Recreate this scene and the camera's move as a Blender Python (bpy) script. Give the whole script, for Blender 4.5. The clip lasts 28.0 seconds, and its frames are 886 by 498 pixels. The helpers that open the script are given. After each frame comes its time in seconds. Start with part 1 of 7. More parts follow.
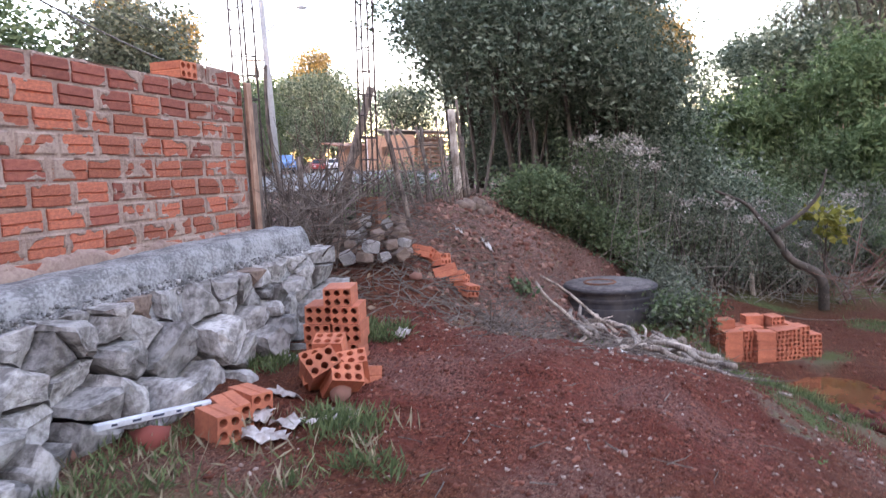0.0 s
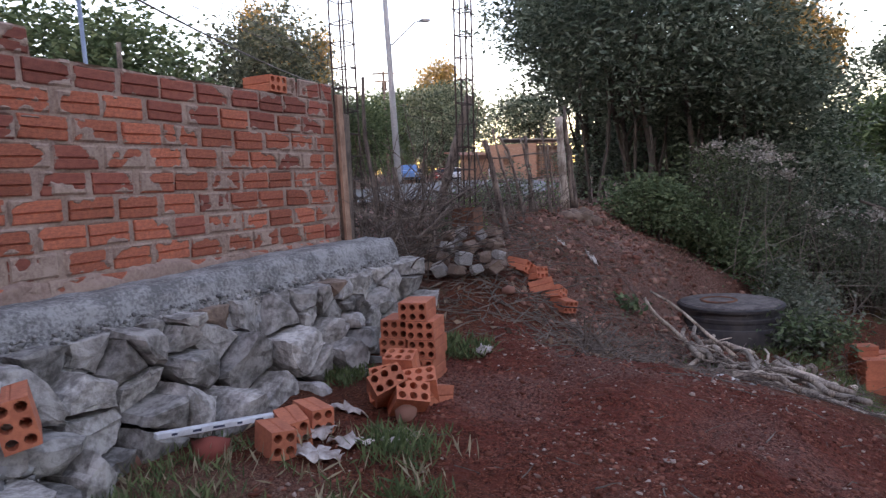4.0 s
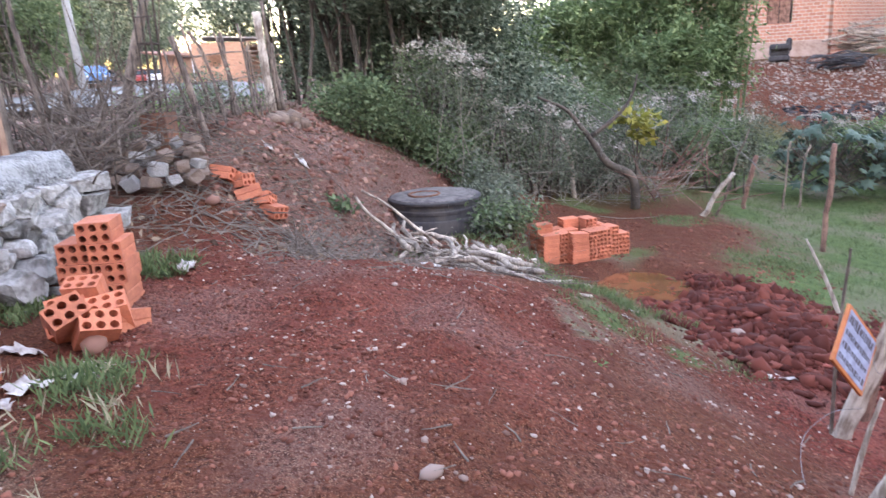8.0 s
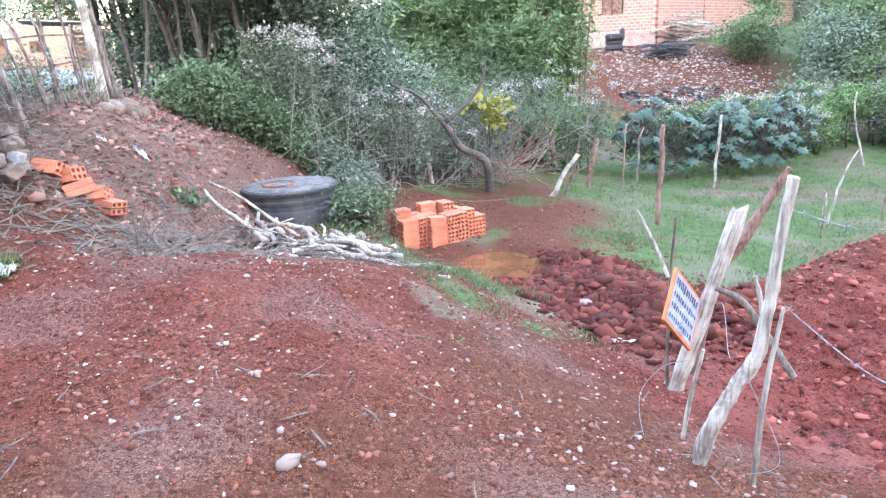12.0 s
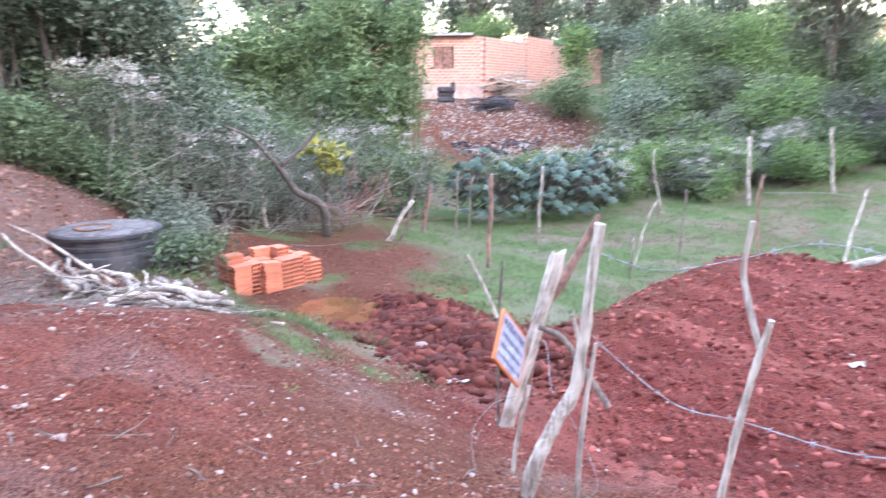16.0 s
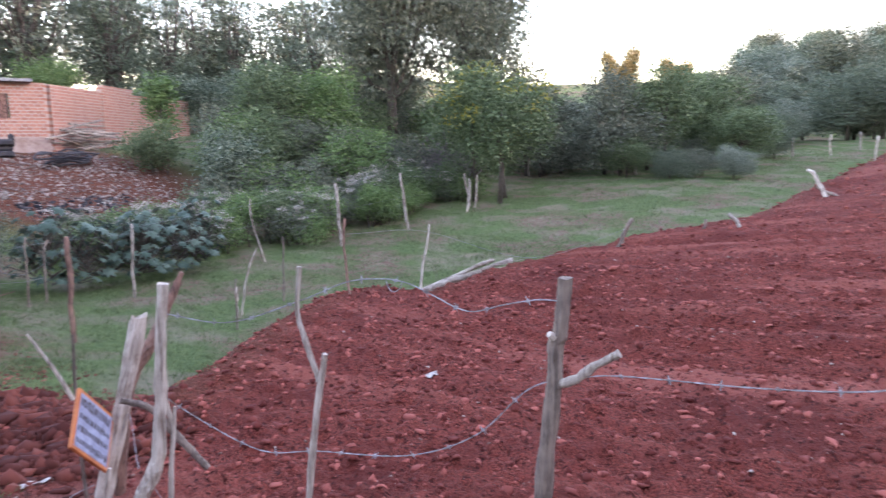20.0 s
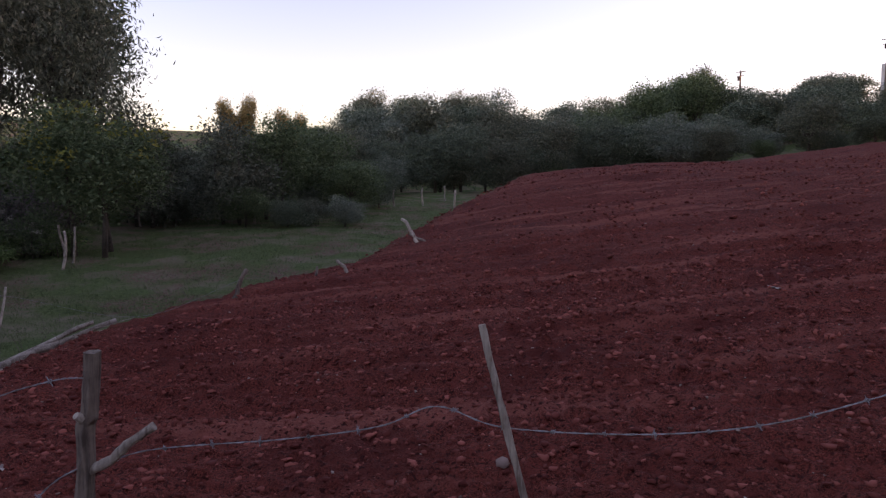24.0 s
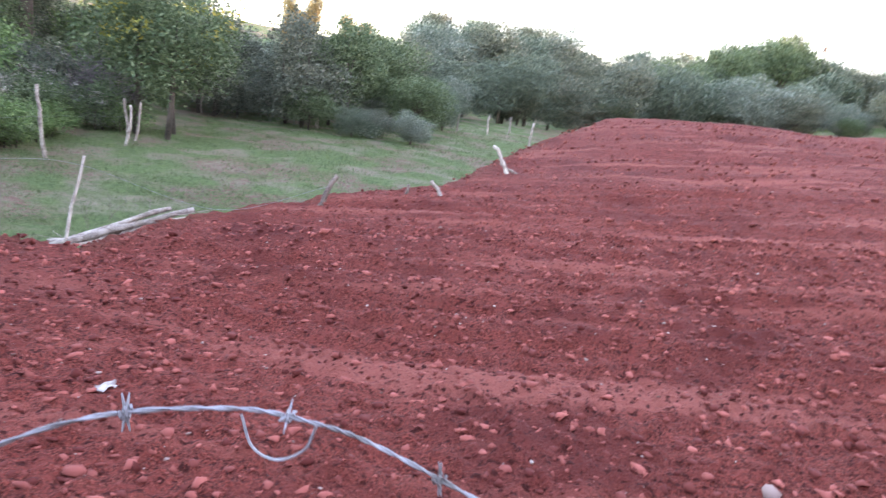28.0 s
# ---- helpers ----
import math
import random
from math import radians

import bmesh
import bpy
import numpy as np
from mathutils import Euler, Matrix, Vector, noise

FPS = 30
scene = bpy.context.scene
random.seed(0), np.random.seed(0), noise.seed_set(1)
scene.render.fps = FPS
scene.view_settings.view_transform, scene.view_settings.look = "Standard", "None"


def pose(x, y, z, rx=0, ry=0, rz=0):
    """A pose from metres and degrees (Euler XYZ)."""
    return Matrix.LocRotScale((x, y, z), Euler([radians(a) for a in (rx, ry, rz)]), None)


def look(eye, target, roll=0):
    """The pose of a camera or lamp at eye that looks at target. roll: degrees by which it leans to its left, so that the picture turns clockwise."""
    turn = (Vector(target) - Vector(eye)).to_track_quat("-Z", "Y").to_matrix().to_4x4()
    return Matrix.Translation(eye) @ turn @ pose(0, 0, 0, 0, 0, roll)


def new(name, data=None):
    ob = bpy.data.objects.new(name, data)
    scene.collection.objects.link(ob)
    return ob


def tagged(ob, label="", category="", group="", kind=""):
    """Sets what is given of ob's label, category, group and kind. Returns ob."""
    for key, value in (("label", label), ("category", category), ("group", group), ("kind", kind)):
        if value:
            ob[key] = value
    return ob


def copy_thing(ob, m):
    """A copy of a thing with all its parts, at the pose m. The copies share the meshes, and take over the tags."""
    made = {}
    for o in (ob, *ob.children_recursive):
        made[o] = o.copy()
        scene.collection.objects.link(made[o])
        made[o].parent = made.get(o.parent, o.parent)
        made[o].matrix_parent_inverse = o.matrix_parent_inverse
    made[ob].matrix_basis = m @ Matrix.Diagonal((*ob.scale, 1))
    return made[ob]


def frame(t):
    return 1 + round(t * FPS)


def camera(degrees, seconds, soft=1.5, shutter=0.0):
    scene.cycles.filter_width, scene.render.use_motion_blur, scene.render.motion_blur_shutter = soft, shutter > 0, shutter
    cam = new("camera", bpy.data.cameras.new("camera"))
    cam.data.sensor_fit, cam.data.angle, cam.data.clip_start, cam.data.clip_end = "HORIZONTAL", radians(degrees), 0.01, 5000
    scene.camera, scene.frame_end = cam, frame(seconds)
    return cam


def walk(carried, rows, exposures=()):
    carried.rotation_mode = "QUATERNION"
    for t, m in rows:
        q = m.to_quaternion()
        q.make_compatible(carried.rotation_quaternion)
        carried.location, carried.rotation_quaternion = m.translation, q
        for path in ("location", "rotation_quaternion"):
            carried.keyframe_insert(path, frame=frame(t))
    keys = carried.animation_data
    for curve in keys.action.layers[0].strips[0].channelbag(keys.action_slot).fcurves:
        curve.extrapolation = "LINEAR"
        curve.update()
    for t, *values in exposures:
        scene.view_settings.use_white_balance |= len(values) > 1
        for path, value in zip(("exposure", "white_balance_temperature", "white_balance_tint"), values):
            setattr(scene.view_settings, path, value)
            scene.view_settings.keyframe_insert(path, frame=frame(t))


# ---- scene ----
cam = camera(66.62, 28.0, soft=1.3, shutter=0.4)
PATH = [
    (0, (0.002, 0.110, 1.386), (1.903, 0.689, 1.159), -2.42),
    (0.5, (0.099, 0.061, 1.389), (1.996, 0.679, 1.257), -0.30),
    (1, (0.169, 0.045, 1.367), (1.977, 0.871, 1.155), -1.60),
    (1.5, (0.215, 0.008, 1.389), (1.947, 0.993, 1.213), -4.06),
    (2, (0.198, -0.002, 1.389), (1.892, 1.054, 1.268), -3.93),
    (2.5, (0.200, -0.010, 1.399), (1.844, 1.121, 1.271), -3.20),
    (3, (0.208, -0.024, 1.389), (1.898, 1.037, 1.245), -2.70),
    (3.5, (0.216, -0.033, 1.388), (1.948, 0.954, 1.218), -2.60),
    (5.5, (0.231, -0.066, 1.383), (2.083, 0.662, 1.190), -2.71),
    (6, (0.236, -0.080, 1.385), (2.107, 0.593, 1.172), -2.78),
    (6.5, (0.264, -0.071, 1.386), (2.17, 0.464, 1.102), -2.6),
    (7, (0.276, -0.081, 1.365), (2.205, 0.328, 1.033), -3.0),
    (7.5, (0.291, -0.104, 1.366), (2.232, 0.2, 0.991), -3.6),
    (8, (0.29, -0.129, 1.369), (2.219, 0.023, 0.865), -3.3),
    (8.5, (0.299, -0.135, 1.356), (2.223, -0.075, 0.815), -3.4),
    (9, (0.293, -0.139, 1.366), (2.217, -0.17, 0.82), -3.3),
    (9.5, (0.291, -0.144, 1.359), (2.215, -0.223, 0.817), -2.9),
    (10, (0.307, -0.149, 1.351), (2.218, -0.311, 0.787), -2.5),
    (10.5, (0.289, -0.161, 1.359), (2.198, -0.368, 0.799), -3.0),
    (11, (0.312, -0.151, 1.353), (2.212, -0.4, 0.782), -2.5),
    (11.5, (0.289, -0.17, 1.347), (2.193, -0.41, 0.786), -3.2),
    (13.5, (0.299, -0.175, 1.33), (2.202, -0.457, 0.783), -2.2),
    (14, (0.298, -0.179, 1.33), (2.19, -0.512, 0.775), -2.1),
    (14.5, (0.305, -0.193, 1.327), (2.187, -0.606, 0.789), -1.4),
    (15, (0.293, -0.191, 1.334), (2.159, -0.675, 0.801), -1.6),
    (15.5, (0.296, -0.204, 1.338), (2.152, -0.752, 0.832), -2.0),
    (16, (0.271, -0.184, 1.345), (2.085, -0.901, 0.902), -0.2),
    (16.5, (0.251, -0.172, 1.33), (1.887, -1.262, 0.964), 1.9),
    (17, (0.214, -0.176, 1.354), (1.735, -1.441, 1.058), 2.8),
    (17.5, (0.212, -0.217, 1.356), (1.704, -1.511, 1.041), 0.6),
    (18, (0.198, -0.22, 1.357), (1.667, -1.54, 1.039), 0.1),
    (18.5, (0.175, -0.225, 1.368), (1.59, -1.604, 1.061), -0.6),
    (19, (0.153, -0.222, 1.376), (1.523, -1.648, 1.083), -0.7),
    (19.5, (0.155, -0.231, 1.369), (1.458, -1.724, 1.095), -0.9),
    (20, (0.154, -0.26, 1.363), (1.305, -1.866, 1.055), -0.7),
    (20.5, (0.079, -0.266, 1.373), (1.002, -2.017, 1.082), -0.2),
    (21, (0.026, -0.36, 1.377), (0.773, -2.196, 1.109), 0.4),
    (21.5, (0.005, -0.394, 1.383), (0.645, -2.278, 1.183), 0.5),
    (22, (-0.007, -0.33, 1.422), (0.333, -2.294, 1.258), 1.5),
    (22.5, (-0.011, -0.292, 1.445), (0.118, -2.281, 1.275), 1.3),
    (24.5, (-0.051, -0.321, 1.389), (0.106, -2.308, 1.218), -0.2),
    (25, (-0.025, -0.296, 1.407), (0.026, -2.288, 1.229), 0.2),
    (25.5, (0.052, -0.334, 1.292), (0.273, -2.295, 0.965), 2.3),
    (26, (0.295, -0.63, 1.285), (0.796, -2.513, 0.836), -1.2),
    (26.5, (0.618, -0.772, 1.297), (0.964, -2.72, 1.006), 0.1),
    (27, (0.888, -0.978, 1.233), (1.334, -2.91, 0.971), 1.6),
    (27.5, (1.082, -1.198, 1.205), (1.483, -3.106, 0.757), 4.0),
    (28, (1.217, -1.279, 1.204), (1.441, -3.23, 0.822), 8.7),
]
EXPOSURES = [
    (0, 4.25, 6900, 40), (0.5, 3.85, 6900, 40), (1, 3.60, 6900, 40), (1.5, 3.30, 6900, 40), (2, 3.38, 6900, 40), (2.5, 3.22, 6900, 40), (3.5, 3.15, 6900, 40), (5.5, 3.30, 6900, 40), (6, 3.30, 6900, 40), (7, 4.10, 6900, 40), (8, 4.86, 6900, 36), (9, 5.30, 6400, 31), (10, 5.66, 6400, 27), (11, 5.68, 6400, 27), (14, 5.70, 6400, 29), (15, 5.72, 6400, 32), (16, 5.60, 6533, 36), (17, 5.20, 6500, 38), (18, 4.90, 6520, 38), (19, 4.65, 6540, 41), (20, 4.55, 6560, 41), (21, 4.45, 6580, 41), (22, 3.45, 6600, 42), (22.5, 2.50, 6633, 45), (24.5, 2.06, 6767, 53), (25.5, 2.00, 6767, 50), (26, 4.45, 6733, 43), (27, 4.60, 6700, 41), (28, 4.90, 6600, 40),
]
walk(cam, [(t, look(eye, target, roll)) for t, eye, target, roll in PATH], EXPOSURES)

# ---- light: a clear sky with the sun almost down, behind an added unseen ridge and woods ----
SUN_FROM = Vector((-0.97, -0.24, 0.0)).normalized()
SUN_ELEV = radians(4.0)
world = bpy.data.worlds.new("dusk_sky")
scene.world = world
world.use_nodes = True
wt = world.node_tree
sky = wt.nodes.new("ShaderNodeTexSky")
sky.sky_type = "NISHITA"
sky.sun_disc = False
sky.sun_elevation = SUN_ELEV
sky.sun_rotation = math.atan2(SUN_FROM.x, SUN_FROM.y)
sky.altitude = 700
sky.air_density, sky.dust_density, sky.ozone_density = 1.0, 1.5, 1.0
wt.links.new(sky.outputs["Color"], wt.nodes["Background"].inputs["Color"])
wt.nodes["Background"].inputs["Strength"].default_value = 0.15
sun = new("sun", bpy.data.lights.new("sun", "SUN"))
sun.data.energy, sun.data.angle, sun.data.color = 1.1, radians(0.6), (1.0, 0.62, 0.32)
sun.matrix_world = look(SUN_FROM * 50 + Vector((0, 0, 50 * math.tan(SUN_ELEV))), (0, 0, 0))

# ---- materials ----
def material(name, base, rough=0.8, grain=40.0, amount=0.25, bump_size=0.0, dark=None, stain=3.0, metal=0.0, per_piece=0.0, translucent=0.0):
    """A surface with grain and stains at two scales. base, dark: colours between which it varies."""
    m = bpy.data.materials.new(name)
    m.use_nodes = True
    t = m.node_tree
    n, l = t.nodes, t.links
    b = n["Principled BSDF"]
    b.inputs["Roughness"].default_value, b.inputs["Metallic"].default_value = rough, metal
    where = n.new("ShaderNodeTexCoord")
    fine, wide = n.new("ShaderNodeTexNoise"), n.new("ShaderNodeTexNoise")
    for node, s in ((fine, grain), (wide, stain)):
        node.inputs["Scale"].default_value, node.inputs["Detail"].default_value, node.inputs["Roughness"].default_value = s, 6, 0.62
        l.new(where.outputs["Object"], node.inputs["Vector"])
    dark = dark or tuple(c * 0.55 for c in base)
    ramp = n.new("ShaderNodeMix")
    ramp.data_type = "RGBA"
    ramp.inputs[6].default_value, ramp.inputs[7].default_value = (*dark, 1), (*base, 1)
    add = n.new("ShaderNodeMath")
    add.operation = "ADD"
    l.new(fine.outputs["Fac"], add.inputs[0])
    l.new(wide.outputs["Fac"], add.inputs[1])
    rng = n.new("ShaderNodeMapRange")
    half = max(0.09, 0.32 - 0.42 * amount)
    rng.inputs["From Min"].default_value, rng.inputs["From Max"].default_value = 0.99 - half, 0.99 + half
    l.new(add.outputs[0], rng.inputs["Value"])
    l.new(rng.outputs["Result"], ramp.inputs[0])
    colour = ramp.outputs[2]
    if per_piece:
        info, hsv = n.new("ShaderNodeObjectInfo"), n.new("ShaderNodeHueSaturation")
        vary = n.new("ShaderNodeMapRange")
        vary.inputs["To Min"].default_value, vary.inputs["To Max"].default_value = 1 - per_piece, 1 + per_piece
        l.new(info.outputs["Random"], vary.inputs["Value"])
        l.new(vary.outputs["Result"], hsv.inputs["Value"])
        l.new(colour, hsv.inputs["Color"])
        colour = hsv.outputs["Color"]
    l.new(colour, b.inputs["Base Color"])
    if bump_size:
        bp = n.new("ShaderNodeBump")
        bp.inputs["Strength"].default_value, bp.inputs["Distance"].default_value = 0.7, bump_size
        l.new(add.outputs[0], bp.inputs["Height"])
        l.new(bp.outputs["Normal"], b.inputs["Normal"])
    return m


def leaf_material(name, base, light, rough=0.6):
    """Foliage: each leaf island takes a tone between base and light, and lets some light through."""
    m = bpy.data.materials.new(name)
    m.use_nodes = True
    t = m.node_tree
    n, l = t.nodes, t.links
    b = n["Principled BSDF"]
    geo, mix = n.new("ShaderNodeNewGeometry"), n.new("ShaderNodeMix")
    mix.data_type = "RGBA"
    mix.inputs[6].default_value, mix.inputs[7].default_value = (*base, 1), (*light, 1)
    power = n.new("ShaderNodeMath")
    power.operation = "POWER"
    power.inputs[1].default_value = 1.6
    l.new(geo.outputs["Random Per Island"], power.inputs[0])
    l.new(power.outputs[0], mix.inputs[0])
    l.new(mix.outputs[2], b.inputs["Base Color"])
    b.inputs["Roughness"].default_value = rough
    b.inputs["Specular IOR Level"].default_value = 0.22
    tr, ms = n.new("ShaderNodeBsdfTranslucent"), n.new("ShaderNodeMixShader")
    ms.inputs[0].default_value = 0.22
    l.new(mix.outputs[2], tr.inputs["Color"])
    l.new(b.outputs[0], ms.inputs[1])
    l.new(tr.outputs[0], ms.inputs[2])
    l.new(ms.outputs[0], n["Material Output"].inputs["Surface"])
    return m


BRICK = material("fired_clay", (0.50, 0.145, 0.075), 0.88, 60, 0.4, 0.003, (0.27, 0.075, 0.045), 9, per_piece=0.3)
BRICK_DARK = material("dark_fired_clay", (0.34, 0.10, 0.06), 0.85, 60, 0.3, 0.002, (0.20, 0.05, 0.035), 5, per_piece=0.25)
BRICK_NEW = material("fresh_fired_clay", (0.55, 0.17, 0.085), 0.88, 60, 0.3, 0.001, (0.40, 0.115, 0.06), 9, per_piece=0.18)
BRICK_HOLE = material("brick_cavity_clay", (0.16, 0.04, 0.02), 0.9, 60, 0.2)
MORTAR = material("sandy_mortar", (0.40, 0.285, 0.225), 0.95, 90, 0.3, 0.004, (0.24, 0.155, 0.12), 7)
CONCRETE = material("rough_concrete", (0.34, 0.33, 0.315), 0.95, 70, 0.45, 0.012, (0.14, 0.135, 0.13), 9)
STONE = material("grey_basalt", (0.40, 0.37, 0.34), 0.92, 30, 0.4, 0.012, (0.15, 0.135, 0.12), 9, per_piece=0.38)


def timber(name, light, dark, vary=0.2):
    """Weathered wood: streaks along the stick, cracks and grey patches."""
    m = material(name, light, 0.92, 30, 0.4, 0.004, dark, 7, per_piece=vary)
    n, l = m.node_tree.nodes, m.node_tree.links
    stretch = n.new("ShaderNodeMapping")
    stretch.inputs["Scale"].default_value = (3.0, 3.0, 0.22)
    noises = [k for k in n if k.bl_idname == "ShaderNodeTexNoise"]
    l.new(noises[0].inputs["Vector"].links[0].from_socket, stretch.inputs["Vector"])
    l.new(stretch.outputs[0], noises[0].inputs["Vector"])
    return m


WOOD_GREY = timber("weathered_wood", (0.25, 0.185, 0.142), (0.085, 0.060, 0.046))
BARK = material("tree_bark", (0.11, 0.085, 0.065), 0.95, 25, 0.35, 0.01, (0.05, 0.04, 0.03), 4)
# the pale end of this leaf range is painted sky sheen
LEAF_DARK = leaf_material("dark_leaves_sky_glints", (0.054, 0.084, 0.050), (0.300, 0.348, 0.246))
LEAF_MID = leaf_material("green_leaves", (0.066, 0.106, 0.048), (0.198, 0.246, 0.120))
LEAF_BAMBOO = leaf_material("bamboo_leaves", (0.074, 0.126, 0.050), (0.215, 0.285, 0.125))
LEAF_GREY = leaf_material("dusty_shrub_leaves", (0.085, 0.102, 0.068), (0.215, 0.225, 0.160))


def ground_material():
    m = bpy.data.materials.new("ground_soil_and_grass")
    m.use_nodes = True
    t = m.node_tree
    n, l = t.nodes, t.links
    b = n["Principled BSDF"]
    b.inputs["Roughness"].default_value = 0.95
    b.inputs["Specular IOR Level"].default_value = 0.15
    where = n.new("ShaderNodeTexCoord")

    def tex(scale, detail=5):
        k = n.new("ShaderNodeTexNoise")
        k.inputs["Scale"].default_value, k.inputs["Detail"].default_value = scale, detail
        l.new(where.outputs["Object"], k.inputs["Vector"])
        return k.outputs["Fac"]

    def mix(fac, a, c):
        k = n.new("ShaderNodeMix")
        k.data_type = "RGBA"
        for sock, v in ((k.inputs[0], fac), (k.inputs[6], a), (k.inputs[7], c)):
            if hasattr(v, "type"):
                l.new(v, sock)
            else:
                sock.default_value = v
        return k.outputs[2]

    def span(v, lo, hi):
        k = n.new("ShaderNodeMapRange")
        k.inputs["From Min"].default_value, k.inputs["From Max"].default_value = lo, hi
        l.new(v, k.inputs["Value"])
        return k.outputs["Result"]

    def attr(name):
        k = n.new("ShaderNodeAttribute")
        k.attribute_name = name
        return k.outputs["Fac"]

    fine, mid, wide, crumb = tex(60), tex(9), tex(0.9), tex(170, 3)
    tilth = attr("tilled")
    red = mix(span(fine, 0.38, 0.62), (0.0530, 0.0096, 0.0062, 1), (0.2120, 0.0405, 0.0268, 1))
    red = mix(span(crumb, 0.53, 0.66), red, (0.300, 0.0850, 0.0540, 1))
    red = mix(span(mid, 0.50, 0.72), red, (0.192, 0.0400, 0.0274, 1))
    red = mix(span(wide, 0.5, 0.7), red, (0.108, 0.0210, 0.0148, 1))
    trod = mix(span(fine, 0.38, 0.62), (0.055, 0.0160, 0.0084, 1), (0.155, 0.0473, 0.0248, 1))
    trod = mix(span(crumb, 0.53, 0.66), trod, (0.25, 0.1078, 0.0576, 1))
    trod = mix(span(mid, 0.48, 0.70), trod, (0.105, 0.0308, 0.0168, 1))
    pale = mix(span(fine, 0.4, 0.6), (0.110, 0.045, 0.034, 1), (0.26, 0.145, 0.112, 1))
    pale = mix(span(crumb, 0.5, 0.64), pale, (0.34, 0.26, 0.22, 1))
    stretch, bands = n.new("ShaderNodeMapping"), n.new("ShaderNodeTexNoise")
    stretch.inputs["Scale"].default_value = (0.16, 1.7, 0.4)
    stretch.inputs["Rotation"].default_value = (0, 0, 0.10)
    l.new(where.outputs["Object"], stretch.inputs["Vector"])
    l.new(stretch.outputs[0], bands.inputs["Vector"])
    bands.inputs["Scale"].default_value, bands.inputs["Detail"].default_value = 1.3, 6
    dry = n.new("ShaderNodeMath")
    dry.operation = "MULTIPLY"
    l.new(span(bands.outputs["Fac"], 0.52, 0.66), dry.inputs[0])
    l.new(tilth, dry.inputs[1])
    half_dry = n.new("ShaderNodeMath")
    half_dry.operation = "MULTIPLY"
    half_dry.inputs[1].default_value = 0.75
    l.new(dry.outputs[0], half_dry.inputs[0])
    red = mix(half_dry.outputs[0], red, (0.30, 0.088, 0.062, 1))
    # shade in the crevices between clods, painted as dark spots
    crevice_shade = tex(24, 4)
    red = mix(span(crevice_shade, 0.44, 0.34), red, (0.050, 0.0086, 0.0056, 1))
    red = mix(tilth, trod, red)
    soil = mix(attr("gravel"), red, pale)
    green = mix(span(mid, 0.3, 0.7), (0.058, 0.092, 0.030, 1), (0.115, 0.158, 0.055, 1))
    green = mix(span(wide, 0.45, 0.66), green, (0.19, 0.165, 0.105, 1))
    bare = n.new("ShaderNodeMath")
    bare.operation = "MULTIPLY"
    l.new(span(tex(0.45), 0.50, 0.62), bare.inputs[0])
    l.new(span(mid, 0.40, 0.60), bare.inputs[1])
    green = mix(bare.outputs[0], green, (0.165, 0.095, 0.068, 1))
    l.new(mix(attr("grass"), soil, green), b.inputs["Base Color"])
    add = n.new("ShaderNodeMath")
    add.operation = "ADD"
    l.new(fine, add.inputs[0])
    l.new(mid, add.inputs[1])
    bp = n.new("ShaderNodeBump")
    bp.inputs["Strength"].default_value, bp.inputs["Distance"].default_value = 1.0, 0.045
    l.new(add.outputs[0], bp.inputs["Height"])
    l.new(bp.outputs["Normal"], b.inputs["Normal"])
    return m


GROUND = ground_material()


# ---- building blocks ----
def mesh_object(name, bm, mat, smooth=False):
    me = bpy.data.meshes.new(name)
    bm.to_mesh(me)
    bm.free()
    me.materials.append(mat)
    if smooth:
        me.polygons.foreach_set("use_smooth", [True] * len(me.polygons))
    return new(name, me)


def part(name, bm, mat, parent, label="", smooth=False):
    ob = mesh_object(name, bm, mat, smooth)
    ob.parent = parent
    if label:
        ob["label"] = label
    return ob


def thing(name, at, label, category, group="", kind="", turn=0.0):
    ob = new(name)
    ob.empty_display_size = 0.1
    ob.matrix_world = pose(*at, 0, 0, turn)
    return tagged(ob, label, category, group, kind)


def box(bm, size, m=Matrix(), bevel=0.0):
    made = bmesh.ops.create_cube(bm, size=1, matrix=m @ Matrix.Diagonal((*size, 1)))["verts"]
    if bevel:
        edges = list({e for v in made for e in v.link_edges})
        bmesh.ops.bevel(bm, geom=edges, offset=bevel, segments=1, affect="EDGES")
    return made


def tube(bm, points, radii, sides=8, caps=True):
    """A tapered, bent rod through the points."""
    rings = []
    for i, p in enumerate(points):
        p = Vector(p)
        ahead = (Vector(points[min(i + 1, len(points) - 1)]) - Vector(points[max(i - 1, 0)])).normalized()
        side = ahead.orthogonal().normalized() if i == 0 else (rings_side - ahead * rings_side.dot(ahead)).normalized()
        rings_side = side
        up = ahead.cross(side)
        r = radii[i] if isinstance(radii, (list, tuple)) else radii
        rings.append([bm.verts.new(p + r * (math.cos(a) * side + math.sin(a) * up)) for a in (2 * math.pi * k / sides for k in range(sides))])
    for a, b in zip(rings, rings[1:]):
        for k in range(sides):
            bm.faces.new((a[k], a[(k + 1) % sides], b[(k + 1) % sides], b[k]))
    if caps:
        bm.faces.new(rings[0][::-1])
        bm.faces.new(rings[-1])
    return bm


def stick(a, b, r0, r1, wobble=0.0, bits=6, sides=7, rng=random):
    """A natural stick from a to b, crooked by wobble."""
    a, b = Vector(a), Vector(b)
    pts, rad = [], []
    drift = Vector((0, 0, 0))
    for i in range(bits + 1):
        f = i / bits
        if 0 < i < bits:
            drift += Vector((rng.uniform(-1, 1), rng.uniform(-1, 1), rng.uniform(-1, 1))) * wobble / bits ** 0.5
        pts.append(a.lerp(b, f) + drift * math.sin(math.pi * f) ** 0.5)
        rad.append((r0 + (r1 - r0) * f) * rng.uniform(0.88, 1.12))
    return tube(bmesh.new(), pts, rad, sides)


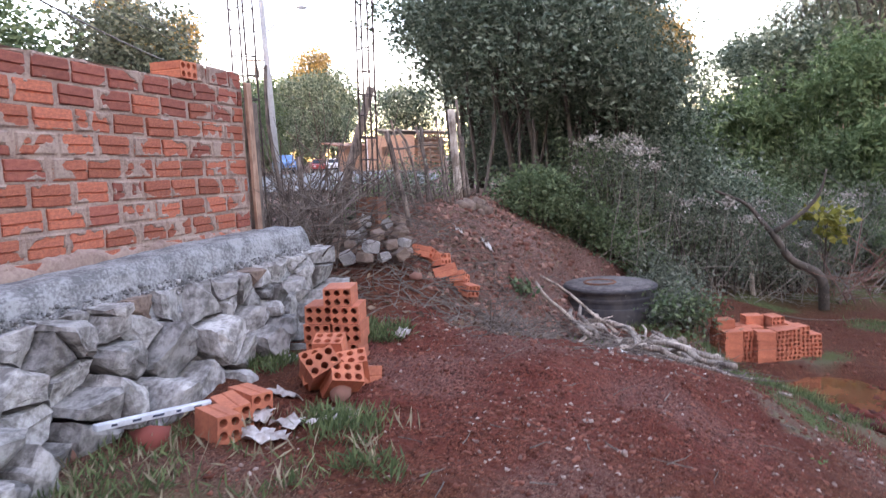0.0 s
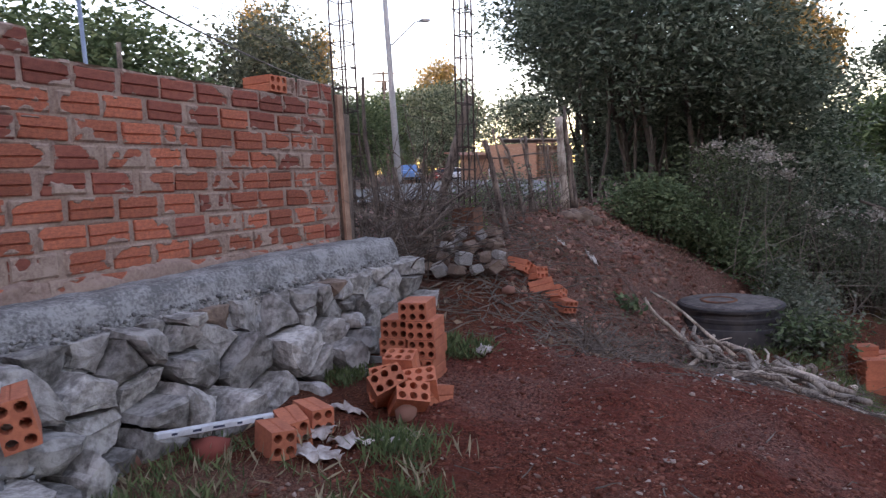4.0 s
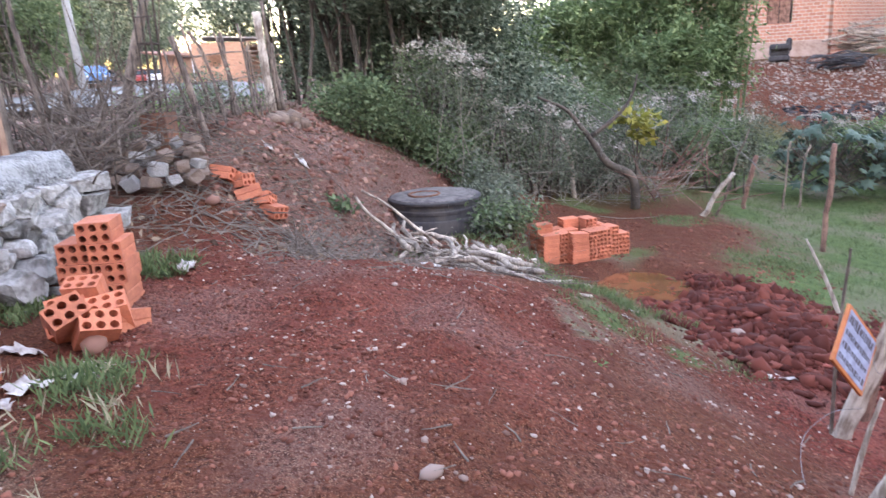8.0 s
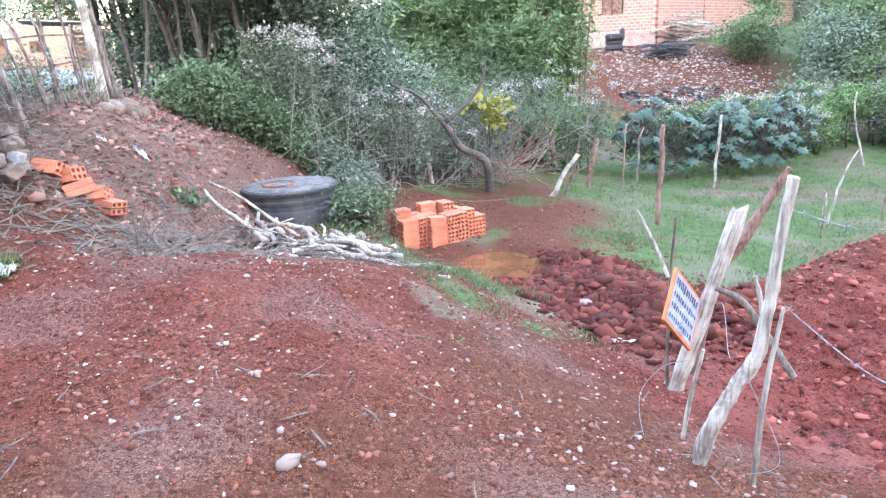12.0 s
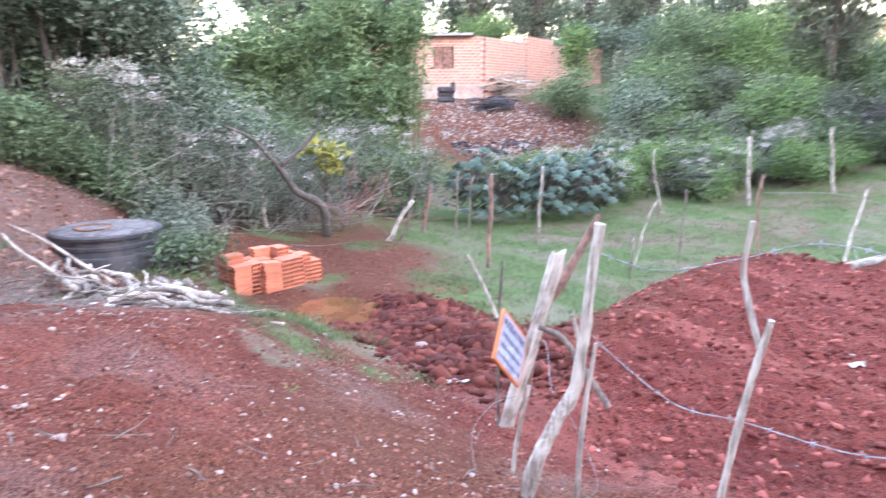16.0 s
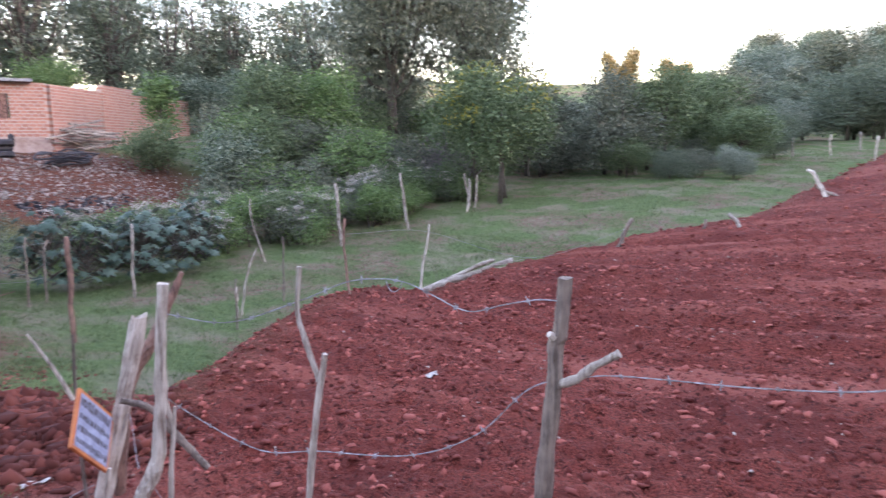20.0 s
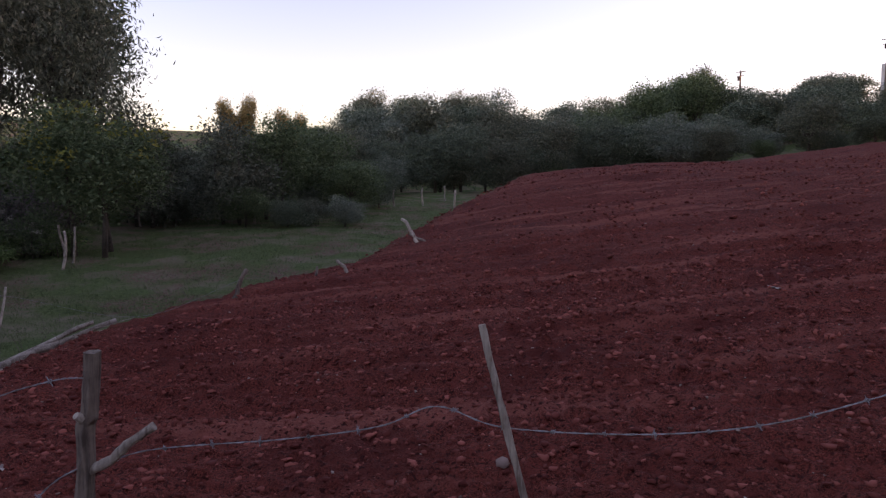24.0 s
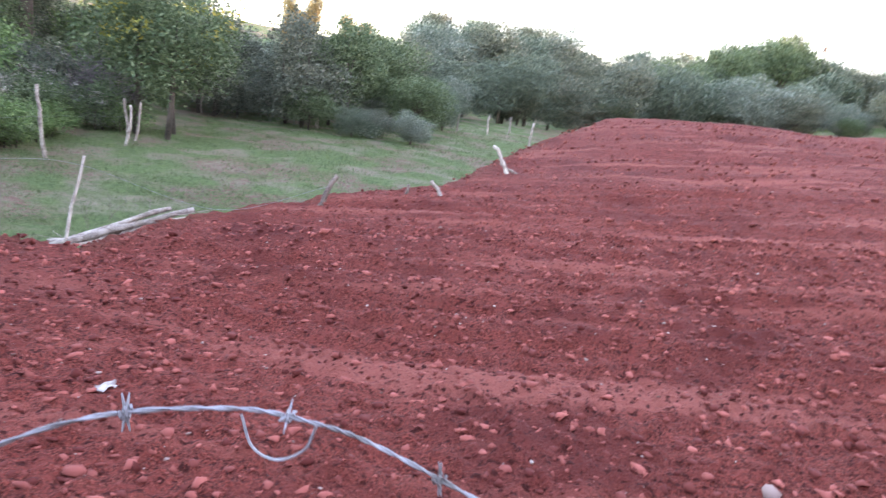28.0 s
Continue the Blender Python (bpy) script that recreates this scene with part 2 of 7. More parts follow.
def leaf_cloud(name, centers, size, rng, mat, parent=None, long=2.0, droop=0.0, spread=0.0, fold=0.25):
    """One mesh of folded leaves, one at each centre. centers: n x 3."""
    c = np.asarray(centers, float)
    n = len(c)
    d = rng.normal(size=(n, 3))
    d[:, 2] = d[:, 2] * 0.6 - droop
    d /= np.linalg.norm(d, axis=1)[:, None]
    s = np.cross(d, rng.normal(size=(n, 3)))
    s /= np.linalg.norm(s, axis=1)[:, None]
    u = np.cross(d, s)
    k = size * rng.uniform(0.6, 1.35, (n, 1))
    half = k / long
    v = np.empty((n, 4, 3))
    v[:, 0] = c
    v[:, 1] = c + d * k * 0.5 + s * half * 0.5 + u * half * fold
    v[:, 2] = c + d * k
    v[:, 3] = c + d * k * 0.5 - s * half * 0.5 + u * half * fold
    me = bpy.data.meshes.new(name)
    me.vertices.add(4 * n)
    me.vertices.foreach_set("co", v.ravel())
    me.loops.add(6 * n)
    base = np.arange(n)[:, None] * 4
    me.loops.foreach_set("vertex_index", (base + np.array([0, 1, 2, 0, 2, 3])).ravel().astype(np.int32))
    me.polygons.add(2 * n)
    me.polygons.foreach_set("loop_start", np.arange(0, 6 * n, 3, dtype=np.int32))
    me.update(calc_edges=True)
    me.materials.append(mat)
    ob = new(name, me)
    ob.parent = parent
    return ob


def crown_points(rng, blobs, clumps, per, clump_r, hollow=0.55):
    """Leaf places: clumps scattered in the outer part of the given ellipsoids (centre, radii)."""
    out = []
    vol = np.array([b[3] * b[4] * b[5] for b in blobs]) ** 0.67
    for b, share in zip(blobs, vol / vol.sum()):
        m = max(1, int(clumps * share))
        d = rng.normal(size=(m, 3))
        d /= np.linalg.norm(d, axis=1)[:, None]
        r = rng.uniform(hollow, 1.08, (m, 1)) ** 0.7
        cc = np.array(b[:3]) + d * r * np.array(b[3:6])
        k = rng.normal(size=(m, per, 3)) * clump_r * rng.uniform(0.6, 1.3, (m, 1, 1))
        k[..., 2] *= 0.7
        out.append((cc[:, None] + k).reshape(-1, 3))
    return np.concatenate(out)


# ---- the lie of the land ----
def sm(a, b, v):
    t = min(1.0, max(0.0, (v - a) / (b - a)))
    return t * t * (3 - 2 * t)


def swell(x, y, cx, cy, rx, ry, h):
    return h * math.exp(-(((x - cx) / rx) ** 2) - ((y - cy) / ry) ** 2)


def field_edge(y):
    """x at which the tilled field stops and its bank falls to the pasture."""
    return 4.3 + 1.7 * sm(-2.0, -6.5, y) - 3.6 * sm(-9.5, -16.0, y) - 3.8 * sm(-15.0, -30.0, y)


def height(x, y):
    field = -0.30 - 0.13 * x - 0.055 * (y + 4.3) + swell(x, y, -2.5, -26, 7, 8, 0.9)
    field -= 0.030 * max(0.0, -y - 34) ** 1.3 if y < -34 else 0.0
    field = max(field, -0.50) if y > -7 else field
    field = min(field, 4.5)
    low = -1.42 + 0.085 * max(0.0, min(-y, 45) - 13) + 0.05 * noise.noise((x * 0.35, y * 0.35, 2.0)) + 0.75 * sm(-7.0, -1.0, y)
    low += (2.5 * sm(13.5, 26, x) + 1.5 * sm(26, 45, x)) * (0.35 + 0.65 * sm(-46, -24, y))
    e = field_edge(y)
    f = sm(e + 1.3, e, x)
    z = low * (1 - f) + field * f
    d1 = 0.65 * sm(3.15, 6.4, x) * sm(2.2, 0.6, y)
    d2 = 0.80 * sm(0.2, -2.0, y) * sm(0.5, 3.5, x)
    yard = 0.33 + 0.11 * sm(-0.6, 1.2, y) - 0.45 * sm(-0.8, -4, y) * sm(3.5, 0.5, x) - max(d1, d2) - 0.5 * min(d1, d2)
    yard += 0.75 * sm(3.6, 8.2, x) * sm(0.9, 2.4, y) + 0.25 * sm(3.2, 5.2, x) * sm(1.0, 2.0, y)
    n = sm(-3.6, -1.6, y)
    # unseen rise added behind the camera, keeps the low sun off the yard
    yard += 6.0 * sm(-14, -40, x)
    z = z * (1 - n) + yard * n
    if y > -0.6 and x > 5.4:          # the embankment that carries the path up to the street
        bank = float(np.interp(y, (-0.3, 0.3, 0.6, 1.2, 2.0, 2.4), (-0.40, -0.12, 0.12, 0.50, 0.97, 1.05)))
        z += (bank - z) * max(sm(8.0, 8.8, x), sm(5.6, 7.4, x) * sm(0.8, 1.4, y)) * sm(-0.6, 0.0, y)
    if y > 1.4:
        street = 1.03 + 0.55 * sm(12, 45, x) + 2.6 * sm(58, 110, x)
        z += (street - z) * sm(2.35, 3.3, y) * sm(4.8, 6.3, x)
    z += 6.0 * sm(-52, -80, y) + 3.5 * sm(45, 75, x) * sm(14, 2, y)
    # unseen ridge added at -x as a sun block for yard and trees
    z += 11.0 * sm(-38, -58, x) * sm(-46, -30, y)
    z += swell(x, y, 24.0, -12.0, 6.0, 4.5, 0.25) if x > 12 else 0.0
    z += swell(x, y, 5.6, -2.2, 0.95, 0.6, 0.17) if x < 9 else 0.0
    p = sm(1.5, 0.7, math.hypot((x - 7.3) / 1.1, (y + 1.35) / 0.75))
    z += (-0.73 - z) * p
    if 5.6 < x < 8:
        z -= 0.11 * sm(1.25, 0.55, math.hypot((x - 6.72) / 0.62, (y + 1.58) / 0.45))
    return z


# grass patches beside the trodden path: centre and half sizes
PATCHES = ((3.62, -0.55, 0.34, 0.16), (4.15, -0.78, 0.45, 0.16), (5.3, -1.08, 0.7, 0.2), (4.0, -1.22, 0.2, 0.16), (4.75, -1.48, 0.5, 0.16), (6.1, -0.5, 0.6, 0.35), (6.75, -2.95, 0.35, 0.6), (6.5, -2.45, 0.25, 0.35))


def heap(x, y):
    """Fresh red soil tipped in front of the bricks."""
    w = 0.3 * noise.noise((x * 1.7, y * 1.7, 13.0))
    return sm(1.9, 2.6, x + w) * sm(4.5, 4.0, x + w) * sm(-0.75, -0.35, y + 0.1 * (x - 3) + w) * sm(1.75, 1.35, y + w)


def cover(x, y):
    """How much grass and how much pale grit lies at a place."""
    e = field_edge(y)
    wob = 0.5 * noise.noise((x * 0.6, y * 0.6, 3.0)) + 0.25 * noise.noise((x * 2.1, y * 2.1, 9.0))
    grass = sm(e + 0.7, e + 1.2, x + wob * 0.6) * sm(-2.2, -3.0, y + 0.22 * (x - 6) + wob)
    patch = sm(0.12, 0.4, noise.noise((x * 1.1, y * 1.1, 21.0)))
    grass = max(grass, 0.75 * patch * sm(3.5, 5, x) * sm(-0.2, -1.0, y) * sm(-3.2, -2.4, y))
    grass = max(grass, 0.8 * sm(1.9, 1.0, x) * sm(0.85, 1.2, y + wob * 0.3))
    for cx, cy, rx, ry in PATCHES:
        d = math.hypot((x - cx) / rx, (y - cy) / ry) + 0.9 * wob
        if d < 1.3:
            grass = max(grass, 0.9 * sm(1.15, 0.55, d))
    if x > 9:
        grass = max(grass, sm(9, 13, x) * (0.5 + wob))
    gravel = 0.32 * sm(0.0, 0.45, noise.noise((x * 1.5, y * 1.5, 5.0))) * sm(0.5, 1.2, x) * sm(6, 4, x) * sm(-2.5, -1.5, y)
    gravel = max(gravel, 0.95 * sm(4.6, 5.6, x) * sm(9.8, 8.8, x) * sm(0.3, 0.9, y + wob * 0.4) * (0.70 + wob))
    if y < -44:
        grass = max(grass, sm(-44, -50, y))
    if x > 15:
        grass *= 1 - sm(5.0, 2.5, math.hypot((x - 21.0) * 0.8, y + 10.4))
    if y > 2.2 and x > 9:
        gravel, grass = 1.0, 0.0
    return max(0.0, min(1.0, grass)), max(0.0, min(1.0, gravel))


def relief(x, y, r):
    """Clods, ruts and rough soil on top of the land's shape."""
    e = field_edge(y)
    tilled = sm(e + 1.0, e - 0.3, x) * sm(-1.2, -2.4, y)
    z = 0.05 * noise.noise((x * 0.9, y * 0.9, 1.0)) + 0.02 * noise.noise((x * 4, y * 4, 2.0))
    if r < 40:
        c = noise.noise((x * 7, y * 7, 4.0))
        z += 0.012 * noise.noise((x * 15, y * 15, 7.0)) + (0.012 + 0.075 * tilled) * max(0.0, c - 0.1)
        if r < 14:
            z += 0.010 * max(0.0, noise.noise((x * 26, y * 26, 8.0))) + tilled * (0.038 * noise.noise((x * 9, y * 9, 3.0)) + 0.032 * abs(noise.noise((x * 17, y * 17, 5.0))))
    rut = noise.noise((x * 0.16, (y + 0.10 * x) * 1.7, 6.0)) + 0.5 * noise.noise((x * 0.3, (y + 0.10 * x) * 4.1, 8.0))
    z += tilled * 0.13 * rut * sm(-3, -7, y)
    if 1.5 < x < 5.0 and y > -1.2:
        z += heap(x, y) * (0.05 * noise.noise((x * 2.6, y * 2.6, 31.0)) + 0.03 * abs(noise.noise((x * 6, y * 6, 33.0))))
    return z


def ground():
    spokes = 900
    radii = [0.25 * 4 ** (i / 40) for i in range(40)] + [14 ** (i / 240) for i in range(240)] + [14 * (900 / 14) ** (i / 119) for i in range(120)]
    rings = len(radii)
    cx, cy = 0.6, -0.4
    co, grass, gravel, tilled = [], [], [], [0.0]
    co.append((cx, cy, height(cx, cy)))
    g = cover(cx, cy)
    grass.append(g[0]), gravel.append(g[1])
    for r in radii:
        for k in range(spokes):
            a = 2 * math.pi * k / spokes
            x, y = cx + r * math.cos(a), cy + r * math.sin(a)
            co.append((x, y, height(x, y) + relief(x, y, r)))
            tilled.append(max(sm(field_edge(y) + 0.6, field_edge(y) - 0.6, x) * sm(-1.5, -2.4, y - 0.6 * sm(1.6, 3.0, x)), 0.55 * heap(x, y), sm(1.15, 0.8, math.hypot((x - 5.5) / 1.5, (y + 2.2) / 0.95))))
            g = cover(x, y)
            grass.append(g[0]), gravel.append(g[1])
    faces = [(0, 1 + k, 1 + (k + 1) % spokes) for k in range(spokes)]
    for i in range(rings - 1):
        a, b = 1 + i * spokes, 1 + (i + 1) * spokes
        faces += [(a + k, b + k, b + (k + 1) % spokes, a + (k + 1) % spokes) for k in range(spokes)]
    me = bpy.data.meshes.new("ground")
    me.from_pydata(co, [], faces)
    for name, v in (("grass", grass), ("gravel", gravel), ("tilled", tilled)):
        me.attributes.new(name, "FLOAT", "POINT").data.foreach_set("value", v)
    me.polygons.foreach_set("use_smooth", [True] * len(me.polygons))
    me.materials.append(GROUND)
    return tagged(new("ground", me), "red clay soil with tilled field, grit and green pasture", "ground", kind="structure")


ground()

# ---- hollow clay bricks ----
def hollow_brick_mesh():
    """Six-hole clay brick, 14 x 19 x 9 cm, holes along y, grooved sides."""
    bm = bmesh.new()
    w, d, h = 0.07, 0.095, 0.045
    g, q = 0.004, 0.006
    ring = [(-w, -h), (w, -h), (w, -q), (w - g, 0), (w, q), (w, h), (-w, h), (-w, q), (-w + g, 0), (-w, -q)]
    ends = []
    for y in (-d, d):
        ends.append([bm.verts.new((x, y, z)) for x, z in ring])
    for k in range(len(ring)):
        j = (k + 1) % len(ring)
        bm.faces.new((ends[0][k], ends[0][j], ends[1][j], ends[1][k]))
    for y, s in ((-d, 1), (d, -1)):
        for i in range(3):
            for j in range(2):
                cx, cz = (i - 1) * 2 * w / 3, (j - 0.5) * h
                hw, hh = w / 3, h / 2
                outer = [(hw, 0), (hw, hh), (0, hh), (-hw, hh), (-hw, 0), (-hw, -hh), (0, -hh), (hw, -hh)]
                o = [bm.verts.new((cx + a, y, cz + b)) for a, b in outer]
                r = 0.0165
                n = [bm.verts.new((cx + r * math.cos(k * math.pi / 4), y, cz + r * math.sin(k * math.pi / 4))) for k in range(8)]
                f = [bm.verts.new((v.co.x, y + s * 0.075, v.co.z)) for v in n]
                for k in range(8):
                    m = (k + 1) % 8
                    bm.faces.new((o[k], o[m], n[m], n[k]))
                    bm.faces.new((n[k], n[m], f[m], f[k]))
                bm.faces.new(f)
    bmesh.ops.recalc_face_normals(bm, faces=bm.faces[:])
    me = bpy.data.meshes.new("hollow_brick")
    bm.to_mesh(me)
    bm.free()
    me.materials.append(BRICK_NEW)
    return me


HOLLOW = hollow_brick_mesh()


def hollow_brick(m, label="orange hollow clay brick with six holes", group="loose hollow bricks", parent=None):
    ob = new("hollow_brick" if parent is None else "brick", HOLLOW)
    ob.matrix_world = m
    if parent is not None:
        ob.parent = parent
        return ob
    return tagged(ob, label, "brick", group)


# ---- half-built brick wall on its footing ----
WALL_A, WALL_B = Vector((1.33, 2.45, 0)), Vector((3.73, 2.50, 0))
WALL_LONG = (WALL_B - WALL_A).length
WALL_TURN = math.degrees(math.atan2(WALL_B.y - WALL_A.y, WALL_B.x - WALL_A.x))
COURSE, FIRST = 0.105, 1.045      # height of a course; centre of the lowest course
rw = random.Random(5)


def wall_brick_mesh():
    """Front of a wall brick, 1 x 1 in x and z, 2 cm proud, with its grooves."""
    bm = bmesh.new()
    prof = [(-0.5, 0.002), (-0.44, -0.001), (-0.10, -0.002), (-0.07, 0.006), (-0.02, 0.005), (0.02, -0.003), (0.44, -0.001), (0.5, 0.002)]
    rows = []
    for z, y in prof:
        rows.append([bm.verts.new((x, y + (0.003 if abs(x) > 0.48 else 0), z)) for x in (-0.5, -0.47, 0, 0.47, 0.5)])
    for a, b in zip(rows, rows[1:]):
        for k in range(4):
            bm.faces.new((a[k], a[k + 1], b[k + 1], b[k]))
    rim = [*rows[0], *(r[-1] for r in rows[1:-1]), *rows[-1][::-1], *(r[0] for r in rows[-2:0:-1])]
    back = [bm.verts.new((v.co.x, 0.10, v.co.z)) for v in rim]
    for k in range(len(rim)):
        j = (k + 1) % len(rim)
        bm.faces.new((rim[j], rim[k], back[k], back[j]))
    bm.faces.new(back[::-1])
    bmesh.ops.recalc_face_normals(bm, faces=bm.faces[:])
    me = bpy.data.meshes.new("brick")
    bm.to_mesh(me)
    bm.free()
    me.materials.append(BRICK)
    return me


def brick_layout():
    """(course, start, end) of each brick, metres along the wall."""
    out = []
    for k in range(10):
        spans = [(0.0, WALL_LONG - 0.02)]
        if k == 9:
            spans = [(0.0, 0.47), (1.92, WALL_LONG - 0.02)]
        for lo, hi in spans:
            u = lo - (0.10 if k % 2 else 0.0) + rw.uniform(-0.02, 0.02)
            while u < hi - 0.03:
                n = u + rw.choice((0.19, 0.19, 0.195, 0.185))
                a, b = max(u, lo), min(n, hi)
                if b - a > 0.035:
                    out.append((k, a, b))
                u = n + rw.uniform(0.012, 0.036)
    return out


LAYOUT = brick_layout()


def brick_wall():
    top = thing("brick_wall", (WALL_A.x, WALL_A.y, FIRST), "half-built wall of orange hollow bricks in smeared grey mortar on a stone footing", "wall", kind="structure", turn=WALL_TURN)
    rows = {}
    for k, a, b in LAYOUT:
        rows.setdefault(k, []).append((a, b))
    # the mortar bed: a rough sheet that fills the joints and smears over the bricks
    nx, nz = 300, 116
    zlo, zhi = -0.10, 9.5 * COURSE
    co = []
    for j in range(nz + 1):
        z = zlo + (zhi - zlo) * j / nz
        for i in range(nx + 1):
            u = WALL_LONG * i / nx
            k = math.floor(z / COURSE + 0.5)
            inside = 0.0
            for a, b in rows.get(k, ()):
                if a <= u <= b:
                    inside = min(u - a, b - u, 0.044 - abs(z - k * COURSE))
            s = noise.noise((u * 9, z * 9, 1.5)) + 0.6 * noise.noise((u * 26, z * 26, 4.0))
            wide = noise.noise((u * 5.5, z * 11, 7.7)) + 0.5 * noise.noise((u * 1.3, z * 2, 3.1))
            y = 0.006 - 0.008 * s
            if inside > 0:
                y += min(0.03, inside * 1.15) - 0.085 * max(0.0, s * 0.55 + wide * 0.6 + 0.06)
                y = max(y, -0.005 - 0.004 * max(0.0, s))
            if k < 1:
                y -= 0.010 * sm(0.06, -0.08, z)
            zz = z
            if z > 8.5 * COURSE and not any(a - 0.01 <= u <= b + 0.01 for a, b in rows[9]):
                zz = 8.5 * COURSE + 0.006 * s
            co.append((u, y, zz))
    faces = [(r * (nx + 1) + i, r * (nx + 1) + i + 1, (r + 1) * (nx + 1) + i + 1, (r + 1) * (nx + 1) + i) for r in range(nz) for i in range(nx)]
    me = bpy.data.meshes.new("mortar")
    me.from_pydata(co, [], faces)
    me.materials.append(MORTAR)
    ob = new("mortar", me)
    ob.parent = top
    ob["label"] = "smeared grey-brown mortar"
    for name, u0, u1, z1 in (("wall_core", 0.004, WALL_LONG - 0.024, 8.45 * COURSE), ("wall_core", 0.004, 0.465, 9.4 * COURSE), ("wall_core", 1.925, WALL_LONG - 0.024, 9.4 * COURSE)):
        bm = bmesh.new()
        box(bm, (u1 - u0, 0.075, z1 + 0.25), Matrix.Translation(((u0 + u1) / 2, 0.095, (z1 - 0.25) / 2)))
        part(name, bm, BRICK, top)
    return top


def wall_bricks(top):
    me = wall_brick_mesh()
    dark = me.copy()
    dark.materials[0] = BRICK_DARK
    for k, a, b in LAYOUT:
        if k == 9 and abs(a - 1.92) < 0.12:
            continue
        ob = new("brick", dark if k >= 8 or (k == 7 and rw.random() < 0.6) or rw.random() < 0.12 else me)
        ob.parent = top
        ob.matrix_parent_inverse = Matrix()
        ob.matrix_basis = Matrix.Translation(((a + b) / 2, rw.uniform(-0.003, 0.003), k * COURSE + rw.uniform(-0.005, 0.004))) @ pose(0, 0, 0, 0, rw.uniform(-1.8, 1.8), rw.uniform(-1.2, 1.2)) @ Matrix.Diagonal((b - a, 1, rw.uniform(0.082, 0.092), 1))


BRICK_WALL = brick_wall()
ob = hollow_brick(pose(3.19, 2.57, FIRST + 9 * COURSE, 0, 0, WALL_TURN), "dark red hollow brick laid crosswise with open holes", "bricks on the wall top")
for k, z in ((8, 0), (9, 0)):
    hollow_brick(pose(1.325, 2.55, FIRST + k * COURSE, 0, 0, 90 + WALL_TURN + rw.uniform(-3, 3)), "red hollow brick at the wall's ragged end", "bricks on the wall top")


def board(name, size, m, mat, label, category, group=""):
    bm = bmesh.new()
    box(bm, size, bevel=min(size) * 0.12)
    ob = mesh_object(name, bm, mat)
    ob.matrix_world = m
    return tagged(ob, label, category, group)


WOOD_FRESH = timber("sawn_pine", (0.40, 0.24, 0.16), (0.22, 0.12, 0.08))
WOOD_PALE = timber("bleached_wood", (0.44, 0.37, 0.30), (0.17, 0.125, 0.095))
PAINT_WHITE = material("white_board_paint", (0.66, 0.67, 0.68), 0.6, 14, 0.2, 0.0006, (0.42, 0.42, 0.43), 7)
board("formwork_board", (0.055, 0.022, 0.98), pose(3.735, 2.46, 1.49, 0, -1.2, 0), WOOD_FRESH, "narrow pale formwork plank nailed to the wall end", "plank")
board("formwork_post", (0.085, 0.06, 0.95), pose(3.835, 2.52, 1.40, 0, 1.0, 8), WOOD_GREY, "weathered grey timber post beside the brick wall", "post")


def rough_slab(name, x0, x1, front, top, thick, mat, label, rough=0.02, seed=0.0, zlow=None, grain=11.0, kind="structure"):
    """A lump of cast or thrown masonry: its face follows front(x, z), its head top(x)."""
    nu, nv = int((x1 - x0) / 0.022), 34
    co = []
    for i in range(nu + 1):
        x = x0 + (x1 - x0) * i / nu
        zt, zb = top(x), (zlow(x) if zlow else 0.3)
        for j in range(nv + 1):
            f = j / nv
            if f < 0.72:
                z = zb + (zt - zb) * f / 0.72
                y = front(x, z) + 0.02 * sm(0.60, 0.72, f)
            else:
                z = zt + 0.01 * (f - 0.72)
                y = front(x, zt) + 0.02 + (f - 0.72) / 0.28 * thick
            s = noise.noise((x * grain, y * grain, z * grain + seed)) + 0.6 * noise.noise((x * grain * 2.7, y * grain * 2.7, z * grain * 2.7 + seed))
            s += 0.5 * abs(noise.noise((x * grain * 0.4, y * 3, z * grain * 0.4 + seed)))
            co.append((x, y - rough * s, z + rough * 0.6 * s))
    faces = [(i * (nv + 1) + j, (i + 1) * (nv + 1) + j, (i + 1) * (nv + 1) + j + 1, i * (nv + 1) + j + 1) for i in range(nu) for j in range(nv)]
    me = bpy.data.meshes.new(name)
    me.from_pydata(co, [], faces)
    me.materials.append(mat)
    return tagged(new(name, me), label, "masonry", kind=kind)


# cast footing under the bricks, rubble concrete to the left of the stones, plaster skirt
def stone_front(x, z):
    return 1.95 - 0.35 * sm(1.7, 0.95, x) + 0.30 * (z - 0.4) / 0.55 + 0.06 * sm(3.0, 3.9, x)


rough_slab("concrete_footing", 1.2, 3.98, lambda x, z: 2.27 - 0.25 * (1.06 - z), lambda x: 1.03 + 0.04 * sm(1.5, 3.6, x), 0.2, CONCRETE, "grey cast concrete footing strip with a crumbly lower edge", 0.010, 3.0, lambda x: 0.78, 7.0)
PLASTER = material("pink_mortar_plaster", (0.36, 0.25, 0.20), 0.95, 60, 0.3, 0.004, (0.24, 0.15, 0.12), 5)
rough_slab("mortar_skirt", 1.28, 3.74, lambda x, z: 2.437 + 0.020 * (x - 1.3), lambda x: 1.105 - 0.02 * sm(2.2, 3.4, x) + 0.05 * noise.noise((x * 5, 0, 0)) + 0.03 * noise.noise((x * 16, 0, 0)), 0.03, PLASTER, "pinkish mortar skirt at the foot of the bricks", 0.012, 8.0, lambda x: 0.96, 8.0)
rough_slab("rubble_concrete", -1.2, 1.22, lambda x, z: stone_front(x, z) - 0.03 + 0.02 * z, lambda x: 0.98 + 0.04 * noise.noise((x * 3, 1, 0)), 0.75, CONCRETE, "lumpy grey concrete mixed with rubble and gravel", 0.016, 12.0, lambda x: 0.3, 17.0)
